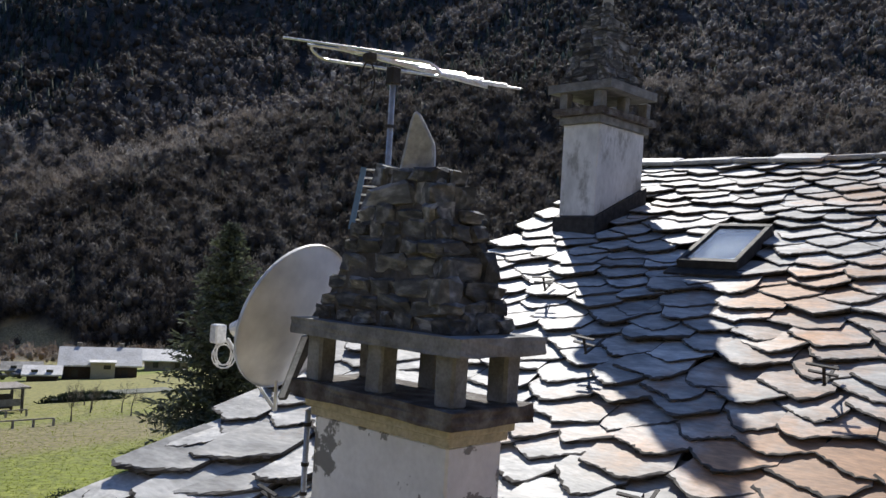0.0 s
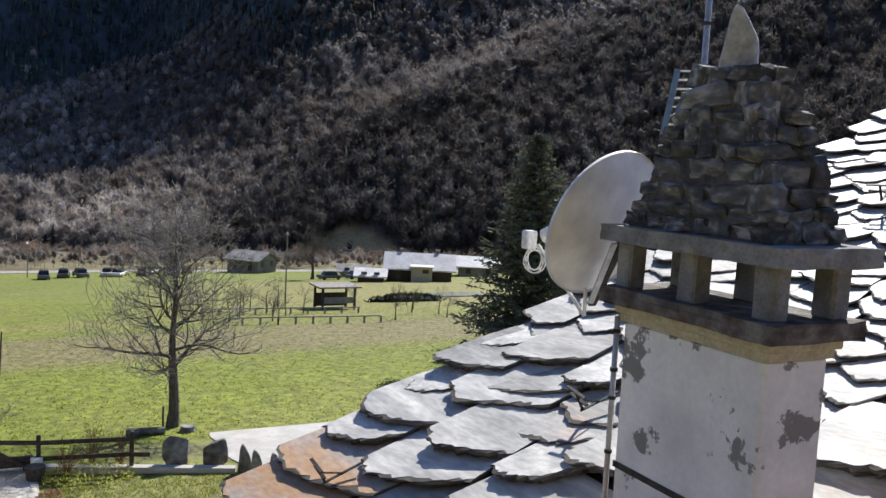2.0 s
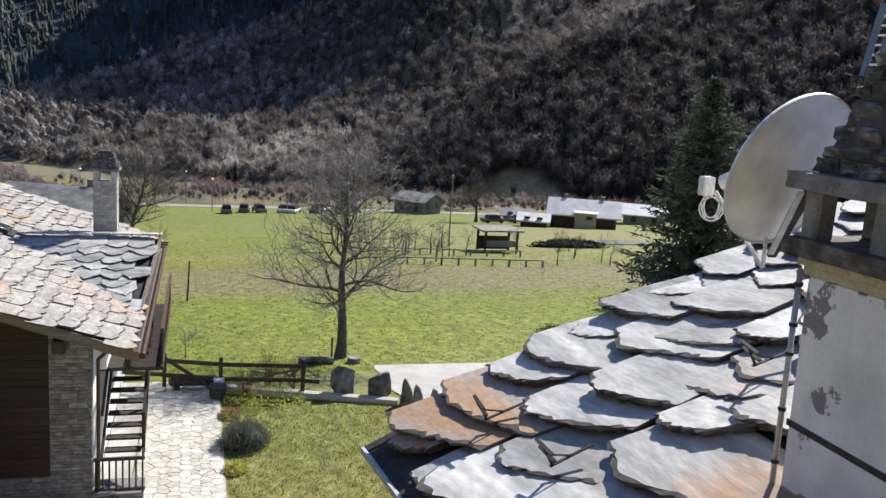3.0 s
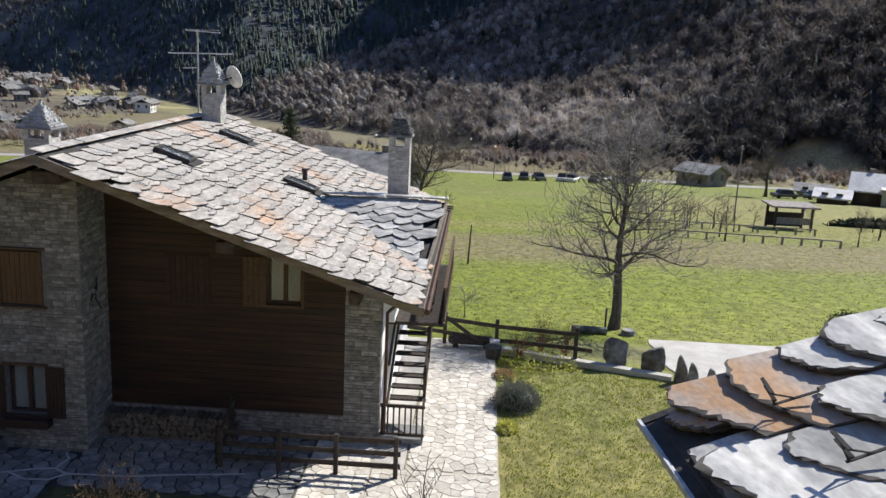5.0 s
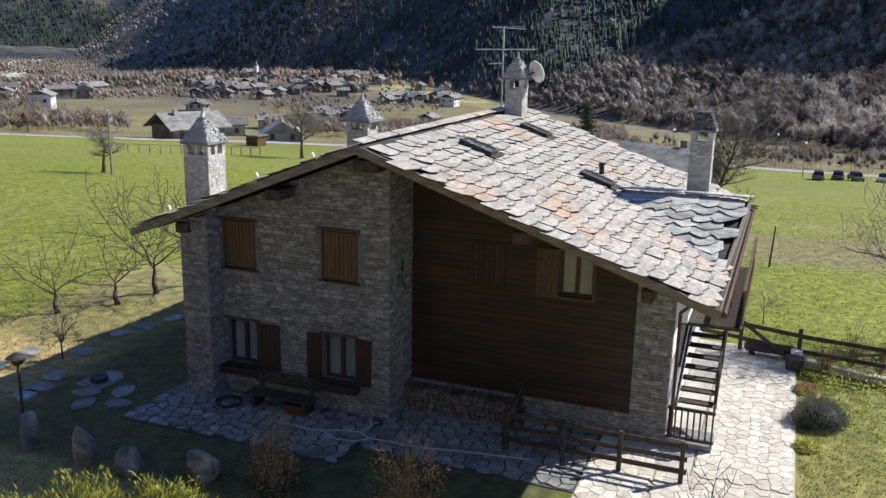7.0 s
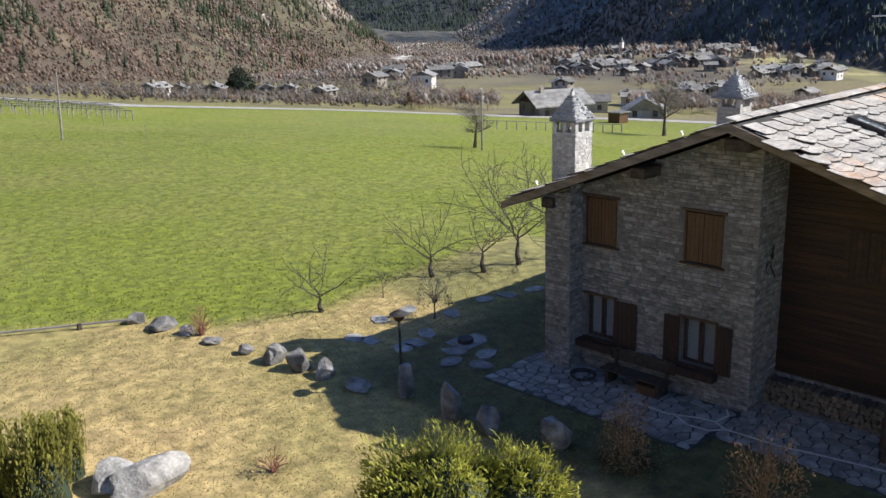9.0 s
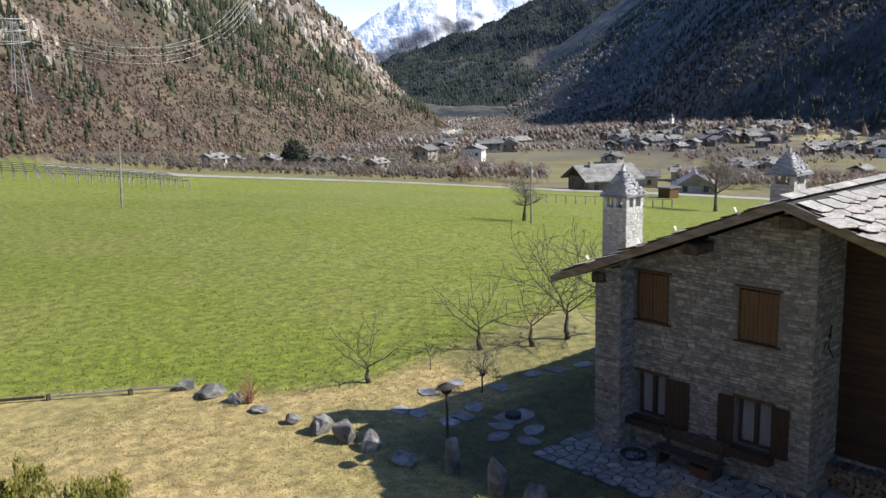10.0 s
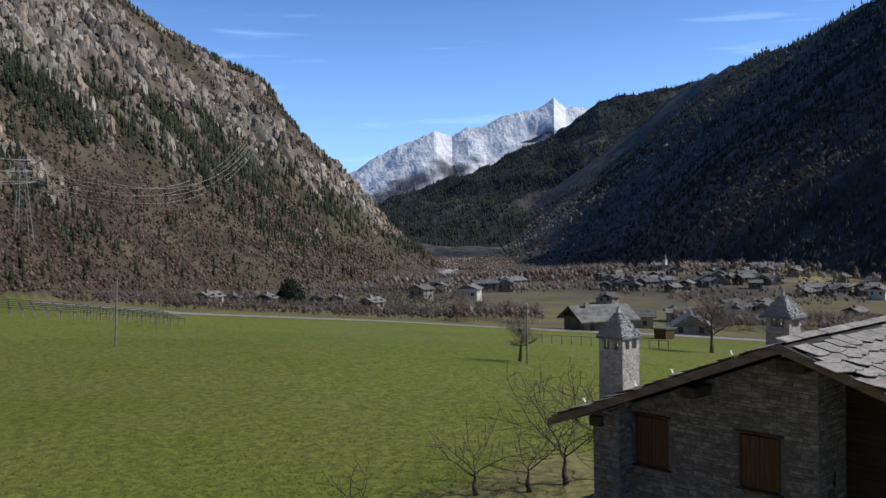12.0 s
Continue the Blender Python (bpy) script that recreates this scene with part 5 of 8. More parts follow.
for k in range(4):
    prev = None
    for a in range(15):
        s = a / 14 * math.tau
        p = to((-4.86 + (0.035 + 0.008 * k) * math.sin(s), 3.0 + (0.03 + 0.006 * k) * math.sin(s), 8.99 - 0.02 * (k % 2) - 0.075 * math.cos(s)))
        if prev:
            rod(bm, prev, p, 0.005, sides=5)
        prev = p
part("cable_coil", bm, WHITEPLASTIC, lnb, "coiled white cable")

# television aerial
MX, MY = -4.17, 3.73
aer = thing("aerial", (MX, MY, roof_at(MX, MY) + 0.02), "aluminium television aerial with rod elements on a steel mast", "antenna")
AB = Vector(aer.location)
part("mast", rod(bmesh.new(), (0, 0, 0), (0, 0, 10.86 - AB.z), 0.019, sides=10), STEEL, aer, smooth=True)
part("clamp", boxed(-0.035, 0.035, -0.035, 0.035, 10.76 - AB.z, 10.87 - AB.z, bevel=0.005), DARKMETAL, aer)
part("clamp", boxed(-0.024, 0.024, -0.024, 0.024, 10.48 - AB.z, 10.50 - AB.z), DARKMETAL, aer)
b0, b1 = Vector((-4.41, 3.46, 10.97)) - AB, Vector((-3.98, 4.42, 10.86)) - AB
part("boom", bar(bmesh.new(), b0, b1, 0.022, 0.026), ALU, aer)
ed = Vector((0.76, 0.66, -0.10)).normalized()
for s, h0, h1 in ((0.0, 0.36, 0.42), (0.19, 0.40, 0.18), (0.42, 0.26, 0.22), (0.58, 0.20, 0.26), (0.72, 0.21, 0.24), (0.86, 0.18, 0.27), (0.97, 0.12, 0.26)):
    c = b0 + (b1 - b0) * s + Vector((0, 0, 0.014))
    part("element", rod(bmesh.new(), c - ed * h0, c + ed * h1, 0.0085, sides=7), ALU, aer)
bm = bmesh.new()
c = b0 + (b1 - b0) * 0.08
up = Vector((0.02, 0.1, -0.075))
pr = None
pts = [c - ed * 0.24 + up * (0.5 - 0.5 * math.cos(a * math.pi / 6)) - ed * 0.05 * math.sin(a * math.pi / 6) for a in range(7)]
pts = pts + [c + ed * 0.48 + up * (0.5 + 0.5 * math.cos(a * math.pi / 6)) + ed * 0.05 * math.sin(a * math.pi / 6) for a in range(7)]
pts.append(pts[0])
for p, q in zip(pts, pts[1:]):
    rod(bm, p, q, 0.010, sides=7)
part("folded_dipole", bm, ALU, aer)
part("junction_box", boxed(-0.05, 0.03, -0.04, 0.02, -0.05, 0.005, Matrix.Translation(c + ed * 0.14), bevel=0.006), DARKMETAL, aer)
ring = [c + ed * 0.12 + Vector((0.035 * math.sin(a / 16 * math.tau), 0.03 * math.sin(a / 16 * math.tau), -0.19 + 0.14 * math.cos(a / 16 * math.tau))) for a in range(17)]
bm = tube(bmesh.new(), ring, 0.006, 6)
part("cable_loop", bm, DARKMETAL, aer)
# grid aerial beneath it
grid_a = thing("grid_aerial", (MX, MY, 9.80), "small aerial with a blue side rail and white rungs", "antenna")
part("side_rail", bar(bmesh.new(), (-0.16, -0.14, 0.02), (-0.115, -0.10, 0.42), 0.02, 0.035), BLUEPLASTIC, grid_a, "blue plastic side rail")
for k in range(8):
    z = 0.03 + 0.054 * k
    x0 = -0.16 + 0.045 * (z - 0.02) / 0.4
    part("rung", rod(bmesh.new(), (x0, -0.14 + 0.04 * z / 0.4, z), (0.05, 0.05, z), 0.006, sides=6), ALU, grid_a)


# skylight
def skylight(name, at, u, v, w, l, label, group=""):
    th_ = thing(name, at, label, "skylight", group)
    m = frame_of((0, 0, 0), u, v)
    for a, b, c, d in ((-w / 2, w / 2, 0, 0.08), (-w / 2, w / 2, l - 0.09, l), (-w / 2, -w / 2 + 0.06, 0.08, l - 0.09), (w / 2 - 0.06, w / 2, 0.08, l - 0.09)):
        part("frame", boxed(a, b, c, d, -0.02, 0.11, m, bevel=0.006), DARKMETAL, th_)
    g = part("pane", boxed(-w / 2 + 0.06, w / 2 - 0.06, 0.08, l - 0.09, 0.075, 0.088, m), GLASS, th_)
    part("lining", boxed(-w / 2 + 0.06, w / 2 - 0.06, 0.08, l - 0.09, -0.02, 0.02, m), WHITEPLASTIC, th_)
    part("apron", boxed(-w / 2 - 0.08, w / 2 + 0.08, -0.16, -0.003, 0.0, 0.03, m), DARKMETAL, th_)
    return th_


skylight("skylight", on_roof(2.93, 6.66, 0.03), NU, NV, 0.62, 1.18, "dark-framed roof window reflecting the sky")


# snow guards: twisted iron hooks
def snow_guard(first=[]):
    if first:
        return first[0]
    g = thing("snow_guard", (0, 0, 0), "rusty iron snow guard hook on a roof slab", "snow guard", "snow guards of the near roof")
    part("strap", bar(bmesh.new(), (0, -0.02, 0.02), (0, 0.30, 0.02), 0.025, 0.008), DARKMETAL, g)
    part("upright", bar(bmesh.new(), (0, 0.0, 0.02), (0.01, -0.02, 0.17), 0.022, 0.008), DARKMETAL, g)
    part("stay", rod(bmesh.new(), (0.0, 0.14, 0.02), (0.01, -0.01, 0.11), 0.007, sides=5), DARKMETAL, g)
    part("crossbar", bar(bmesh.new(), (-0.10, -0.01, 0.12), (0.10, -0.01, 0.10), 0.025, 0.012), DARKMETAL, g)
    part("crossbar", bar(bmesh.new(), (-0.11, -0.015, 0.175), (0.11, -0.015, 0.16), 0.025, 0.012), DARKMETAL, g)
    first.append(g)
    return g


first = True
for u, v in ((0.76, 0.70), (1.64, 0.75), (1.74, 2.18), (1.59, 5.80), (2.70, 4.67), (4.60, 4.63), (4.05, 2.9)):
    m = frame_of(on_roof(u, v, 0.085), NU, NV) @ pose(0, 0, 0, 0, 0, rng.uniform(-14, 14))
    if first:
        snow_guard().matrix_basis = m
        first = False
    else:
        copy_thing(snow_guard(), m)


# windows and shutters of the house
def board_leaf(bm, y0, y1, z0, z1, x, boards):
    """A shutter leaf of upright boards in the plane x."""
    n = boards
    for k in range(n):
        a, b = y0 + (y1 - y0) * k / n, y0 + (y1 - y0) * (k + 1) / n
        box(bm, x, x + 0.03, a + 0.003, b - 0.003, z0, z1, bevel=0.004)
    return bm


def lintel(y0, y1, z, x, up=0.10):
    hp("lintel", boxed(x - 0.06, x + 0.035, y0 - 0.08, y1 + 0.08, z + 0.0, z + up, bevel=0.01), FRAMEWOOD)


for y0, y1, z0, z1 in OPEN[:2]:
    w = hp("window", boxed(HX - 0.30, HX - 0.24, y0, y1, z0, z1), FARDARK, "dark window behind closed wooden shutters")
    hp("frame", boxed(HX - 0.15, HX + 0.012, y0 + 0.002, y0 + 0.05, z0, z1), FRAMEWOOD, parent=w)
    hp("frame", boxed(HX - 0.15, HX + 0.012, y1 - 0.05, y1 - 0.002, z0, z1), FRAMEWOOD, parent=w)
    m = (y0 + y1) / 2
    for a, b in ((y0 + 0.052, m - 0.004), (m + 0.004, y1 - 0.052)):
        hp("shutter", board_leaf(bmesh.new(), a, b, z0 + 0.03, z1 - 0.04, HX - 0.05, 4), SHUTTER, "warm brown closed board shutter", parent=w)
    hp("sill", boxed(HX - 0.2, HX + 0.07, y0 - 0.08, y1 + 0.08, z0 - 0.05, z0 - 0.004, bevel=0.008), FRAMEWOOD, parent=w)
    lintel(y0, y1, z1, HX, 0.06)


def casement(y0, y1, z0, z1, x, material, curtain=True):
    w = hp("window", boxed(x - 0.205, x - 0.197, y0, y1, z0, z1), GLASS, "casement window with white curtains")
    w.visible_shadow = False
    mid = (y0 + y1) / 2
    for a, b, c, d in ((y0, y0 + 0.06, z0, z1), (y1 - 0.06, y1, z0, z1), (y0 + 0.06, y1 - 0.06, z0, z0 + 0.06), (y0 + 0.06, y1 - 0.06, z1 - 0.06, z1), (mid - 0.05, mid + 0.05, z0 + 0.06, z1 - 0.06)):
        hp("frame", boxed(x - 0.24, x - 0.16, a, b, c, d, bevel=0.008), material, parent=w)
    for a, b in ((y0 + 0.05, mid - 0.04), (mid + 0.04, y1 - 0.05)):
        bm = bmesh.new()
        n = 22
        lo = [bm.verts.new((x - 0.30 + 0.014 * math.sin(k * 1.9 + 0.4 * math.sin(k)), a + (b - a) * k / n, z0 + 0.02)) for k in range(n + 1)]
        hi = [bm.verts.new((x - 0.30 + 0.011 * math.sin(k * 1.9), a + (b - a) * k / n, z1 - 0.02)) for k in range(n + 1)]
        for k in range(n):
            bm.faces.new((lo[k], lo[k + 1], hi[k + 1], hi[k]))
        bmesh.ops.solidify(bm, geom=list(bm.faces), thickness=0.004)
        hp("curtain", bm, CURTAIN, "white net curtain", parent=w)
    hp("room_back", boxed(x - 0.62, x - 0.58, y0 - 0.2, y1 + 0.2, z0 - 0.2, z1 + 0.2), FARDARK, parent=w)
    return w


for y0, y1, z0, z1 in OPEN[2:]:
    w = casement(y0, y1, z0, z1, HX, SHUTTER_D)
    bm = boxed(HX + 0.015, HX + 0.30, y0 - 0.14, y1 + 0.14, z0 - 0.24, z0 - 0.05, bevel=0.012)
    hp("flower_box", bm, SHUTTER_D, "empty dark wooden flower box", parent=w)
    hp("sill", boxed(HX - 0.2, HX + 0.09, y0 - 0.06, y1 + 0.06, z0 - 0.047, z0 - 0.003), SHUTTER_D, parent=w)
    lintel(y0, y1, z1, HX, 0.07)
    leaves = ((y1 + 0.02, y1 + 0.72),) if y0 < -12 else ((y0 - 0.46, y0 - 0.02), (y1 + 0.02, y1 + 0.46))
    for a, b in leaves:
        hp("shutter", board_leaf(bmesh.new(), a, b, z0 - 0.06, z1, HX + 0.02, 5), SHUTTER_D, "dark red-brown open board shutter", parent=w)
w = casement(*WOPEN[0], WX, FRAMEWOOD)
hp("shutter", board_leaf(bmesh.new(), -5.58, -5.06, 3.36, 4.58, WX + 0.012, 4), FRAMEWOOD, "brown open board shutter", parent=w)
for a, b, c, d in ((-5.09, -5.02, 3.36, 4.66), (-4.18, -4.11, 3.36, 4.66), (-5.02, -4.18, 4.60, 4.67), (-5.02, -4.18, 3.35, 3.42)):
    hp("casing", boxed(WX - 0.05, WX + 0.03, a, b, c, d), FRAMEWOOD, parent=w)
w = hp("blind_window", boxed(WX + 0.008, WX + 0.012, -7.46, -6.36, 3.36, 4.56), DARKWOOD, "closed dark board shutters on the timber wall")
for a, b in ((-7.45, -6.92), (-6.90, -6.37)):
    hp("shutter", board_leaf(bmesh.new(), a, b, 3.38, 4.55, WX + 0.014, 4), DARKWOOD, parent=w)

# wrought-iron ornament on the return wall
orn = thing("wall_ornament", (-19.25, -8.83, 3.35), "dark wrought-iron wall ornament with curled arms", "ornament")
pts = [(-0.02, 0, 0.72), (0.0, 0, 0.45), (0.06, 0, 0.2), (-0.12, 0, 0.0), (-0.22, 0, -0.12)]
part("stem", tube(bmesh.new(), pts, 0.022, 6), DARKMETAL, orn)
pts = [(0.02, 0, 0.28), (0.2, 0, 0.36), (0.3, 0, 0.22), (0.22, 0, 0.08)]
part("scroll", tube(bmesh.new(), pts, 0.018, 6), DARKMETAL, orn)
part("rosette", rod(bmesh.new(), (0, -0.03, 0.46), (0, 0.02, 0.46), 0.05, sides=10), DARKMETAL, orn)

# downpipe
pipe = thing("downpipe", (-19.95, -2.12, 0.0), "brown metal downpipe at the house corner", "downpipe")
part("pipe", rod(bmesh.new(), (0, 0, 0.0), (0, 0, 3.4), 0.04, sides=10), COPPER, pipe)
part("bend", rod(rod(bmesh.new(), (0, 0, 3.38), (-0.02, 0.25, 3.62), 0.04, sides=10), (-0.02, 0.25, 3.62), (-0.02, 0.78, 3.86), 0.04, sides=10), COPPER, pipe)
solo("gutter", rod(bmesh.new(), (BX, ER + 0.10, roof_z(ER) - 0.16), (FX - 0.05, ER + 0.10, roof_z(ER) - 0.16), 0.065, sides=10), COPPER, "brown metal gutter along the eave", "gutter")

# bench, hose and woodpile before the front
bench = thing("bench", (-17.98, -11.65, 0.0), "dark wooden bench with backrest against the stone wall", "bench")
part("seat", boxed(-0.25, 0.22, -0.95, 0.95, 0.40, 0.45, bevel=0.01), FENCEWOOD, bench)
part("backrest", boxed(-0.36, -0.31, -0.95, 0.95, 0.55, 0.88, bevel=0.01), FENCEWOOD, bench)
for y in (-0.75, 0.75):
    part("leg", boxed(-0.22, 0.18, y - 0.05, y + 0.05, 0, 0.395), FENCEWOOD, bench)
    part("back_post", boxed(-0.308, -0.255, y - 0.04, y + 0.04, 0, 0.86), FENCEWOOD, bench)
crate = thing("crate", (-17.95, -11.2, 0), "reddish wooden crate under the bench", "crate")
part("body", boxed(-0.15, 0.15, -0.3, 0.3, 0.0, 0.26, bevel=0.008), SHUTTER, crate)
part("rim", boxed(-0.165, 0.165, -0.315, 0.315, 0.262, 0.29, bevel=0.006), SHUTTER, crate)
bm = bmesh.new()
tube(bm, [((0.30 + 0.0006 * a) * math.cos(a * math.tau / 24), (0.30 + 0.0006 * a) * math.sin(a * math.tau / 24), 0.02 + 0.0015 * a) for a in range(73)], 0.018, 6)
solo("garden_hose", bm, DARKMETAL, "coiled black garden hose on the paving", "hose", at=(-17.75, -13.1, 0.02))
pile = thing("woodpile", (-19.62, -7.3, 0.0), "stack of split firewood with pale cut ends", "woodpile")
r = random.Random(5)
z = 0.09
while z < 0.66:
    y = -1.52 + r.uniform(0, 0.05)
    while y < 1.6 - 0.35 * max(0, z - 0.4):
        rad = r.uniform(0.055, 0.095)
        n = r.choice((5, 6, 7))
        d = r.uniform(-0.03, 0.06)
        ring = [(rad * math.cos(math.tau * k / n + r.uniform(-0.25, 0.25)), rad * math.sin(math.tau * k / n + r.uniform(-0.25, 0.25))) for k in range(n)]
        part("log", prism(bmesh.new(), [(-0.2, y + a, z + b) for a, b in ring], (0.40 + d, 0, 0)), LOGEND, pile)
        y += rad * 1.9
    z += 0.125

# roof windows, flue, chimneys of the house
for x, y in ((-21.75, -7.35), (-26.9, -7.25), (-23.9, -4.6)):
    skylight("skylight", (x, y, roof_z(y) + 0.03), (-1, 0, 0), (0, -1, SR), 0.62, 0.95, "dark-framed roof window in a slab roof", "roof windows of the house")
flue = thing("flue", (-24.85, -5.12, roof_z(-5.12)), "short black flue pipe through the roof", "flue")
part("pipe", rod(bmesh.new(), (0, 0, -0.05), (0, 0, 0.30), 0.07, sides=12), DARKMETAL, flue)
part("cowl", rod(bmesh.new(), (0, 0, 0.30), (0, 0, 0.36), 0.10, 0.09, sides=12), DARKMETAL, flue)


PALEVAR = stone_variants("stone", 12, 450, CAPPALE)


def house_chimney(at, z0, z1, z2, w, label, seed, capw=0.16, mat_=None, openings=2, wy=None, tip=0.16, dark=False, pointed=True):
    """A stone shaft with openings under its slab and a cap of stepped slabs. z0 foot, z1 slab, z2 top of the cap."""
    ch = thing("chimney", (at[0], at[1], z0), label, "chimney", "chimneys of the stone house")
    wy = wy or w
    h = z1 - z0
    core = bmesh.new()
    box(core, -w / 2 + 0.02, w / 2 - 0.02, -wy / 2 + 0.02, wy / 2 - 0.02, 0, h - 0.28)
    part("core", core, PALEMORTAR, ch)
    sf = bmesh.new()
    for o, u, n, ln in (((w / 2 - 0.02, -wy / 2, 0), (0, 1, 0), (1, 0, 0), wy), ((w / 2, wy / 2 - 0.02, 0), (-1, 0, 0), (0, 1, 0), w), ((-w / 2 + 0.02, wy / 2, 0), (0, -1, 0), (-1, 0, 0), wy), ((-w / 2, -wy / 2 + 0.02, 0), (1, 0, 0), (0, -1, 0), w)):
        stone_field(sf, o, u, (0, 0, 1), n, ln, h - 0.27, lambda *a: True, course=(0.06, 0.10), length=(0.14, 0.34), seed=seed)
    tagged(part("stone_facing", sf, PALESTONE, ch), kind="stuff")
    for px in (-1, 0, 1):
        for py in (-1, 0, 1):
            if px == 0 and py == 0:
                continue
            if (px == 0 or py == 0) and openings == 1:
                continue
            cx, cy, q = px * (w / 2 - 0.075), py * (wy / 2 - 0.075), 0.075 if px and py else 0.055
            part("pillar", boxed(cx - q, cx + q, cy - q, cy + q, h - 0.285, h + 0.002, bevel=0.008), PALESTONE, ch)
    part("slab", boxed(-w / 2 - capw, w / 2 + capw, -wy / 2 - capw, wy / 2 + capw, h, h + 0.06, bevel=0.012), CONCRETE, ch)
    b = (-w / 2 - capw * 0.75, w / 2 + capw * 0.75, -wy / 2 - capw * 0.75, wy / 2 + capw * 0.75)
    e = tuple(v * tip for v in b)
    z0_, z1_ = h + 0.055, h + z2 - z1
    bm = bmesh.new()
    lo = [bm.verts.new((x * 0.95, y * 0.95, z0_)) for x, y in ((b[0], b[2]), (b[1], b[2]), (b[1], b[3]), (b[0], b[3]))]
    hi = [bm.verts.new((x * 0.9, y * 0.9, z1_ - 0.01)) for x, y in ((e[0], e[2]), (e[1], e[2]), (e[1], e[3]), (e[0], e[3]))]
    for k in range(4):
        bm.faces.new((lo[k], lo[(k + 1) % 4], hi[(k + 1) % 4], hi[k]))
    bm.faces.new(hi)
    bm.faces.new(lo[::-1])
    part("cap_core", bm, CAPMORTAR if dark else PALEMORTAR, ch)
    cap_stones(ch, b, e, z0_, z1_, 9, CAPVAR if dark else PALEVAR, seed, proud=0.03)
    if pointed:
        ts = part("tip_stone", tip_mesh(seed, 0.17, 0.08, 0.24), CAPPALE, ch)
        ts.location = (0, 0, z2 - z0 - 0.05)
    return ch


house_chimney((-19.75, -15.35 + 0.35), 4.4, 6.52, 7.22, 0.80, "square stone chimney with stepped slab cap and pointed stone", 51, capw=0.06)
house_chimney((-26.2, -13.45), 5.2, 6.66, 7.35, 0.78, "stone chimney with pyramid slab cap behind the ridge", 52, openings=1)
house_chimney((-28.4, -8.83), 6.75, 8.10, 8.80, 0.62, "stone chimney on the ridge with pyramid cap", 53, openings=1, capw=0.10)
house_chimney((-25.05, -2.42), 5.1, 7.07, 7.60, 0.60, "slim dark stone chimney beside the cross gable", 54, openings=1, capw=0.07, tip=0.42, dark=True, pointed=False)

aer2 = thing("aerial", (-28.75, -9.45, roof_z(-9.45)), "tall television aerial on the ridge", "antenna")
part("mast", rod(bmesh.new(), (0, 0, 0), (0, 0, 2.75), 0.03, sides=8), STEEL, aer2)
part("crossbar", rod(bmesh.new(), (0.0, -0.98, 1.98), (0.0, 1.1, 2.03), 0.022, sides=6), ALU, aer2)
part("boom", rod(bmesh.new(), (0, -0.40, 2.72), (0, 0.75, 2.68), 0.018, sides=6), ALU, aer2)
part("boom", rod(bmesh.new(), (0, -0.5, 1.52), (0, 0.02, 1.55), 0.018, sides=6), ALU, aer2)
for k in range(9):
    part("element", rod(bmesh.new(), (-0.14, -0.36 + 0.13 * k, 2.74), (0.14, -0.36 + 0.13 * k, 2.76), 0.010, sides=5), ALU, aer2)
dish2 = thing("satellite_dish", (-28.6, -8.22, 8.36), "small pale satellite dish beside the ridge chimney", "satellite dish")
bm = dish_shell(0.36, 0.07, 0.012)
bm.transform(Vector((-0.75, 0.55, 0.3)).to_track_quat("Z", "Y").to_matrix().to_4x4())
part("reflector", bm, DISHPAINT, dish2, smooth=True)
part("bracket", bar(bmesh.new(), (0, 0, 0), (0.12, -0.3, -0.1), 0.04, 0.04), DARKMETAL, dish2)

# small pale snow hooks scattered over the house roof
hook = thing("snow_hook", (0, 0, 0), "small pale metal snow hook on a roof slab", "snow hook", "snow hooks of the house roof")
part("strap", bar(bmesh.new(), (0, 0, 0.015), (0, 0.22, 0.015), 0.03, 0.006), STEEL, hook)
part("fin", bar(bmesh.new(), (0, 0.0, 0.01), (0, -0.01, 0.12), 0.05, 0.006), STEEL, hook)
part("crossbar", bar(bmesh.new(), (-0.06, -0.012, 0.10), (0.06, -0.012, 0.11), 0.02, 0.008), STEEL, hook)
r = random.Random(77)
first = True
for j in range(6):
    for k in range(9):
        x, y = FX - 0.7 - 1.3 * k + r.uniform(-0.3, 0.3), RY + 0.9 + 1.25 * j + r.uniform(-0.2, 0.2)
        if on_dormer(Vector((x, y, 0))) or x < BX + 0.3 or r.random() < 0.25:
            continue
        m = frame_of((x, y, roof_z(y) + 0.04), (-1, 0, 0), (0, -1, SR))
        if first:
            hook.matrix_basis, first = m, False
        else:
            copy_thing(hook, m)
for k in range(4):
    y = EL + 0.9 + 1.35 * k
    copy_thing(hook, frame_of((FX - 0.5 - 0.4 * (k % 2), y, roof_z(y) + 0.06), (1, 0, 0), (0, 1, SL)) @ Matrix.Scale(1.15, 4))

# outside stairs with landing and rails
st = thing("staircase", (-20.3, -1.68, 0.0), "dark timber outside staircase with railed landing", "staircase")
SX0, SX1, SZ0, SZ1 = -0.55, -4.3, 0.90, 2.85
for k in range(12):
    s = k / 11
    x, z = SX0 + (SX1 - SX0) * s, SZ0 + (SZ1 - SZ0) * s
    part("tread", boxed(x - 0.15, x + 0.13, -0.40, 0.42, z - 0.05, z, bevel=0.008), FENCEWOOD, st)
for y in (-0.45, 0.47):
    part("stringer", bar(bmesh.new(), (SX0 + 0.2, y, SZ0 - 0.14), (SX1 - 0.1, y, SZ1 - 0.06), 0.05, 0.22), FENCEWOOD, st)
part("handrail", bar(bmesh.new(), (SX0, 0.47, SZ0 + 0.85), (SX1, 0.47, SZ1 + 0.85), 0.06, 0.09), FENCEWOOD, st)
part("handrail", bar(bmesh.new(), (SX0, -0.45, SZ0 + 0.85), (SX1, -0.45, SZ1 + 0.85), 0.06, 0.09), FENCEWOOD, st)
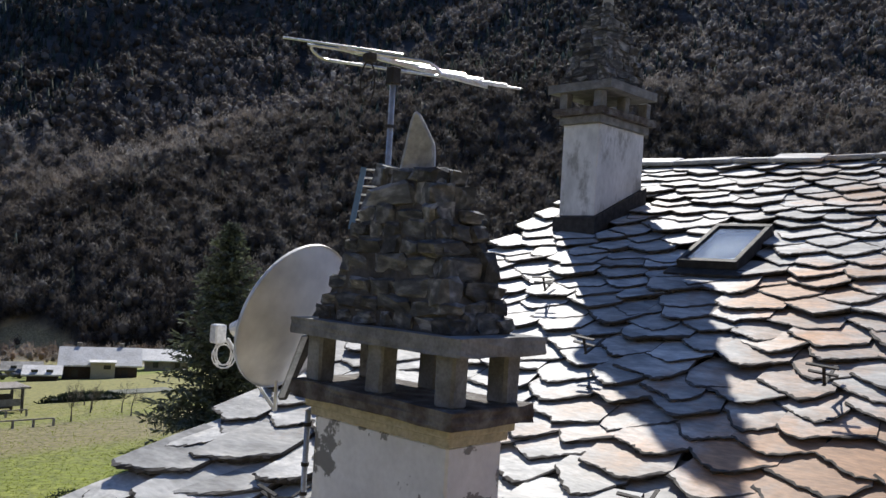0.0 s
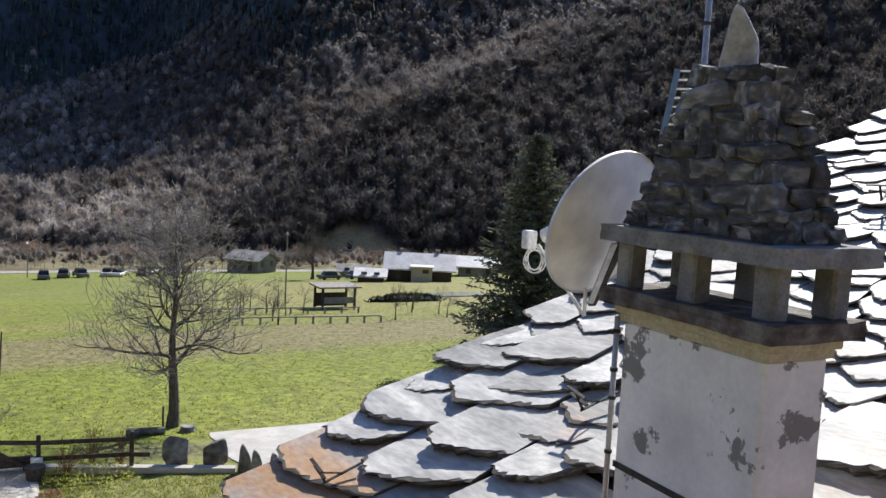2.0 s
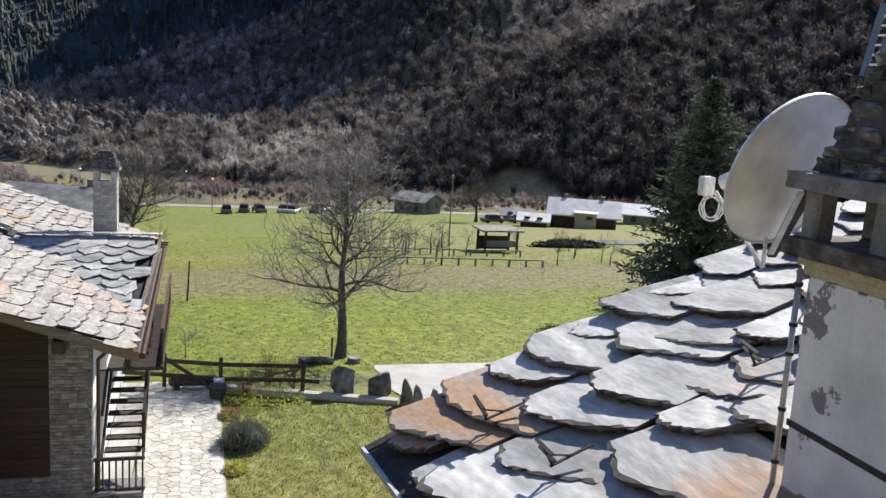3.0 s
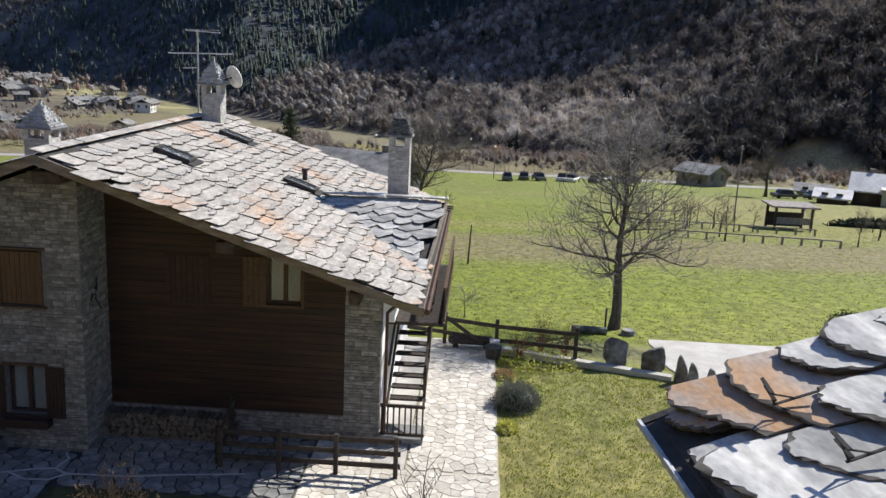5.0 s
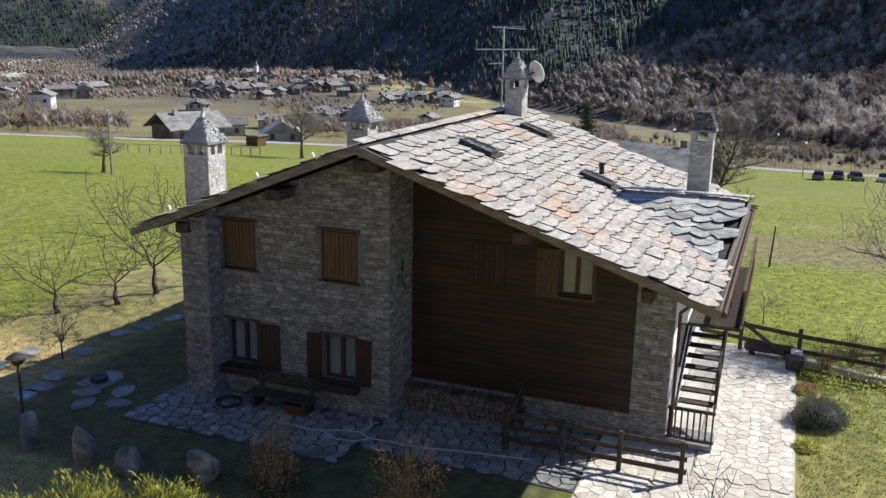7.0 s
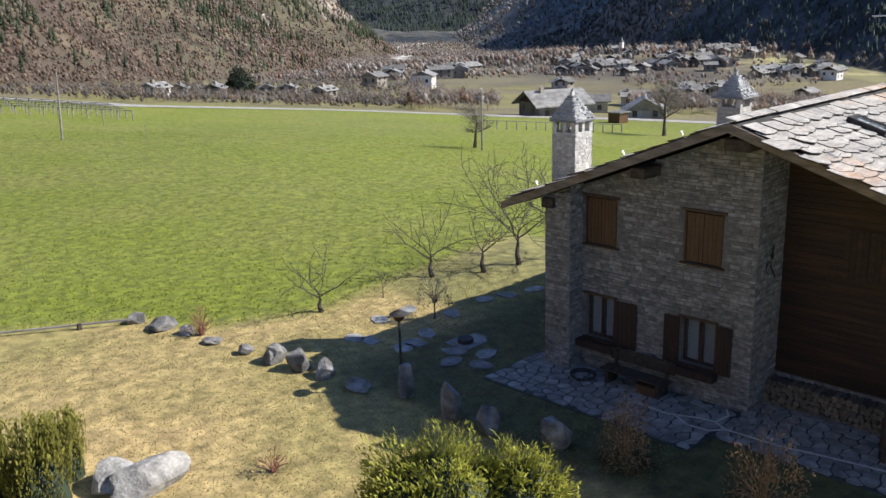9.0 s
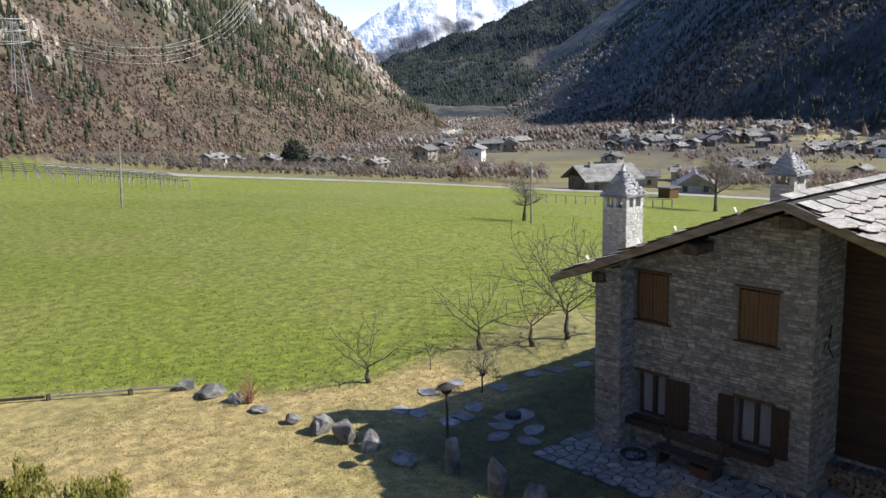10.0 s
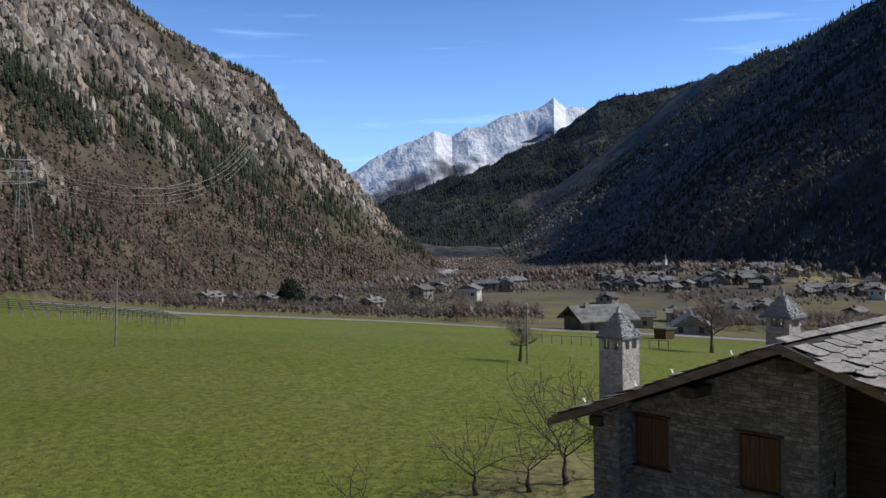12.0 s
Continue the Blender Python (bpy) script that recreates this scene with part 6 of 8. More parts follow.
for s in (0.0, 0.33, 0.66, 1.0):
    x, z = SX0 + (SX1 - SX0) * s, SZ0 + (SZ1 - SZ0) * s
    part("rail_post", boxed(x - 0.04, x + 0.04, 0.43, 0.51, z - 0.1, z + 0.83), FENCEWOOD, st)
part("landing", boxed(-0.5, 0.35, -0.52, 0.52, 0.06, 0.18), CONCRETE, st)
part("top_rail", boxed(0.28, 0.35, -0.55, 0.55, 0.98, 1.06, bevel=0.008), FENCEWOOD, st)
part("bottom_rail", boxed(0.285, 0.345, -0.55, 0.55, 0.24, 0.31), FENCEWOOD, st)
for k in range(8):
    y = -0.5 + k * 1.0 / 7
    part("baluster", boxed(0.295, 0.335, y - 0.02, y + 0.02, 0.10 if k in (0, 7) else 0.31, 0.98), FENCEWOOD, st)
part("block", boxed(0.05, 0.50, -0.60, -0.10, 0.0, 0.28, bevel=0.02), CONCRETE, st, "rough stone step block")
# gallery along the gable side
gal = thing("balcony", (-25.0, -1.55, 2.6), "dark timber gallery with close balusters", "balcony")
part("deck", boxed(-3.0, 3.4, -0.7, 0.75, -0.03, 0.06), FENCEWOOD, gal)
part("rail", boxed(-3.0, 3.4, 0.68, 0.76, 0.93, 1.02), SHUTTER, gal)
part("rail", boxed(-3.0, 3.4, 0.69, 0.75, 0.12, 0.20), SHUTTER, gal)
for k in range(30):
    x = -2.95 + k * 6.3 / 29
    part("baluster", boxed(x - 0.03, x + 0.03, 0.70, 0.735, 0.20, 0.93), FENCEWOOD, gal)
# far balcony at the other side of the house
gal2 = thing("balcony", (-21.3, -15.05, 0.55), "small dark timber porch with railing", "balcony")
part("deck", boxed(-1.2, 1.2, -0.6, 0.5, -0.06, 0.04), FENCEWOOD, gal2)
part("rail", boxed(1.12, 1.2, -0.6, 0.5, 0.95, 1.05), FENCEWOOD, gal2)
for k in range(6):
    part("baluster", boxed(1.14, 1.18, -0.58 + k * 0.21, -0.53 + k * 0.21, 0.04, 0.95), FENCEWOOD, gal2)
for x in (-1.1, 1.1):
    part("post", boxed(x - 0.06, x + 0.06, -0.58, -0.46, -0.55, -0.06), FENCEWOOD, gal2)


# ---- trees ----
class Soup:
    """Triangles and quads gathered fast."""

    def __init__(self):
        self.v, self.f = [], []

    def limb(self, a, b, r0, r1, sides=4):
        d = (b - a)
        if d.length < 1e-5:
            return
        d.normalize()
        s = d.orthogonal().normalized()
        t = d.cross(s)
        n = len(self.v)
        for p, r in ((a, r0), (b, r1)):
            for k in range(sides):
                q = math.tau * k / sides
                self.v.append(p + (s * math.cos(q) + t * math.sin(q)) * r)
        for k in range(sides):
            j = (k + 1) % sides
            self.f.append((n + k, n + j, n + sides + j, n + sides + k))

    def leaf(self, p, d, w):
        """A small pointed blade from p along d."""
        s = d.orthogonal().normalized()
        s = (s + d.cross(s) * rng.uniform(-1, 1)).normalized() * w
        n = len(self.v)
        self.v += [p, p + d * 0.5 + s, p + d, p + d * 0.5 - s]
        self.f.append((n, n + 1, n + 2, n + 3))

    def mesh(self, name, material):
        me = bpy.data.meshes.new(name)
        me.from_pydata(self.v, [], self.f)
        me.materials.append(material)
        return me


def put(name, soup, material, parent, label=""):
    ob = new(name, soup.mesh(name, material))
    ob.parent = parent
    if label:
        ob["label"] = label
    return ob


FINEST, KINK = [0.006], [0.16]          # thinnest twig that is grown, and how crooked limbs are


def grow(wood, twig, r, p, d, length, rad, level, levels, fork, droop, spread):
    """A limb in short bent pieces, with side shoots."""
    n = 5 if level < 2 else 3
    for k in range(n):
        q = p + d * (length / n)
        d2 = (d + Vector((r.uniform(-1, 1), r.uniform(-1, 1), r.uniform(-0.6, 0.9))) * (KINK[0] + 0.05 * level) + Vector((0, 0, droop * level))).normalized()
        ra = max(FINEST[0], rad * (1 - 0.55 * k / n))
        rb = max(FINEST[0] * 0.85, rad * (1 - 0.55 * (k + 1) / n))
        (wood if level < 3 else twig).limb(p, q, ra, rb, 7 if level == 0 else 5 if level < 3 else 3)
        if level < levels and (level > 0 or k >= 1):
            for _ in range(fork[level]):
                ang = r.uniform(0, math.tau)
                s = d.orthogonal().normalized()
                side = s * math.cos(ang) + d.cross(s) * math.sin(ang)
                nd = (d * r.uniform(0.35, 0.75) + side * spread).normalized()
                if nd.z < -0.25:
                    nd.z *= -0.3
                grow(wood, twig, r, q, nd, length * r.uniform(0.48, 0.72), rb * r.uniform(0.45, 0.62), level + 1, levels, fork, droop, spread)
        p, d = q, d2
    if level < levels:
        grow(wood, twig, r, p, d, length * 0.6, rad * 0.42, level + 1, levels, fork, droop, spread)


def bare_tree(name, at, height, rad, label, seed, levels=4, fork=(2, 2, 2, 2), droop=0.03, spread=0.75, trunk=0.35, category="tree", group="", material=TWIG, tilt=(0, 0)):
    t = thing(name, at, label, category, group)
    r = random.Random(seed)
    wood, twig = Soup(), Soup()
    p = Vector((0, 0, -0.05))
    d = Vector((tilt[0], tilt[1], 1)).normalized()
    h = height * trunk
    for k in range(3):
        q = p + d * (h / 3 * 0.5)
        wood.limb(p, q, rad * (1.35 - 0.2 * k if k == 0 else 1.1 - 0.08 * k), rad * (1.1 - 0.08 * k), 9)
        p = q
    grow(wood, twig, r, p, d, height * 0.42, rad * 0.8, 0, levels, fork, droop, spread)
    put("trunk", wood, BARK, t)
    put("crown", twig, material, t)
    return t


def wide_tree(name, at, height, rad, reach, limbs, label, seed, low=0.17, levels=5, material=TWIG, fork=None, leader=0.74, lift=(0.3, 1.2), thin=0.40):
    """A broad open crown: a short trunk, a leader, and many long limbs that rise outwards, the lowest ones flattest."""
    t = thing(name, at, label, "tree")
    r = random.Random(seed)
    wood, twig = Soup(), Soup()
    p = Vector((0, 0, -0.1))
    n = 12
    for k in range(n):
        q = Vector((0.05 * math.sin(k * 0.9), 0.05 * math.cos(k * 0.7), height * leader * (k + 1) / n))
        w0, w1 = rad * (1 - k / n) ** 0.8 * (1.25 if k == 0 else 1), rad * (1 - (k + 1) / n) ** 0.8 + 0.01
        wood.limb(p, q, w0, w1, 9 if k < 5 else 6)
        p = q
    for k in range(limbs):
        s = k / (limbs - 1)
        z = height * (low + (leader - 0.02 - low) * s)
        a = k * 2.4 + r.uniform(-0.4, 0.4)
        up = lift[0] + lift[1] * s + r.uniform(-0.12, 0.2)
        d = Vector((math.cos(a), math.sin(a), up)).normalized()
        ln = reach * (1.05 - thin * s) * r.uniform(0.88, 1.12)
        grow(wood, twig, r, Vector((0, 0, z)), d, ln * 0.62, rad * (0.36 - 0.22 * s), 1, levels, fork or ((2, 1, 2, 2, 1) if levels == 5 else (1, 1, 1, 1)), 0.0, 0.85)
    put("trunk", wood, BARK, t)
    put("crown", twig, material, t)
    return t


FINEST[0], KINK[0] = 0.008, 0.30
wide_tree("walnut_tree", (-32.3, 5.3, ground_z(-32.3, 5.3)), 9.3, 0.21, 3.35, 17, "large leafless tree with wide spreading crown in the meadow", 8, low=0.22, levels=4, material=WALNUT, fork=(2, 2, 1, 1), lift=(0.25, 1.0), leader=0.70, thin=0.28)
KINK[0] = 0.16
FINEST[0] = 0.006


def spruce(at, h, rad, label, seed, whorls=34, per=11):
    t = thing("spruce_tree", at, label, "tree", "spruces")
    r = random.Random(seed)
    wood, need = Soup(), Soup()
    wood.limb(Vector((0, 0, 0)), Vector((0, 0, h * 0.97)), h * 0.018, 0.015, 8)
    for w in range(whorls):
        s = (w + 0.5) / whorls
        z = h * (0.05 + 0.94 * s)
        ln0 = rad * (1 - s) ** 0.75 + 0.15
        for b in range(per):
            a = r.uniform(0, math.tau)
            ln = ln0 * r.uniform(0.65, 1.12)
            d = Vector((math.cos(a), math.sin(a), r.uniform(-0.28, 0.08) + 0.5 * s))
            p = Vector((0, 0, z + r.uniform(-0.2, 0.2)))
            n = max(3, int(ln / 0.32))
            for k in range(n):
                q = p + d.normalized() * (ln / n)
                d.z += 0.05 * k / n
                for _ in range(4):
                    sd = Vector((r.uniform(-1, 1), r.uniform(-1, 1), r.uniform(-0.75, 0.25)))
                    lf = (d.normalized() * 0.6 + sd).normalized() * r.uniform(0.28, 0.6) * (0.7 + 0.5 * (1 - s))
                    need.leaf(p + (q - p) * r.random(), lf, r.uniform(0.05, 0.10))
                if k < n - 1:
                    wood.limb(p, q, 0.018 * (1 - k / n) + 0.006, 0.016 * (1 - (k + 1) / n) + 0.005, 3)
                p = q
    put("trunk", wood, BARK, t)
    put("crown", need, SPRUCE, t)
    return t


spruce((-46.6, 29.3, ground_z(-46.6, 29.3)), 13.3, 4.3, "tall dark green spruce beyond the roof", 3, whorls=46, per=13)
spruce((-83.2, -18.3, ground_z(-83.2, -18.3)), 8.6, 2.3, "dark spruce beside distant farm buildings", 4, whorls=26, per=9)

# fruit trees along the garden's edge
FINEST[0], KINK[0] = 0.011, 0.26
for k, (x, y, h) in enumerate(((-16.55, -22.9, 1.6), (-21.7, -22.85, 2.3), (-23.35, -21.75, 2.3), (-25.0, -21.4, 3.2), (-27.2, -20.5, 3.2))):
    wide_tree("fruit_tree", (x, y, 0), h, 0.06 + 0.016 * h, h * (1.0 if k else 1.25), 5 + (k > 2), ("small pruned leafless fruit tree" if k == 0 else "leafless fruit tree with dark forked trunk"), 20 + k, low=0.30, leader=0.44, lift=(0.55, 0.45), thin=0.1, levels=(2 if k < 3 else 3), fork=(1, 1, 1, 1), material=BARK if k else PALETWIG)
FINEST[0], KINK[0] = 0.006, 0.16
bare_tree("sapling", (-18.9, -22.4, 0), 1.1, 0.02, "thin bare sapling in dry grass", 31, levels=2, fork=(1, 1), spread=0.5)
bare_tree("sapling", (-32.7, -0.4, ground_z(-32.7, -0.4)), 1.5, 0.03, "small leafless bush behind the fence", 32, levels=3, fork=(1, 1, 1), spread=0.8, trunk=0.2, material=PALETWIG)
bare_tree("young_tree", (-13.9, -0.75, 0), 2.75, 0.045, "young leafless tree with pale branches beside the paving", 33, levels=2, fork=(2, 1), spread=0.9, trunk=0.5)
bare_tree("bare_tree", (-60.8, -56.6, ground_z(-60.8, -56.6)), 4.8, 0.18, "leaning leafless tree in the meadow", 34, levels=4, fork=(2, 2, 1, 1), spread=0.95, trunk=0.3, tilt=(0.12, 0.2))
bare_tree("bare_tree", (-101.0, -60.2, ground_z(-101, -60.2)), 8.2, 0.25, "wide leafless tree near village houses", 35, levels=4, fork=(2, 2, 2, 1), spread=0.95, trunk=0.25)
bare_tree("bare_tree", (-71.0, -5.0, ground_z(-71, -5)), 9.0, 0.25, "round leafless tree behind the house roof", 36, levels=4, fork=(3, 2, 2, 1), spread=0.9, trunk=0.2)
bare_tree("bare_tree", (-141.0, 45.6, ground_z(-141, 45.6)), 9.5, 0.3, "leafless tree beside the farm road", 37, levels=4, fork=(2, 2, 2, 1), spread=0.7, trunk=0.2)

# olive-like shrub, thuja, laurel hedge, dry shrubs


def bush(name, at, rx, ry, rz, count, leaf, w, material, label, seed, up=0.3, category="shrub", core=True, lump=0.25, twigs=0, stem=None):
    t = thing(name, at, label, category)
    r = random.Random(seed)
    s, tw = Soup(), Soup()
    o = Vector((seed * 3.1, seed * 1.7, 0))
    for _ in range(count):
        z = r.uniform(-0.15, 1.0)
        a = r.uniform(0, math.tau)
        q = math.sqrt(max(0.0, 1 - z * z))
        n = Vector((q * math.cos(a), q * math.sin(a), z))
        k = (1 + lump * noise.noise(n * 2.2 + o) + 0.5 * lump * noise.noise(n * 5.5 + o)) * r.uniform(0.80, 1.05)
        p = Vector((n.x * rx * k, n.y * ry * k, max(0.02, n.z * rz * k)))
        d = (n + Vector((r.uniform(-1, 1), r.uniform(-1, 1), r.uniform(-0.6, 1) + up))).normalized() * leaf * r.uniform(0.6, 1.3)
        s.leaf(p, d, w * r.uniform(0.7, 1.2))
    for _ in range(twigs):
        a, z = r.uniform(0, math.tau), r.uniform(0.2, 1.0)
        q = math.sqrt(1 - z * z) if z < 1 else 0
        e = Vector((q * math.cos(a) * rx, q * math.sin(a) * ry, z * rz)) * r.uniform(0.7, 1.1)
        m = e * 0.5 + Vector((0, 0, 0.1 * rz))
        tw.limb(Vector((r.uniform(-0.06, 0.06), r.uniform(-0.06, 0.06), 0)), m, 0.012, 0.008, 3)
        tw.limb(m, e, 0.008, 0.004, 3)
        for _ in range(3):
            tw.limb(m + (e - m) * r.random(), e + Vector((r.uniform(-0.2, 0.2) * rx, r.uniform(-0.2, 0.2) * ry, r.uniform(-0.1, 0.2) * rz)), 0.005, 0.003, 3)
    # a solid dark lump fills the inside of the foliage
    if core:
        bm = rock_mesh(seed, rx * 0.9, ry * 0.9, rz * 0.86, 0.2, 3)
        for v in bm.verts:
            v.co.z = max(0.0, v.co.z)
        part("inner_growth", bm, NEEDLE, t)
    if twigs:
        put("branchwork", tw, stem or BARK, t)
    put("foliage", s, material, t)
    return t


bush("laurel_bush", (-10.07, -10.83, 0), 1.58, 1.58, 1.80, 13000, 0.14, 0.036, LEAF, "rounded glossy green laurel bush in sunlight", 41, lump=0.4)
bush("laurel_bush", (-11.20, -9.80, 0), 1.0, 1.0, 1.62, 6000, 0.14, 0.036, LEAF, "rounded glossy green laurel bush beside a larger one", 42, lump=0.4)
bush("olive_bush", (-18.5, -19.45, 0.55), 0.55, 0.55, 0.85, 1000, 0.10, 0.012, LAVENDER, "small grey-green olive bush on a stem", 43, core=False, twigs=30)
solo("stake", rod(bmesh.new(), (-18.5, -19.45, 0), (-18.5, -19.45, 0.8), 0.03, 0.02), BARK, "short trunk stake under a small bush", "stake")
bush("lavender_bush", (-22.9, 1.25, 0), 0.62, 0.6, 0.55, 1500, 0.22, 0.009, LAVENDER, "round grey lavender cushion on the lawn", 44, core=True, up=0.8)
bush("ground_plant", (-21.2, 0.95, 0), 0.25, 0.25, 0.2, 260, 0.12, 0.02, LEAF, "small yellow-green plant at the path edge", 45, core=False)
bush("ground_plant", (-25.0, 0.95, 0), 0.28, 0.28, 0.2, 260, 0.12, 0.02, DRYLEAF, "small dry plant beside the path", 46, core=False)
for k, (x, y, rz) in enumerate(((-27.6, 2.2, 1.3), (-26.8, 1.45, 1.0), (-27.3, 3.0, 1.1))):
    bush("barberry_bush", (x, y, 0), 0.55, 0.55, rz, 90, 0.06, 0.012, REDTWIG, "thin reddish shrub by the fence", 50 + k, core=False, twigs=26, stem=REDTWIG)
bush("ground_cover", (-26.5, 2.0, 0), 1.0, 1.3, 0.22, 700, 0.09, 0.02, LEAF, "low green ground cover under the fence", 55, core=False)
for k, (x, y, rx, rz) in enumerate(((-14.6, -9.75, 0.5, 1.15), (-14.7, -6.65, 0.62, 1.35))):
    bush("dry_shrub", (x, y, 0), rx, rx, rz * 1.15, 1500, 0.08, 0.034, DRYLEAF, "shrub with dry brown leaves beside the paving", 60 + k, core=False, twigs=34, up=0.3, lump=0.7, stem=DRYLEAF)
bush("dry_shrub", (-12.75, -24.0, 0), 0.45, 0.45, 1.1, 90, 0.05, 0.01, REDTWIG, "sparse reddish shrub between stones", 64, core=False, twigs=40, stem=REDTWIG)
bush("dry_shrub", (-9.3, -15.2, 0), 0.4, 0.4, 0.55, 120, 0.07, 0.016, DRYLEAF, "small dry shrub beside a boulder", 65, core=False, twigs=30, stem=REDTWIG)
bush("hedge_clump", (-33.5, 14.6, ground_z(-33.5, 14.6)), 0.9, 0.9, 0.9, 1200, 0.10, 0.02, NEEDLE, "small dark evergreen bush behind the roof edge", 66)


def cypress(at, h, rad, seed):
    t = thing("cypress_shrub", at, "upright golden-green cypress shrub with many tips", "shrub", "cypress shrubs")
    r = random.Random(seed)
    s = Soup()
    tips = [(0.0, 0.0, h)] + [(rad * math.sqrt(r.random()) * math.cos(a), rad * math.sqrt(r.random()) * math.sin(a), h * r.uniform(0.55, 0.98)) for a in [r.uniform(0, math.tau) for _ in range(26)]]
    for x, y, z in tips:
        n = int(140 * z)
        for _ in range(n):
            k = r.random() ** 0.8
            zz = z * k
            w = rad * 0.24 * (1 - k) ** 0.5 + 0.03
            a = r.uniform(0, math.tau)
            p = Vector((x * (0.5 + 0.5 * k) + w * math.cos(a), y * (0.5 + 0.5 * k) + w * math.sin(a), zz))
            s.leaf(p, Vector((math.cos(a) * 0.4, math.sin(a) * 0.4, 1)).normalized() * r.uniform(0.07, 0.15), r.uniform(0.018, 0.032))
    # a solid dark lump stands inside the sprays
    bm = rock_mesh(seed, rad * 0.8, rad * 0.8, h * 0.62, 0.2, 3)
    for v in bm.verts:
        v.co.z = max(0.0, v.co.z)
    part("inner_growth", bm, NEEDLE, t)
    put("foliage", s, THUJA, t)


for k, (x, y, h, rad) in enumerate(((-5.3, -17.6, 2.0, 0.75), (-4.6, -18.9, 2.3, 0.8), (-6.1, -18.5, 1.5, 0.6), (-3.6, -17.2, 1.9, 0.8))):
    cypress((x, y, 0), h, rad, 70 + k)


# ---- paving, stones, fences, lamp ----
def pave(name, label, rects, step, seed, gap=0.035, z=0.02, stone=PAVING, joint=JOINT):
    base = bmesh.new()
    for x0, x1, y0, y1 in rects:
        box(base, x0 - 0.02, x1 + 0.02, y0 - 0.02, y1 + 0.02, -0.12, z)
    p = solo(name, base, joint, label, "pavement", kind="structure")
    r = random.Random(seed)
    todo = []
    for i, (x0, x1, y0, y1) in enumerate(rects):
        for c, poly in cells(x0, x1, y0, y1, step, seed + i):
            cx, cy = sum(q[0] for q in poly) / len(poly), sum(q[1] for q in poly) / len(poly)
            ins = []
            for q in poly:
                d = math.hypot(q[0] - cx, q[1] - cy)
                k = max(0.3, 1 - gap / max(d, 0.05))
                ins.append((cx + (q[0] - cx) * k, cy + (q[1] - cy) * k))
            todo.append((cx, cy, ins))
    todo.sort(key=lambda q: -q[0])
    rest = bmesh.new()
    for n, (cx, cy, ins) in enumerate(todo):
        up = 0.022 + r.uniform(0, 0.010)
        if n < 300:
            bm = prism(bmesh.new(), [(a - cx, b - cy, 0) for a, b in ins], (0, 0, up))
            ob = new("stone", finish("stone", bm, stone))
            ob.parent = p
            ob.location = (cx, cy, z - 0.003)
        else:
            prism(rest, [(a, b, z - 0.003) for a, b in ins], (0, 0, up))
    if len(todo) > 300:
        part("stone_field", rest, PAVING_J, p)["kind"] = "stuff"
    return p


pave("pavement_path", "pale crazy-paved path beside the house", [(-28.2, -18.64, -1.45, 0.68), (-18.6, -15.2, -2.22, 0.70), (-19.86, -15.2, -3.7, -2.27)], 0.27, 61, gap=0.013)
pave("pavement_patio", "grey crazy-paved terrace before the stone front", [(-18.5, -16.0, -15.1, -9.0), (-19.9, -16.9, -9.0, -3.75)], 0.33, 62, gap=0.03, stone=PATIO, joint=PATIOJOINT)
# pale mortar seams that mend the terrace
seam = thing("mortar_seam", (-17.6, -9.2, 0.05), "pale branching mortar line across the grey terrace", "mortar line")
for pts in (((0.3, -1.9), (0.35, -1.1), (0.05, -0.35), (0.0, 0.0)), ((0.0, 0.0), (-0.5, 0.08), (-0.75, -0.1)), ((0.0, 0.0), (0.2, 0.35), (0.15, 1.6), (-0.1, 2.9), (-0.3, 4.2)), ((0.3, -0.9), (0.55, -0.4), (0.5, 0.1), (0.2, 0.35))):
    bm = bmesh.new()
    for (x0, y0), (x1, y1) in zip(pts, pts[1:]):
        bar(bm, (x0, y0, 0), (x1, y1, 0), 0.045, 0.02)
    part("line", bm, SEAM, seam)
solo("kerb", boxed(-28.2, -18.62, -2.24, -1.50, -0.05, 0.035), GRAVEL, "pale concrete strip between path and house", "kerb", kind="structure")
solo("kerb_edge", bar(bmesh.new(), (-27.7, 0.75, -0.05), (-25.7, 6.1, 0.0), 0.28, 0.22), GRAVEL, "pale stone kerb along the lawn", "kerb", kind="structure")
bm = bmesh.new()
n = 14
lo = [(-25.6 - 5.2 * (k / n), 6.35 + 0.5 * math.sin(k * 0.9) * 0.2) for k in range(n + 1)]
vs = [[bm.verts.new((x, y + 9.5 * j / 8, ground_z(x, y + 9.5 * j / 8) + 0.03)) for j in range(9)] for x, y in lo]
for a, b in zip(vs, vs[1:]):
    for j in range(8):
        bm.faces.new((a[j], a[j + 1], b[j + 1], b[j]))
solo("driveway", bm, GRAVEL, "pale gravel driveway beyond the lawn", "driveway", kind="structure")


def boulder(x, y, sx, sy, sz, seed, label, sink=0.25, lean=0.0, z=0.0, group="", stone=ROCK):
    bm = rock_mesh(seed, sx * 1.12, sy * 1.12, sz * 1.12, 0.40, 4, 11)
    ob = solo("boulder", bm, stone, label, "boulder", group, at=(x, y, z + sz * (0.8 - sink)))
    ob.rotation_euler = (lean, 0, seed * 0.7)
    return ob


r = random.Random(9)
for k, (x, y, s, h) in enumerate(((-11.9, -26.75, 0.42, 0.30), (-12.25, -25.6, 0.62, 0.33), (-12.5, -24.5, 0.36, 0.28), (-12.6, -23.2, 0.42, 0.16), (-12.8, -21.6, 0.36, 0.24), (-13.05, -20.45, 0.52, 0.42), (-13.1, -19.4, 0.52, 0.50), (-13.25, -18.45, 0.48, 0.38), (-13.35, -17.2, 0.55, 0.22))):
    boulder(x, y, s * 0.85, s * 0.62, h * 0.8, 80 + k, "rough grey boulder bordering the lawn", group="border boulders")
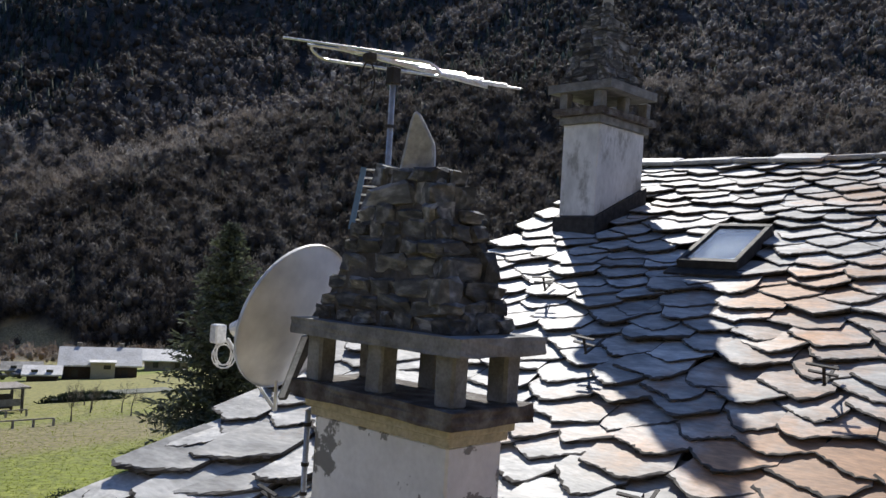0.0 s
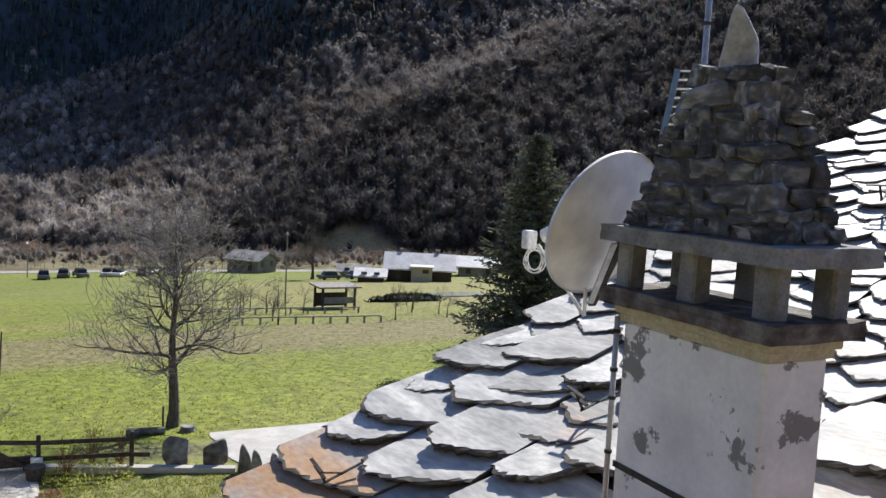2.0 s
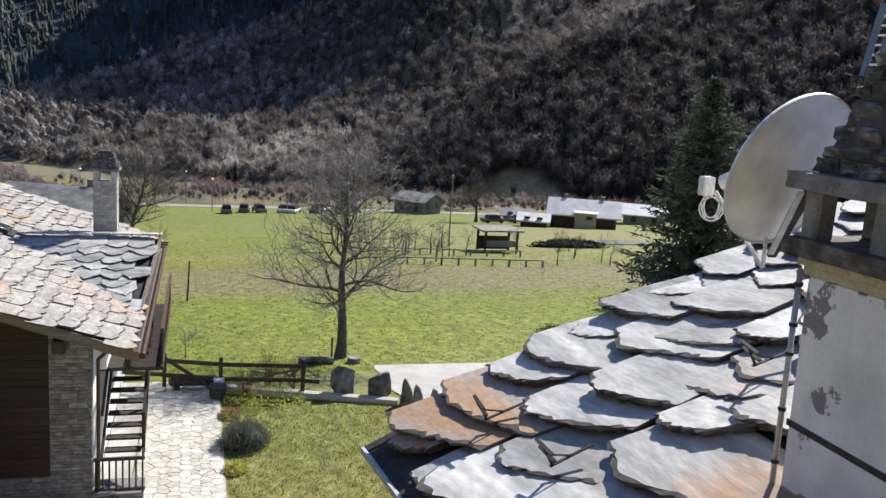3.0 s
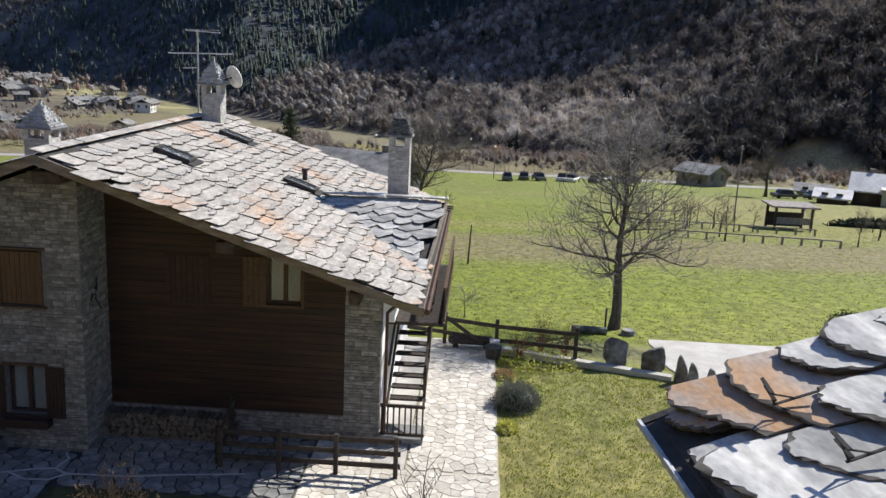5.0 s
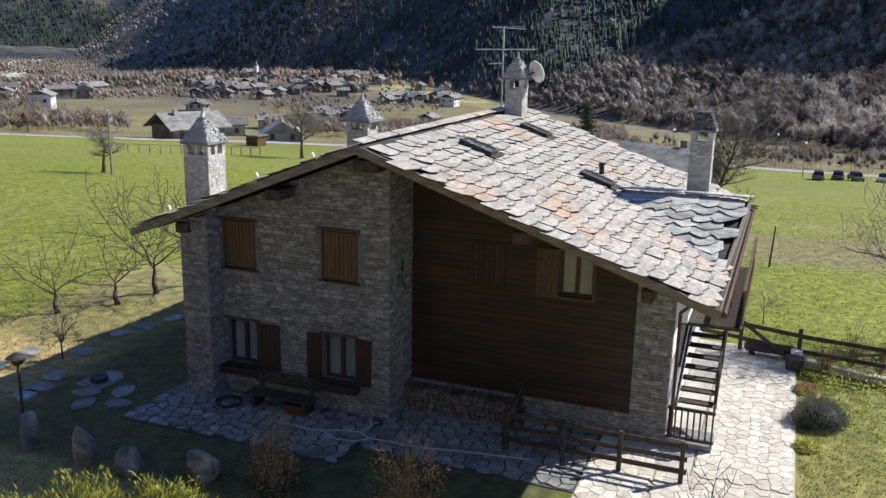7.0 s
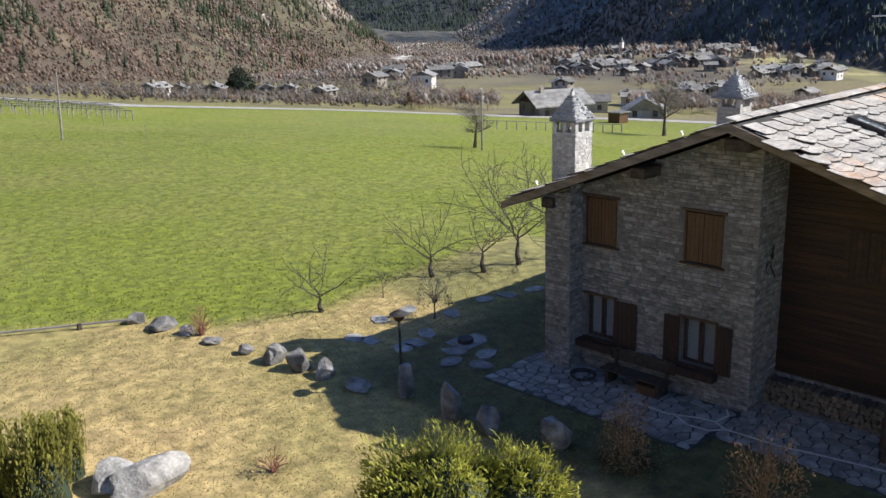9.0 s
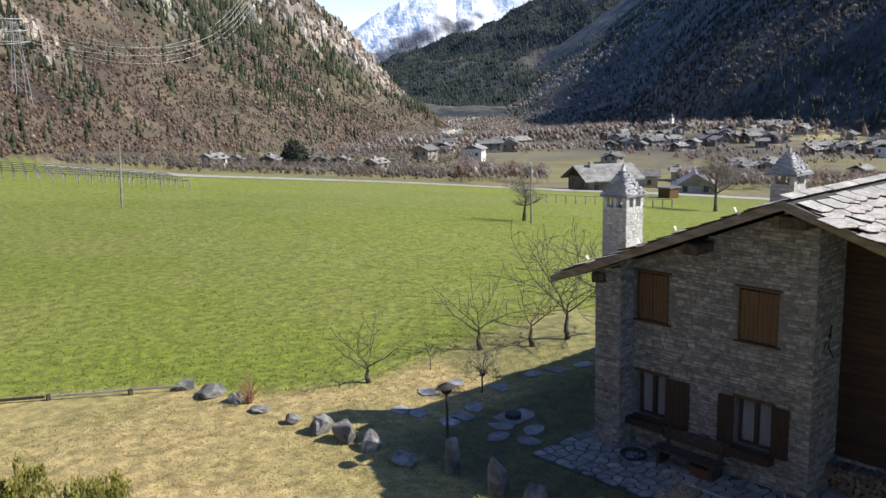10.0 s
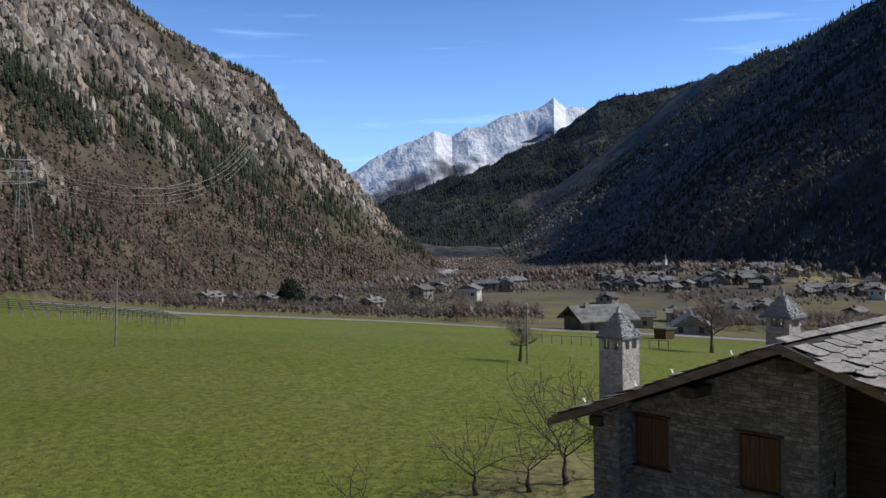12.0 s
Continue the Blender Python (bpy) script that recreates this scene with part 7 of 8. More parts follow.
for k, (x, y, s, h) in enumerate(((-13.85, -15.85, 0.32, 0.75), (-13.75, -14.1, 0.36, 0.80), (-13.75, -12.95, 0.42, 0.55), (-14.3, -11.3, 0.5, 0.6))):
    boulder(x, y, s * 0.85, s * 0.7, h * 0.72, 90 + k, "upright shaded boulder near the terrace", group="upright boulders", sink=0.15)
boulder(-7.2, -16.7, 0.95, 0.7, 0.40, 95, "large pale whitish boulder in dry grass", stone=PALEROCK)
boulder(-6.6, -17.3, 0.6, 0.55, 0.34, 96, "pale cracked boulder beside a larger one", stone=PALEROCK)
for k, (x, y, w, h) in enumerate(((-26.75, 4.5, 0.42, 0.92), (-26.45, 5.65, 0.42, 0.85), (-25.65, 6.35, 0.26, 0.85), (-25.2, 6.6, 0.22, 0.80), (-25.1, 7.15, 0.24, 0.68))):
    bm = tip_mesh(300 + k, w * 1.6, w * 0.9, h)
    if k < 2:
        bm.free()
        bm = rock_mesh(300 + k, w * 1.1, w * 0.66, h * 0.7, 0.3, 4, 8)
    solo("standing_stone", bm, ROCK, "upright grey stone edging the driveway", "standing stone", "standing stones", at=(x, y, h * 0.42 if k < 2 else -0.05)).rotation_euler = (0, 0, radians(70 + 9 * k))
for k, (x, y) in enumerate(((-15.67, -20.08), (-15.82, -19.53), (-17.25, -20.75), (-18.55, -20.72), (-16.85, -17.0), (-17.35, -16.15), (-16.2, -16.55), (-16.6, -15.75), (-16.6, -18.35), (-16.1, -18.35), (-19.2, -19.35), (-20.9, -19.5), (-21.8, -19.2), (-22.9, -18.9), (-24.1, -18.4), (-17.4, -18.7), (-18.0, -17.2))):
    poly = [(0.42 * math.cos(a * math.tau / 7 + r.uniform(-0.2, 0.2)) * r.uniform(0.8, 1.15), 0.30 * math.sin(a * math.tau / 7 + r.uniform(-0.2, 0.2)) * r.uniform(0.8, 1.15), 0) for a in range(7)]
    solo("stepping_stone", prism(bmesh.new(), poly, (0, 0, 0.05)), PATIO, "flat pale stepping stone in the lawn", "stepping stone", "stepping stones", at=(x, y, -0.008)).rotation_euler = (0, 0, r.uniform(0, 3))
dr = thing("drain_cover", (-17.6, -17.25, 0.0), "dark square drain cover in the lawn", "drain cover")
part("frame", boxed(-0.45, 0.45, -0.45, 0.45, -0.02, 0.03), CONCRETE, dr)
part("lid", rod(bmesh.new(), (0, 0, 0.03), (0, 0, 0.16), 0.24, sides=14), DARKMETAL, dr)

lamp = thing("garden_lamp", (-14.0, -16.15, 0.0), "garden lamp with globe shade and cap on a dark post", "lamp")
part("post", rod(bmesh.new(), (0, 0, 0), (0, 0, 2.0), 0.035, sides=10), DARKMETAL, lamp)
bm = bmesh.new()
bmesh.ops.create_uvsphere(bm, u_segments=16, v_segments=10, radius=0.16, matrix=Matrix.Translation((0, 0, 2.1)))
part("globe", bm, COPPER, lamp, smooth=True)
part("cap", rod(bmesh.new(), (0, 0, 2.14), (0, 0, 2.25), 0.25, 0.06, sides=16), DARKMETAL, lamp)

# timber fences
fence = thing("fence", (-18.2, -3.65, 0.0), "dark timber fence with three rails before the house", "fence", "fences")
for y in (-2.0, -0.66, 0.64, 2.0):
    part("post", boxed(-0.05, 0.05, y - 0.05, y + 0.05, 0, 1.02, bevel=0.01), FENCEWOOD, fence)
for z in (0.28, 0.58, 0.88):
    part("rail", boxed(-0.09, -0.052, -2.12, 2.1, z - 0.06, z + 0.06, bevel=0.008), FENCEWOOD, fence)
fence2 = thing("stair_rail", (-18.6, -5.75, 0.0), "slanted dark timber handrail beside steps", "railing", "fences")
for x, h in ((0.25, 0.95), (-0.9, 1.25)):
    part("post", boxed(x - 0.05, x + 0.05, -0.05, 0.05, 0, h), FENCEWOOD, fence2)
for z in (0.45, 0.92):
    part("rail", bar(bmesh.new(), (0.3, 0.07, z - 0.05), (-0.95, 0.07, z + 0.3), 0.04, 0.1), FENCEWOOD, fence2)
fence3 = thing("fence", (-27.3, 1.0, 0.0), "dark timber field fence with a braced gate", "fence", "fences")
FP = [(-29.4, -8.5), (-29.0, -6.2), (-28.5, -3.6), (-27.75, -0.98), (-27.2, 0.72), (-26.85, 3.25)]
for x, y in FP:
    part("post", boxed(x + 27.3 - 0.06, x + 27.3 + 0.06, y - 1.0 - 0.06, y - 1.0 + 0.06, -0.3, 1.12, bevel=0.012), FENCEWOOD, fence3)
for (x0, y0), (x1, y1) in zip(FP, FP[1:]):
    for z in (0.45, 0.92):
        part("rail", bar(bmesh.new(), (x0 + 27.3 + 0.08, y0 - 1.05, z), (x1 + 27.3 + 0.08, y1 - 0.95, z), 0.04, 0.13), FENCEWOOD, fence3)
part("brace", bar(bmesh.new(), (-27.75 + 27.3 + 0.1, -1.95, 0.98), (-27.3 + 27.3 + 0.1, -0.7, 0.25), 0.04, 0.12), FENCEWOOD, fence3)
part("rail_end", bar(bmesh.new(), (-26.85 + 27.3 + 0.08, 2.2, 0.45), (-26.75 + 27.3 + 0.08, 2.75, 0.42), 0.04, 0.13), FENCEWOOD, fence3)
low = thing("edging_rail", (-10.2, -27.8, 0.0), "low weathered timber rail at the field edge", "rail")
part("rail", bar(bmesh.new(), (1.9, -1.2, 0.12), (-1.6, 1.15, 0.18), 0.06, 0.06), POLEWOOD, low)
part("rail", bar(bmesh.new(), (4.6, -3.0, 0.10), (2.0, -1.25, 0.13), 0.07, 0.08), FENCEWOOD, low)
for x, y in ((1.9, -1.2), (-0.2, 0.25), (3.8, -2.45)):
    part("peg", boxed(x - 0.06, x + 0.06, y - 0.06, y + 0.06, -0.1, 0.20), FENCEWOOD, low)
tro = thing("trough", (-27.5, -0.1, 0.0), "low dark hollowed-log trough by the fence", "trough")
part("log", boxed(-0.2, 0.2, -0.75, 0.75, 0.16, 0.42, bevel=0.08), FENCEWOOD, tro)
for y in (-0.5, 0.5):
    part("support", boxed(-0.16, 0.16, y - 0.09, y + 0.09, 0, 0.165), FENCEWOOD, tro)
pot = thing("plant_pot", (-26.6, 0.62, 0.0), "dark round pot with a white tub beside it", "pot")
part("bowl", rod(bmesh.new(), (0, 0, 0), (0, 0, 0.42), 0.22, 0.28, sides=16), DARKMETAL, pot)
part("tub", rod(bmesh.new(), (-0.45, 0.05, 0), (-0.45, 0.05, 0.5), 0.14, 0.17, sides=14), WHITEPLASTIC, pot)
post = thing("field_post", (-45.6, -0.5, ground_z(-45.6, -0.5)), "thin dark post standing in the meadow", "post")
part("stake", rod(bmesh.new(), (0, 0, 0), (0.12, 0.1, 2.15), 0.05, 0.035), FENCEWOOD, post)
logs = thing("log", (-31.4, 4.3, ground_z(-31.4, 4.3)), "cut logs and stones lying under the tree", "log")
part("trunk", rod(bmesh.new(), (0, -0.7, 0.14), (0.1, 0.6, 0.14), 0.15, 0.13, sides=9), ROCK, logs)
part("stump", rod(bmesh.new(), (0.0, 1.4, -0.1), (0.0, 1.4, 0.2), 0.3, 0.25, sides=9), ROCK, logs)
part("peg", rod(bmesh.new(), (-0.1, 0.55, 0), (-0.1, 0.55, 0.95), 0.04, sides=6), FENCEWOOD, logs)


# grass tufts
def tufts(name, count, where, hgt, wid, material, label, seed):
    r = random.Random(seed)
    s = Soup()
    while count:
        x, y = where(r)
        if x is None:
            continue
        count -= 1
        z = ground_z(x, y)
        for _ in range(3):
            a = r.uniform(0, math.tau)
            h = hgt * r.uniform(0.5, 1.4)
            w = wid * r.uniform(0.6, 1.3)
            dx, dy = math.cos(a), math.sin(a)
            lx, ly = r.uniform(-0.7, 0.7) * h, r.uniform(-0.7, 0.7) * h
            px, py = x + r.uniform(-0.08, 0.08), y + r.uniform(-0.08, 0.08)
            n = len(s.v)
            s.v += [(px - dx * w, py - dy * w, z - 0.01), (px + dx * w, py + dy * w, z - 0.01), (px + lx, py + ly, z + h)]
            s.f.append((n, n + 1, n + 2))
    ob = new(name, s.mesh(name, material))
    return tagged(ob, label, "grass", kind="stuff")


def clear(x, y):
    """False where house, paving or roof stands."""
    return not ((-30 < x < -17.9 and -15.3 < y < -0.7) or (-28.3 < x < -15.1 and -15.2 < y < 0.75 and (y > -4.7 or x < -15.9)) or (-31 < x < -25.4 and y > 6.2 and y < 16))


def lawn_right(r):
    x, y = r.uniform(-27.0, -12), r.uniform(0.8, 9)
    return (x, y) if clear(x, y) and not (y > 5.9 and x < -25.4) else (None, None)


def lawn_left(r):
    x, y = r.uniform(-24, -2), r.uniform(-27, -9)
    return (x, y) if clear(x, y) and y > garden_edge(x) - 0.4 else (None, None)


def meadow(r):
    d = 18 + 75 * r.random() ** 1.5
    a = radians(r.uniform(40, 166))
    x, y = -math.sin(a) * d, math.cos(a) * d
    return (x, y) if clear(x, y) and (y < garden_edge(x) if x > -30 else True) and not (x > -27 and y > -4) else (None, None)


tufts("lawn_grass", 16000, lawn_right, 0.045, 0.016, GRASSBLADE, "short green lawn grass with worn spots", 1)
tufts("lawn_straw", 26000, lawn_left, 0.03, 0.016, STRAWBLADE, "short dry straw-coloured lawn grass", 2)
tufts("meadow_grass", 80000, meadow, 0.04, 0.03, GRASSBLADE, "uneven tufts of green meadow grass", 3)


# ---- fields, road, poles and far buildings ----
def strip(name, pts, w, material, label, up=0.06, kind="structure", category="road"):
    bm = bmesh.new()
    rows = []
    for k, (x, y) in enumerate(pts):
        a = pts[max(0, k - 1)]
        b = pts[min(len(pts) - 1, k + 1)]
        d = Vector((b[0] - a[0], b[1] - a[1], 0)).normalized()
        s = Vector((-d.y, d.x, 0)) * w / 2
        rows.append([bm.verts.new((x + s.x * q, y + s.y * q, max(ground_z(x, y), ground_z(x + s.x, y + s.y), ground_z(x - s.x, y - s.y)) + up)) for q in (-1, -0.33, 0.33, 1)])
    for a, b in zip(rows, rows[1:]):
        for k in range(3):
            bm.faces.new((a[k], a[k + 1], b[k + 1], b[k]))
    return solo(name, bm, material, label, category, kind=kind)


def walk_line(pts, step):
    out = []
    for a, b in zip(pts, pts[1:]):
        n = max(1, int(math.dist(a, b) / step))
        out += [(a[0] + (b[0] - a[0]) * k / n, a[1] + (b[1] - a[1]) * k / n) for k in range(n)]
    return out + [pts[-1]]


strip("road_field", walk_line([(-50, -160), (-62.7, -131), (-80, -121), (-113.6, -108), (-135, -88), (-150, -60), (-160, -32), (-172, 5), (-170, 40), (-160, 80), (-150, 130)], 6), 3.0, ASPHALT, "pale narrow road across the valley floor")


def pole(at, h, label, lean=(0, 0), r0=0.11, head=True):
    t = thing("utility_pole", (at[0], at[1], ground_z(*at)), label, "pole", "poles")
    part("shaft", rod(bmesh.new(), (0, 0, -0.2), (lean[0], lean[1], h), r0, r0 * 0.65, sides=10), POLEWOOD, t)
    if head:
        part("crossarm", bar(bmesh.new(), (lean[0] - 0.35, lean[1], h - 0.15), (lean[0] + 0.35, lean[1], h - 0.15), 0.08, 0.08), POLEWOOD, t)
        part("insulator", rod(bmesh.new(), (lean[0], lean[1], h - 0.02), (lean[0], lean[1], h + 0.15), 0.05), WHITEPLASTIC, t)
    return t


pole((-31.3, -79.2), 6.1, "leaning weathered wooden pole in the meadow", (-0.25, 0.1), head=False)
pole((-59.4, -54.4), 5.5, "slender wooden utility pole in the meadow")
pole((-88.0, 25.6), 7.2, "dark wooden street light pole by the orchard", r0=0.09)
for x, y, h in ((-172, -2.2, 6.5), (-168, -12, 6.5), (-152, 2.3, 5.5), (-165, -20, 6.0), (-176, 30, 6.0)):
    t = pole((x, y), h, "thin street lamp along the far road", r0=0.08, head=False)
    part("lamp_head", boxed(-0.9, 0.9, -0.15, 0.15, h - 0.05, h + 0.12), DISHPAINT, t)
pole((-37.4, -75.5), 1.3, "short thin marker stick in the meadow", r0=0.03, head=False)
pole((-41.0, -92.0), 2.2, "thin grey post near the vineyard", r0=0.04, head=False)

# vineyard trellises: rows of low posts with a top rail
def trellis(x0, y0, x1, y1, n, h, label, group="vineyard trellises"):
    t = thing("vine_trellis", (x0, y0, ground_z(x0, y0)), label, "trellis", group)
    z0 = ground_z(x0, y0)
    pv = None
    for k in range(n + 1):
        x, y = (x1 - x0) * k / n, (y1 - y0) * k / n
        z = ground_z(x0 + x, y0 + y) - z0
        part("post", boxed(x - 0.07, x + 0.07, y - 0.07, y + 0.07, z - 0.1, z + h), POLEWOOD, t)
        p = Vector((x, y, z + h))
        if pv is not None:
            part("rail", bar(bmesh.new(), pv, p, 0.09, 0.09), POLEWOOD, t)
        pv = p


for k in range(5):
    trellis(-47.5 - 1.6 * k, -98.5 - 5.0 * k, -32.0 - 1.6 * k, -128.0 - 6.0 * k, 16, 1.15, "rows of grey trellis posts in a vineyard")
for k in range(2):
    trellis(-82 - 5 * k, -150 - 5 * k, -100 - 5 * k, -142 - 5 * k, 14, 1.2, "low vineyard trellis before a hamlet")
trellis(-84, -77.5, -100, -66, 15, 1.1, "pale fence of short posts by the road", "fences")


def far_house(at, w, d, h, turn, label, seed, roof=0.42, white=False, over=0.7, floors=2, chimneys=1, name="farmhouse", group="", cover_=None, wall=None):
    """Walls, stone gable roof with overhang, windows, a chimney. Ridge along local x."""
    z = min(ground_z(at[0] + a, at[1] + b) for a in (-w / 3, w / 3) for b in (-d / 3, d / 3))
    t = thing(name, (at[0], at[1], z), label, "house", group, turn)
    r = random.Random(seed)
    bm = boxed(-w / 2, w / 2, -d / 2, d / 2, -0.5, h)
    part("wall", bm, wall or (FARWHITE if white else FARWALL), t)
    rise = roof * d / 2
    for s in (-1, 1):
        bm = prism(bmesh.new(), [(s * (w / 2 - 0.01), -d / 2, h), (s * (w / 2 - 0.01), d / 2, h), (s * (w / 2 - 0.01), 0, h + rise)], (-s * 0.3, 0, 0))
        part("gable", bm, DARKWOOD if r.random() < 0.6 else FARWALL, t)
        e = d / 2 + over
        bm = prism(bmesh.new(), [(-w / 2 - over, 0, h + rise + 0.12), (-w / 2 - over, s * e, h + rise + 0.12 - roof * e), (-w / 2 - over, s * e, h + rise - 0.1 - roof * e), (-w / 2 - over, 0, h + rise - 0.1)], (w + 2 * over, 0, 0))
        part("roof", bm, cover_ or FARROOF, t)
    for s in (-1, 1):
        for f in range(floors):
            n = max(2, int(w / 3))
            for k in range(n):
                x = -w / 2 + w * (k + 0.5) / n
                zc = 0.9 + f * (h - 0.6) / floors
                part("window", boxed(x - 0.45, x + 0.45, s * (d / 2 - 0.05), s * (d / 2 + 0.02), zc, zc + 1.1), FARDARK, t)
        for k in (-0.25, 0.25):
            part("window", boxed(s * (w / 2 - 0.05), s * (w / 2 + 0.02), k * d - 0.45, k * d + 0.45, h * 0.5, h * 0.5 + 1.1), FARDARK, t)
    for k in range(chimneys):
        x = w * (0.28 if k == 0 else -0.3)
        part("chimney", boxed(x - 0.35, x + 0.35, d * 0.1 - 0.35, d * 0.1 + 0.35, h + rise * 0.5, h + rise + 0.7), FARWALL, t)
    return t


# farm beyond the field
far_house((-131.5, 61.0), 10.5, 7.0, 3.0, 65, "farmhouse with dark timber walls and a broad bright roof", 1, roof=0.55, chimneys=2, over=0.7, cover_=METALROOF, floors=1, wall=BEAMWOOD)
far_house((-130.5, 52.0), 4.0, 4.4, 1.5, 65, "low dark timber barn with a bright roof", 2, roof=0.35, chimneys=0, cover_=METALROOF, floors=1, wall=BEAMWOOD)
annex = thing("annex", (-127.6, 59.6, ground_z(-127.6, 59.6)), "tan rendered porch wing of the farmhouse", "annex", turn=65)
part("wall", boxed(-1.7, 1.7, -0.8, 0.8, -0.3, 2.5), OCHRE, annex)
part("roof", boxed(-1.9, 1.9, -1.0, 1.0, 2.5, 2.65, pose(0, 0, 0, 4)), METALROOF, annex)
part("window", boxed(0.1, 1.1, -0.85, -0.78, 1.5, 2.1), FARDARK, annex)
far_house((-146.0, 80.0), 7.5, 6.5, 2.4, 62, "small farm building with a pale roof behind a spruce", 3, cover_=METALROOF, floors=1)
far_house((-149.0, 56.0), 5.0, 4.0, 1.5, 69, "low stone shed by the road", 4, chimneys=0, floors=1)
far_house((-168.0, 42.0), 7.0, 6.0, 3.0, 40, "stone hut at the wood's edge", 5, chimneys=0)
far_house((-82.0, -11.5), 9.0, 8.0, 3.6, 65, "stone farmhouse half hidden behind the roof", 6)
# houses beside the road
far_house((-131.0, -101.5), 10.0, 8.0, 3.2, -24, "large stone house with broad slab roof by the road", 7, roof=0.5, over=1.1)
far_house((-146.5, -91.5), 7.5, 7.5, 2.2, 33, "stone house with gable towards the road", 8, roof=0.6, over=0.8, chimneys=2)
shed = thing("shed", (-124.0, -82.5, ground_z(-124, -82.5)), "small red-brown wooden shed by the road", "shed")
part("wall", boxed(-1.3, 1.3, -1.1, 1.1, 0, 1.7), SHUTTER, shed)
part("roof", boxed(-1.6, 1.6, -1.4, 1.4, 1.7, 1.9), FARROOF, shed)
# open shelter in the orchard
sh = thing("shelter", (-79.5, 28.0, ground_z(-79.5, 28.0)), "open wooden shelter with a pale roof in the orchard", "shelter")
for a in (-1.6, 1.6):
    for b in (-1.2, 1.2):
        part("post", boxed(b - 0.1, b + 0.1, a - 0.1, a + 0.1, -0.3, 2.1), FENCEWOOD, sh)
part("roof", boxed(-1.7, 1.7, -2.1, 2.1, 2.1, 2.25), POLEWOOD, sh)
part("wall", boxed(-1.25, -1.15, -1.6, 1.6, 0, 1.3), FENCEWOOD, sh)
part("rail", boxed(1.15, 1.25, -1.6, 1.6, 0.6, 1.2), POLEWOOD, sh)

r = random.Random(12)
# hamlet under the sunny slope
for k, (x, y) in enumerate(((-92, -178), (-100, -183), (-108, -181), (-128, -190), (-136, -192), (-128, -166))):
    far_house((x, y), r.uniform(3.6, 5.2), r.uniform(3.6, 4.6), r.uniform(1.8, 2.5), r.uniform(10, 60), "small stone house in a hamlet below the slope", 20 + k, white=k in (0,), over=0.4, group="hamlet houses")
# village
k = 0
while k < 92:
    d = 385 * (1 + 1.1 * r.random() ** 1.6)
    a = radians(r.uniform(110.5, 127.5))
    x, y = -math.sin(a) * d, math.cos(a) * d
    if uq(x, y)[1] > 205:
        continue
    far_house((x, y), r.uniform(4.5, 8.0), r.uniform(4.5, 6.5), r.uniform(2.2, 4.0), r.uniform(-60, 60), "stone village house with slab roof", 100 + k, white=r.random() < 0.10, group="village houses", name="village_house", floors=1 if d > 480 else 2)
    k += 1
for k in range(16):
    a, d = radians(r.uniform(109, 128)), r.uniform(190, 350)
    x, y = -math.sin(a) * d, math.cos(a) * d
    far_house((x, y), r.uniform(4.5, 7.0), r.uniform(4.0, 5.5), r.uniform(2.0, 3.0), r.uniform(-60, 60), "low stone house among gardens by the village", 220 + k, white=r.random() < 0.2, group="village houses", name="village_house", floors=1)
ct = thing("church_tower", (-418, -276, ground_z(-418, -276)), "slim village church tower with a pointed spire", "tower")
part("shaft", boxed(-0.9, 0.9, -0.9, 0.9, 0, 7), FARWHITE, ct)
part("spire", rod(bmesh.new(), (0, 0, 7), (0, 0, 10), 1.1, 0.1, sides=8), FARROOF, ct)
for k in range(9):
    a, d = radians(r.uniform(133, 139.5)), r.uniform(260, 420)
    x, y = -math.sin(a) * d, math.cos(a) * d
    far_house((x, y), r.uniform(6, 10), r.uniform(6, 8), r.uniform(3, 5), r.uniform(-60, 60), "pale house among bare trees by the river", 180 + k, white=r.random() < 0.6, group="river houses", name="village_house")

# parked vehicles
def car(at, turn, white, seed):
    t = thing("parked_car", (at[0], at[1], ground_z(*at) + 0.02), "white parked car on the far lot" if white else "dark parked car on the far lot", "car", "parked cars", turn)
    bm = boxed(-2.05, 2.05, -0.85, 0.85, 0.3, 0.85, bevel=0.12)
    part("body", bm, DISHPAINT if white else CARPAINT, t)
    bm = boxed(-1.2, 1.3, -0.75, 0.75, 0.83, 1.4)
    for v in bm.verts:
        if v.co.z > 1.2:
            v.co.x *= 0.72
            v.co.y *= 0.86
    part("cabin", bm, FARDARK, t)
    for x in (-1.3, 1.3):
        for y in (-0.8, 0.8):
            part("wheel", rod(bmesh.new(), (x, y - 0.1, 0.32), (x, y + 0.1, 0.32), 0.32, sides=12), FARDARK, t)


for k in range(9):
    car((-152 - 1.3 * k + r.uniform(-5, 5), 5 + 2.9 * k + r.uniform(-1, 1)), r.uniform(-30, 30), r.random() < 0.6, k)
for k in range(4):
    car((-140 + r.uniform(-3, 3), 48 + 5.5 * k), r.uniform(50, 110), r.random() < 0.5, 20 + k)

# orchard of small leafless trees, with its rails
for k in range(26):
    x, y = -63 - r.uniform(0, 22), 13 + r.uniform(0, 24)
    if abs(x + 79.5) < 3 and abs(y - 28) < 3:
        continue
    bare_tree("orchard_tree", (x, y, ground_z(x, y)), r.uniform(1.8, 3.4), 0.06, "small leafless tree in the orchard", 500 + k, levels=3, fork=(1, 1, 1), spread=0.8, trunk=0.3, group="orchard trees", material=TWIG)
for k in range(2):
    trellis(-66.0 - 9 * k, 14.5, -64.0 - 9 * k, 26.5 + 1.5 * k, 9, 0.55, "weathered rails between orchard trees", "orchard rails")
bush("hedge", (-85.0, 38.0, ground_z(-85, 38)), 0.9, 4.2, 0.75, 1500, 0.30, 0.06, NEEDLE, "dark clipped hedge by the farm", 303, category="hedge")
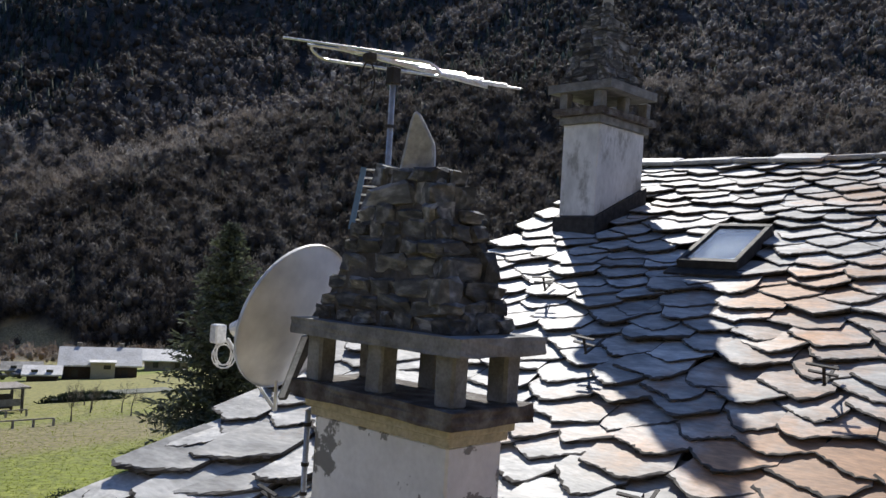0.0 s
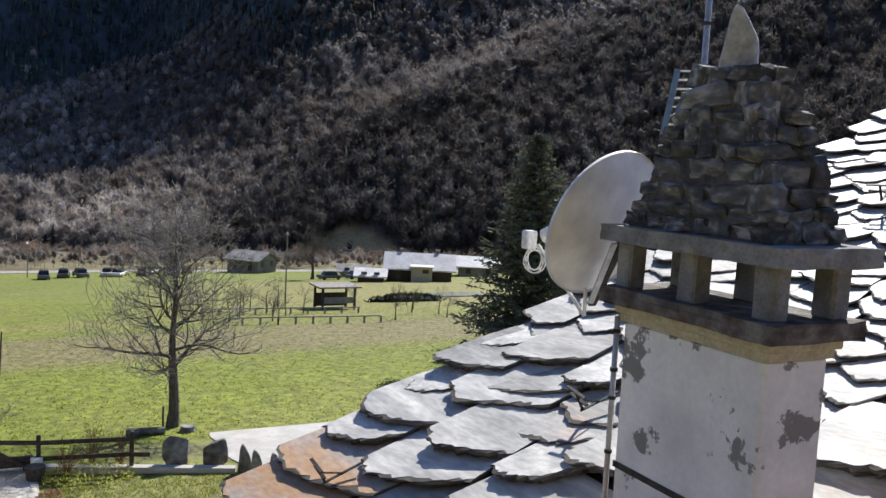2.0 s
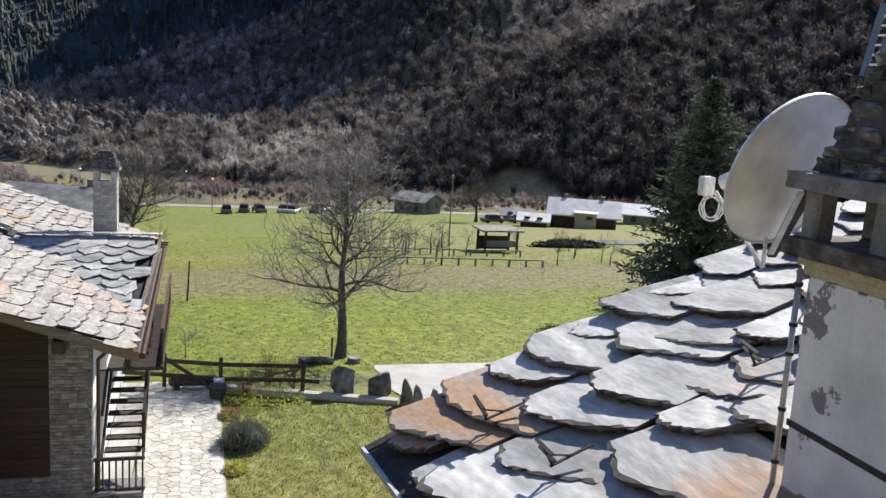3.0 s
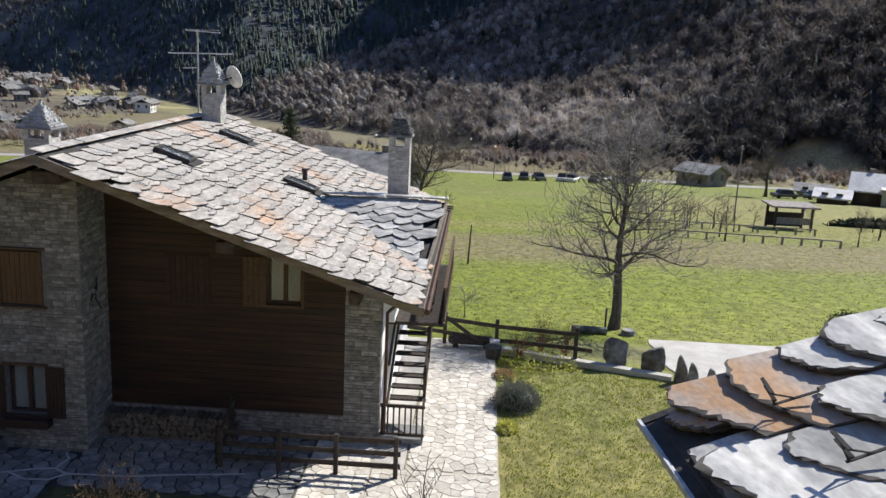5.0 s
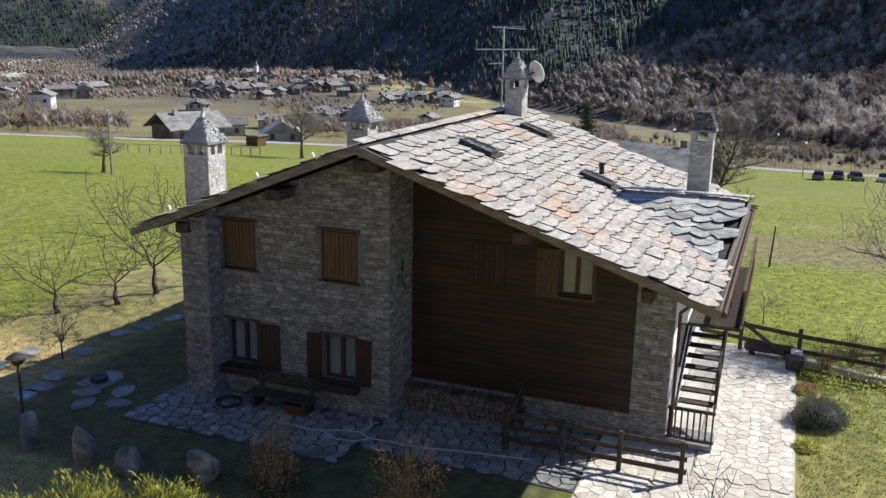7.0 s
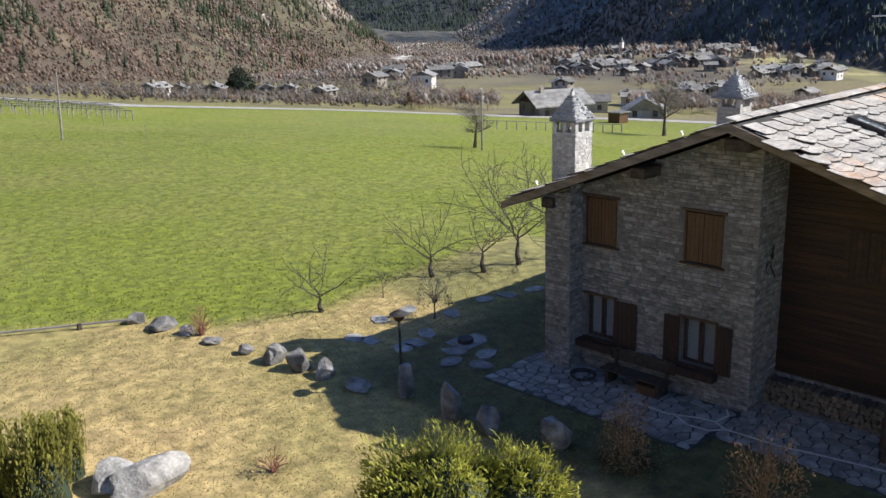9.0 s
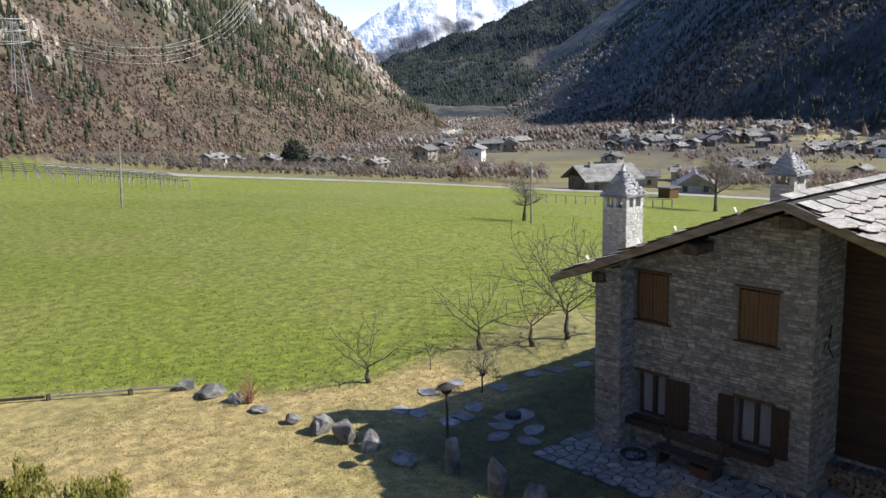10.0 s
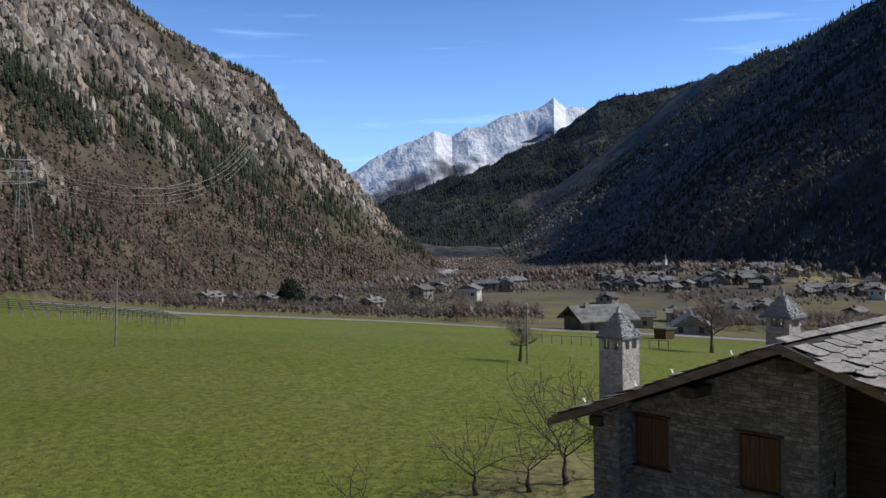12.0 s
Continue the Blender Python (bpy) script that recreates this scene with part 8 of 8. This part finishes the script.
solo("tarpaulin", boxed(-93, -90, 44, 51, -0.3, 0.2, Matrix.Translation((0, 0, ground_z(-91, 47))), bevel=0.1), SPRUCE, "dark green netting cover by the farm", "tarpaulin")
# young trees in the far meadow
for k in range(5):
    x, y = -62 - 5 * k, -3.5 + r.uniform(-1, 1)
    bare_tree("young_tree", (x, y, ground_z(x, y)), 2.4, 0.03, "thin young tree in the meadow", 600 + k, levels=2, fork=(1, 1), spread=0.4, trunk=0.3, group="young trees")


# pylon and cables on the sunny slope
def pylon(at, h, label):
    t = thing("pylon", (at[0], at[1], ground_z(*at)), label, "pylon", "pylons")
    for s in (-1, 1):
        for q in (-1, 1):
            part("leg", rod(bmesh.new(), (s * h * 0.09, q * h * 0.09, -1), (s * 0.4, q * 0.4, h), 0.09, 0.05, sides=5), STEEL, t)
    for k in range(7):
        z = h * (0.1 + 0.12 * k)
        w = h * 0.09 * (1 - z / h) + 0.4 * z / h
        w2 = h * 0.09 * (1 - (z + 0.12 * h) / h) + 0.4
        part("brace", rod(bmesh.new(), (-w, -w, z), (w2, w2, z + 0.12 * h), 0.035, sides=4), STEEL, t)
        part("brace", rod(bmesh.new(), (w, -w, z), (-w2, w2, z + 0.12 * h), 0.035, sides=4), STEEL, t)
    for z in (0.7, 0.83, 0.96):
        part("crossarm", rod(bmesh.new(), (-h * 0.16, 0, z * h), (h * 0.16, 0, z * h), 0.07, sides=4), STEEL, t)
    return [Vector((at[0] + s * h * 0.16, at[1], ground_z(*at) + z * h)) for s in (-1, 1) for z in (0.7, 0.83, 0.96)]


def on_slope(az, el):
    """Where the sunny slope rises to an elevation seen from the balcony."""
    d = 140.0
    while d < 1400:
        x, y = -math.sin(radians(az)) * d, math.cos(radians(az)) * d
        if ground_z(x, y) > 9.6 + d * math.tan(radians(el)):
            break
        d += 2.0
    return x, y


pa = pylon(on_slope(163.2, -0.4), 19, "steel lattice pylon on the sunny slope")
pb = pylon(on_slope(149.8, 3.7), 22, "steel lattice pylon below the cliffs, higher on the slope")
pc = pylon(on_slope(176.0, -1.0), 26, "steel lattice pylon at the slope's foot")
cb = thing("power_cables", (pa[0].x, pa[0].y, pa[0].z), "thin sagging power cables between pylons", "cable")
for A, B, sag in ((pa, pb, 66), (pc, pa, 14)):
    for a, b in zip(A, B):
        pts = [a + (b - a) * (k / 14) - Vector((0, 0, sag * (k / 14) * (1 - k / 14))) - pa[0] for k in range(15)]
        part("cable", tube(bmesh.new(), pts, 0.08), GRAVEL, cb)


# ---- woods on the mountain flanks ----
def conifer_template(seed, tiers, sides):
    r = random.Random(seed)
    v, f = [], []
    for i in range(tiers):
        a = 0.02 + 0.62 * i / tiers
        b = 1.0 if i == tiers - 1 else a + 0.95 / tiers
        w = 0.19 * (1 - 0.62 * i / tiers)
        n = len(v)
        for k in range(sides):
            q = math.tau * k / sides + r.uniform(-0.3, 0.3)
            rad = w * r.uniform(0.6, 1.25)
            v.append((rad * math.cos(q), rad * math.sin(q), a + r.uniform(-0.04, 0.04)))
        v.append((r.uniform(-0.01, 0.01), r.uniform(-0.01, 0.01), b))
        for k in range(sides):
            f.append((n + k, n + (k + 1) % sides, n + sides))
    return np.array(v), np.array(f)


def broom_template(seed, blades, cuts, core=0.8, fine=1.0):
    """A bare broadleaf seen from afar: a soft lumpy crown with short upswept sprays."""
    r = random.Random(seed)
    v, f = [(-0.012, 0, 0), (0.012, 0, 0), (0, 0, 0.75)], [(0, 1, 2)]
    wide = r.uniform(0.22, 0.34)
    tall = r.uniform(0.33, 0.40)
    o = Vector((seed * 7.3, seed * 1.9, 0))
    bulge = lambda n: 1 + 0.5 * noise.noise(n * 1.7 + o) + 0.35 * noise.noise(n * 4.1 + o)
    bm = bmesh.new()
    bmesh.ops.create_icosphere(bm, subdivisions=cuts, radius=1.0)
    n0 = len(v)
    for q in bm.verts:
        d = q.co * bulge(q.co) * core
        v.append((d.x * wide, d.y * wide, 0.60 + d.z * tall))
    bm.verts.index_update()
    f += [tuple(n0 + w.index for w in g.verts) for g in bm.faces]
    bm.free()
    for _ in range(blades):
        n = Vector((r.gauss(0, 1), r.gauss(0, 1), r.gauss(0.15, 1))).normalized()
        k = bulge(n) * r.uniform(core * 0.7, 1.0)
        p = Vector((n.x * wide * k, n.y * wide * k, 0.60 + n.z * tall * k))
        g = (n * 0.7 + Vector((r.uniform(-0.5, 0.5), r.uniform(-0.5, 0.5), r.uniform(0.2, 1.1)))).normalized() * r.uniform(0.07, 0.16)
        s = g.cross(Vector((r.uniform(-1, 1), r.uniform(-1, 1), r.uniform(-1, 1)))).normalized() * r.uniform(0.012, 0.026) * fine
        m = len(v)
        v += [tuple(p - s), tuple(p + s), tuple(p + g)]
        f += [(m, m + 1, m + 2)]
    return np.array(v), np.array(f)


def rock_template(seed):
    """A broken crag, taller than wide."""
    r = random.Random(seed)
    bm = rock_mesh(seed, 0.50, 0.42, 0.95, 0.8, 2, broken=5)
    bmesh.ops.triangulate(bm, faces=list(bm.faces))
    bm.verts.index_update()
    v = [(p.co.x + r.uniform(-0.05, 0.05), p.co.y + r.uniform(-0.05, 0.05), p.co.z + r.uniform(-0.06, 0.06) - 0.05) for p in bm.verts]
    f = [tuple(q.index for q in g.verts) for g in bm.faces]
    bm.free()
    return np.array(v), np.array(f)


def wood(name, spots, templates, material, label, tones, smooth=True, category="forest"):
    """spots: x, y, height. One mesh of many trees, each with its own tone; nearer ones take the finer templates."""
    V, F, C, n = [], [], [], 0
    rs = np.random.RandomState(5)
    for x, y, h, foot, k in spots:
        d = math.hypot(x, y)
        lod = templates[0 if d < 360 else 1 if d < 800 else 2]
        tv, tf = lod[rs.randint(len(lod))]
        a = rs.uniform(0, math.tau)
        c, s = math.cos(a), math.sin(a)
        wx = h * rs.uniform(0.8, 1.25)
        p = np.empty_like(tv)
        p[:, 0] = (tv[:, 0] * c - tv[:, 1] * s) * wx + x
        p[:, 1] = (tv[:, 0] * s + tv[:, 1] * c) * wx + y
        p[:, 2] = tv[:, 2] * h + foot - 0.3
        tone = np.array(tones[rs.randint(len(tones))]) * rs.uniform(0.75, 1.2) * k
        V.append(p)
        F.append(tf + n)
        C.append(np.tile(np.append(tone, 1.0), (len(tv), 1)))
        n += len(tv)
    V, F, C = np.concatenate(V), np.concatenate(F), np.concatenate(C)
    me = bpy.data.meshes.new(name)
    me.vertices.add(len(V))
    me.vertices.foreach_set("co", V.astype(np.float32).ravel())
    me.loops.add(len(F) * 3)
    me.loops.foreach_set("vertex_index", F.astype(np.int32).ravel())
    me.polygons.add(len(F))
    me.polygons.foreach_set("loop_start", np.arange(0, len(F) * 3, 3, dtype=np.int32))
    me.polygons.foreach_set("use_smooth", np.full(len(F), smooth))
    me.update(calc_edges=True)
    at = me.color_attributes.new("tone", "FLOAT_COLOR", "POINT")
    at.data.foreach_set("color", C.astype(np.float32).ravel())
    me.materials.append(material)
    return tagged(new(name, me), label, category, kind="stuff")


CT = [[conifer_template(k, 4, 6) for k in range(8)], [conifer_template(k, 2, 5) for k in range(8)], [conifer_template(k, 1, 5) for k in range(8)]]
BT = [[broom_template(k, 120, 1, 0.5, 0.62) for k in range(14)], [broom_template(k, 34, 1, 0.6, 0.9) for k in range(14)], [broom_template(k, 12, 1, 0.7, 1.3) for k in range(14)]]
GREYS = [(1.0, 0.98, 0.95), (0.85, 0.80, 0.76), (1.1, 1.08, 1.05), (0.72, 0.66, 0.62), (1.0, 0.90, 0.80), (0.9, 0.85, 0.8), (1.35, 1.33, 1.28), (0.5, 0.46, 0.43), (0.6, 0.55, 0.5)]
BROWNS = [(0.72, 0.52, 0.40), (0.55, 0.40, 0.31), (0.78, 0.60, 0.47), (0.6, 0.48, 0.37), (0.85, 0.70, 0.58)]
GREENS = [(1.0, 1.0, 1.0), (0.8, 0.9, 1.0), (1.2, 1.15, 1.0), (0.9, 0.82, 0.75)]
PINES = [(1.2, 1.15, 0.75), (1.0, 1.0, 0.7), (1.5, 1.35, 0.85), (1.3, 1.1, 0.8)]
r = random.Random(17)
con, bro, conl, brol, val = [], [], [], [], []
for _ in range(150000):
    az = r.uniform(15, 137)
    a = radians(az)
    d = 200 * math.exp(r.random() * math.log(2700 / 200))
    x, y = -math.sin(a) * d, math.cos(a) * d
    u, q = uq(x, y)
    if q < 190:
        continue
    rr = right_rise(u, q)
    if rr <= 0.3 or d > flank(az)[2] + 60:
        continue
    z = floor_z(x, y) + rr
    if z - 9.6 > d * 0.36:
        continue
    n = fractal(x, y, 110, 3)
    if rr < 60 and clearing(x, y) > 0.4 and r.random() < 0.95:
        continue
    size = (3.4 + 0.0046 * d) * (1 - 0.38 * ease(98, 112, az))
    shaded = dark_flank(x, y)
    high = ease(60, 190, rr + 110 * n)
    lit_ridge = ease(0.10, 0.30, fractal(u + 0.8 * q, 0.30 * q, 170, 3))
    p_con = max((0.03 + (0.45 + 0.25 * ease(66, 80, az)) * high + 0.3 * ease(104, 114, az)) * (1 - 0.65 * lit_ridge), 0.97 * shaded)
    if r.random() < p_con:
        # tone raised where shaded: brightening put into the colour of unlit crowns
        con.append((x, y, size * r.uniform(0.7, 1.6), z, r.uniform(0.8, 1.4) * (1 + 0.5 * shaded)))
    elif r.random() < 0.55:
        # paler crowns along lit_ridge bands: sunlit ridges put into their tone
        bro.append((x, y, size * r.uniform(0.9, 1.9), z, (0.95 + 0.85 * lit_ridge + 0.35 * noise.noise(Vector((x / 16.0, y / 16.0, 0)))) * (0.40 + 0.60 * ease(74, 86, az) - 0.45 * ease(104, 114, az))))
for _ in range(46000):
    a = radians(r.uniform(134, 168))
    d = 130 * math.exp(r.random() * math.log(1450 / 130))
    x, y = -math.sin(a) * d, math.cos(a) * d
    u, q = uq(x, y)
    lf = left_rise(u, q)
    if lf < 1.0 or lf + floor_z(x, y) > d * 0.33 + 9.6:
        continue
    n = fractal(x, y, 80, 3)
    rocky = 0.7 * craggy(u, q, lf)
    if r.random() < rocky:
        continue
    share = slope_share(u, q, lf) + 0.10 * fractal(u + 70, q, 70, 3)
    band = max(ease(-0.30, 0.05, n) * soft(share, 0.42, 0.70, 0.05), 0.35 * ease(0.92, 0.97, share), 0.4 * ease(0.1, 0.3, n) * soft(share, 0.1, 0.45, 0.1))
    z = floor_z(x, y) + lf
    if r.random() < 0.03 + 0.8 * band:
        conl.append((x, y, r.uniform(2.6, 5.8) * (0.6 + d / 700), z, r.uniform(0.7, 1.2)))
    else:
        brol.append((x, y, r.uniform(1.1, 2.9) * (0.6 + d / 700), z, r.uniform(0.8, 1.35)))
# bare trees between the village and the river, and at the slopes' feet
for _ in range(20000):
    a = radians(r.uniform(100, 166))
    d = 160 * math.exp(r.random() * math.log(1500 / 160))
    x, y = -math.sin(a) * d, math.cos(a) * d
    u, q = uq(x, y)
    if right_rise(u, q) > 0 or left_rise(u, q) > 1:
        continue
    n = fractal(x, y, 90, 3)
    az = math.degrees(a)
    if d < table(ROAD_RANGE, az) + 14 or (az < 136 and d < 430 and n < 0.02 and u < 380):
        continue
    if az > 137 and d < 330:
        val.append((x, y, r.uniform(1.0, 2.6), floor_z(x, y), r.uniform(0.6, 0.95)))
        continue
    if n < -0.30 or (340 < d < 830 and 108 < az < 128 and r.random() < 0.62) or (soft(az, 136, 138, 0.3) > 0.5 and d > 650):
        continue
    val.append((x, y, r.uniform(2.2, 5.0) * (1 if d < 430 else 1.5), floor_z(x, y), r.uniform(0.85, 1.25)))
for _ in range(9000):
    az = r.uniform(126, 143)
    d = 480 * math.exp(r.random() * math.log(3000 / 480))
    x, y = -math.sin(radians(az)) * d, math.cos(radians(az)) * d
    if right_rise(*uq(x, y)) < 0.3 and left_rise(*uq(x, y)) < 1 and not (135.4 < az < 138.0 and d < 980):
        val.append((x, y, r.uniform(4.0, 8.0), floor_z(x, y), r.uniform(0.8, 1.2)))
for _ in range(1500):
    az = r.uniform(55, 112)
    d = table(ROAD_RANGE, az) + 5 + 75 * r.random() ** 1.3
    x, y = -math.sin(radians(az)) * d, math.cos(radians(az)) * d
    if right_rise(*uq(x, y)) < 0.3 and fractal(x, y, 25, 2) > -0.15:
        val.append((x, y, r.uniform(1.6, 4.6), floor_z(x, y), r.uniform(0.6, 1.0)))
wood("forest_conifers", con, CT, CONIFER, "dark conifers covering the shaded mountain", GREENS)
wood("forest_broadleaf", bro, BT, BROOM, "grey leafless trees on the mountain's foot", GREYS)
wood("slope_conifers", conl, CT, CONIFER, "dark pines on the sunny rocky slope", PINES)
wood("slope_broadleaf", brol, [BT[1], BT[2], BT[2]], BROOM, "brownish leafless scrub on the sunny slope", BROWNS)
wood("valley_trees", val, BT, BROOM, "leafless trees along the valley floor", [(1.0, 0.90, 0.82), (0.8, 0.72, 0.65), (1.1, 1.05, 1.0), (0.6, 0.54, 0.48), (1.0, 0.76, 0.60)])
crags = []
r = random.Random(23)
while len(crags) < 6500:
    a = radians(r.uniform(139, 168))
    d = 230 * math.exp(r.random() * math.log(1500 / 230))
    x, y = -math.sin(a) * d, math.cos(a) * d
    u, q = uq(x, y)
    lf = left_rise(u, q)
    if lf > 12 and r.random() < craggy(u, q, lf) - 0.15:
        crags.append((x, y, (1.6 + 5.5 * r.random() ** 2.2) * (0.5 + d / 900) * (1.0 if lf > 60 else 0.6), ground_z(x, y), 1.0))
wood("cliff_crags", crags, [[rock_template(k) for k in range(14)]] * 3, CLIFFROCK, "grey and tan broken crags of the sunny mountain's cliffs", [(0.36, 0.325, 0.275), (0.25, 0.22, 0.185), (0.42, 0.385, 0.33), (0.36, 0.285, 0.215), (0.17, 0.15, 0.13)], smooth=False, category="cliff")
far = []
rv = ridge.data.vertices
while len(far) < 16000:
    i, j = r.randrange(190), r.randrange(8, 40)
    a, b = r.random(), r.random()
    k = i * 41 + j
    p = (rv[k].co * (1 - a) + rv[k + 41].co * a) * (1 - b) + (rv[k + 1].co * (1 - a) + rv[k + 42].co * a) * b
    if fractal(p.x, p.y, 160, 3) < 0.28:
        far.append((p.x, p.y, r.uniform(9, 17), p.z, 1.0))
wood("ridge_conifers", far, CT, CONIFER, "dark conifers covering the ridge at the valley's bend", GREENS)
bush("evergreen_tree", (-121.8, -192, ground_z(-121.8, -192)), 3.4, 3.4, 6.4, 2400, 0.6, 0.2, NEEDLE, "round dark evergreen tree in the hamlet", 301, category="tree")
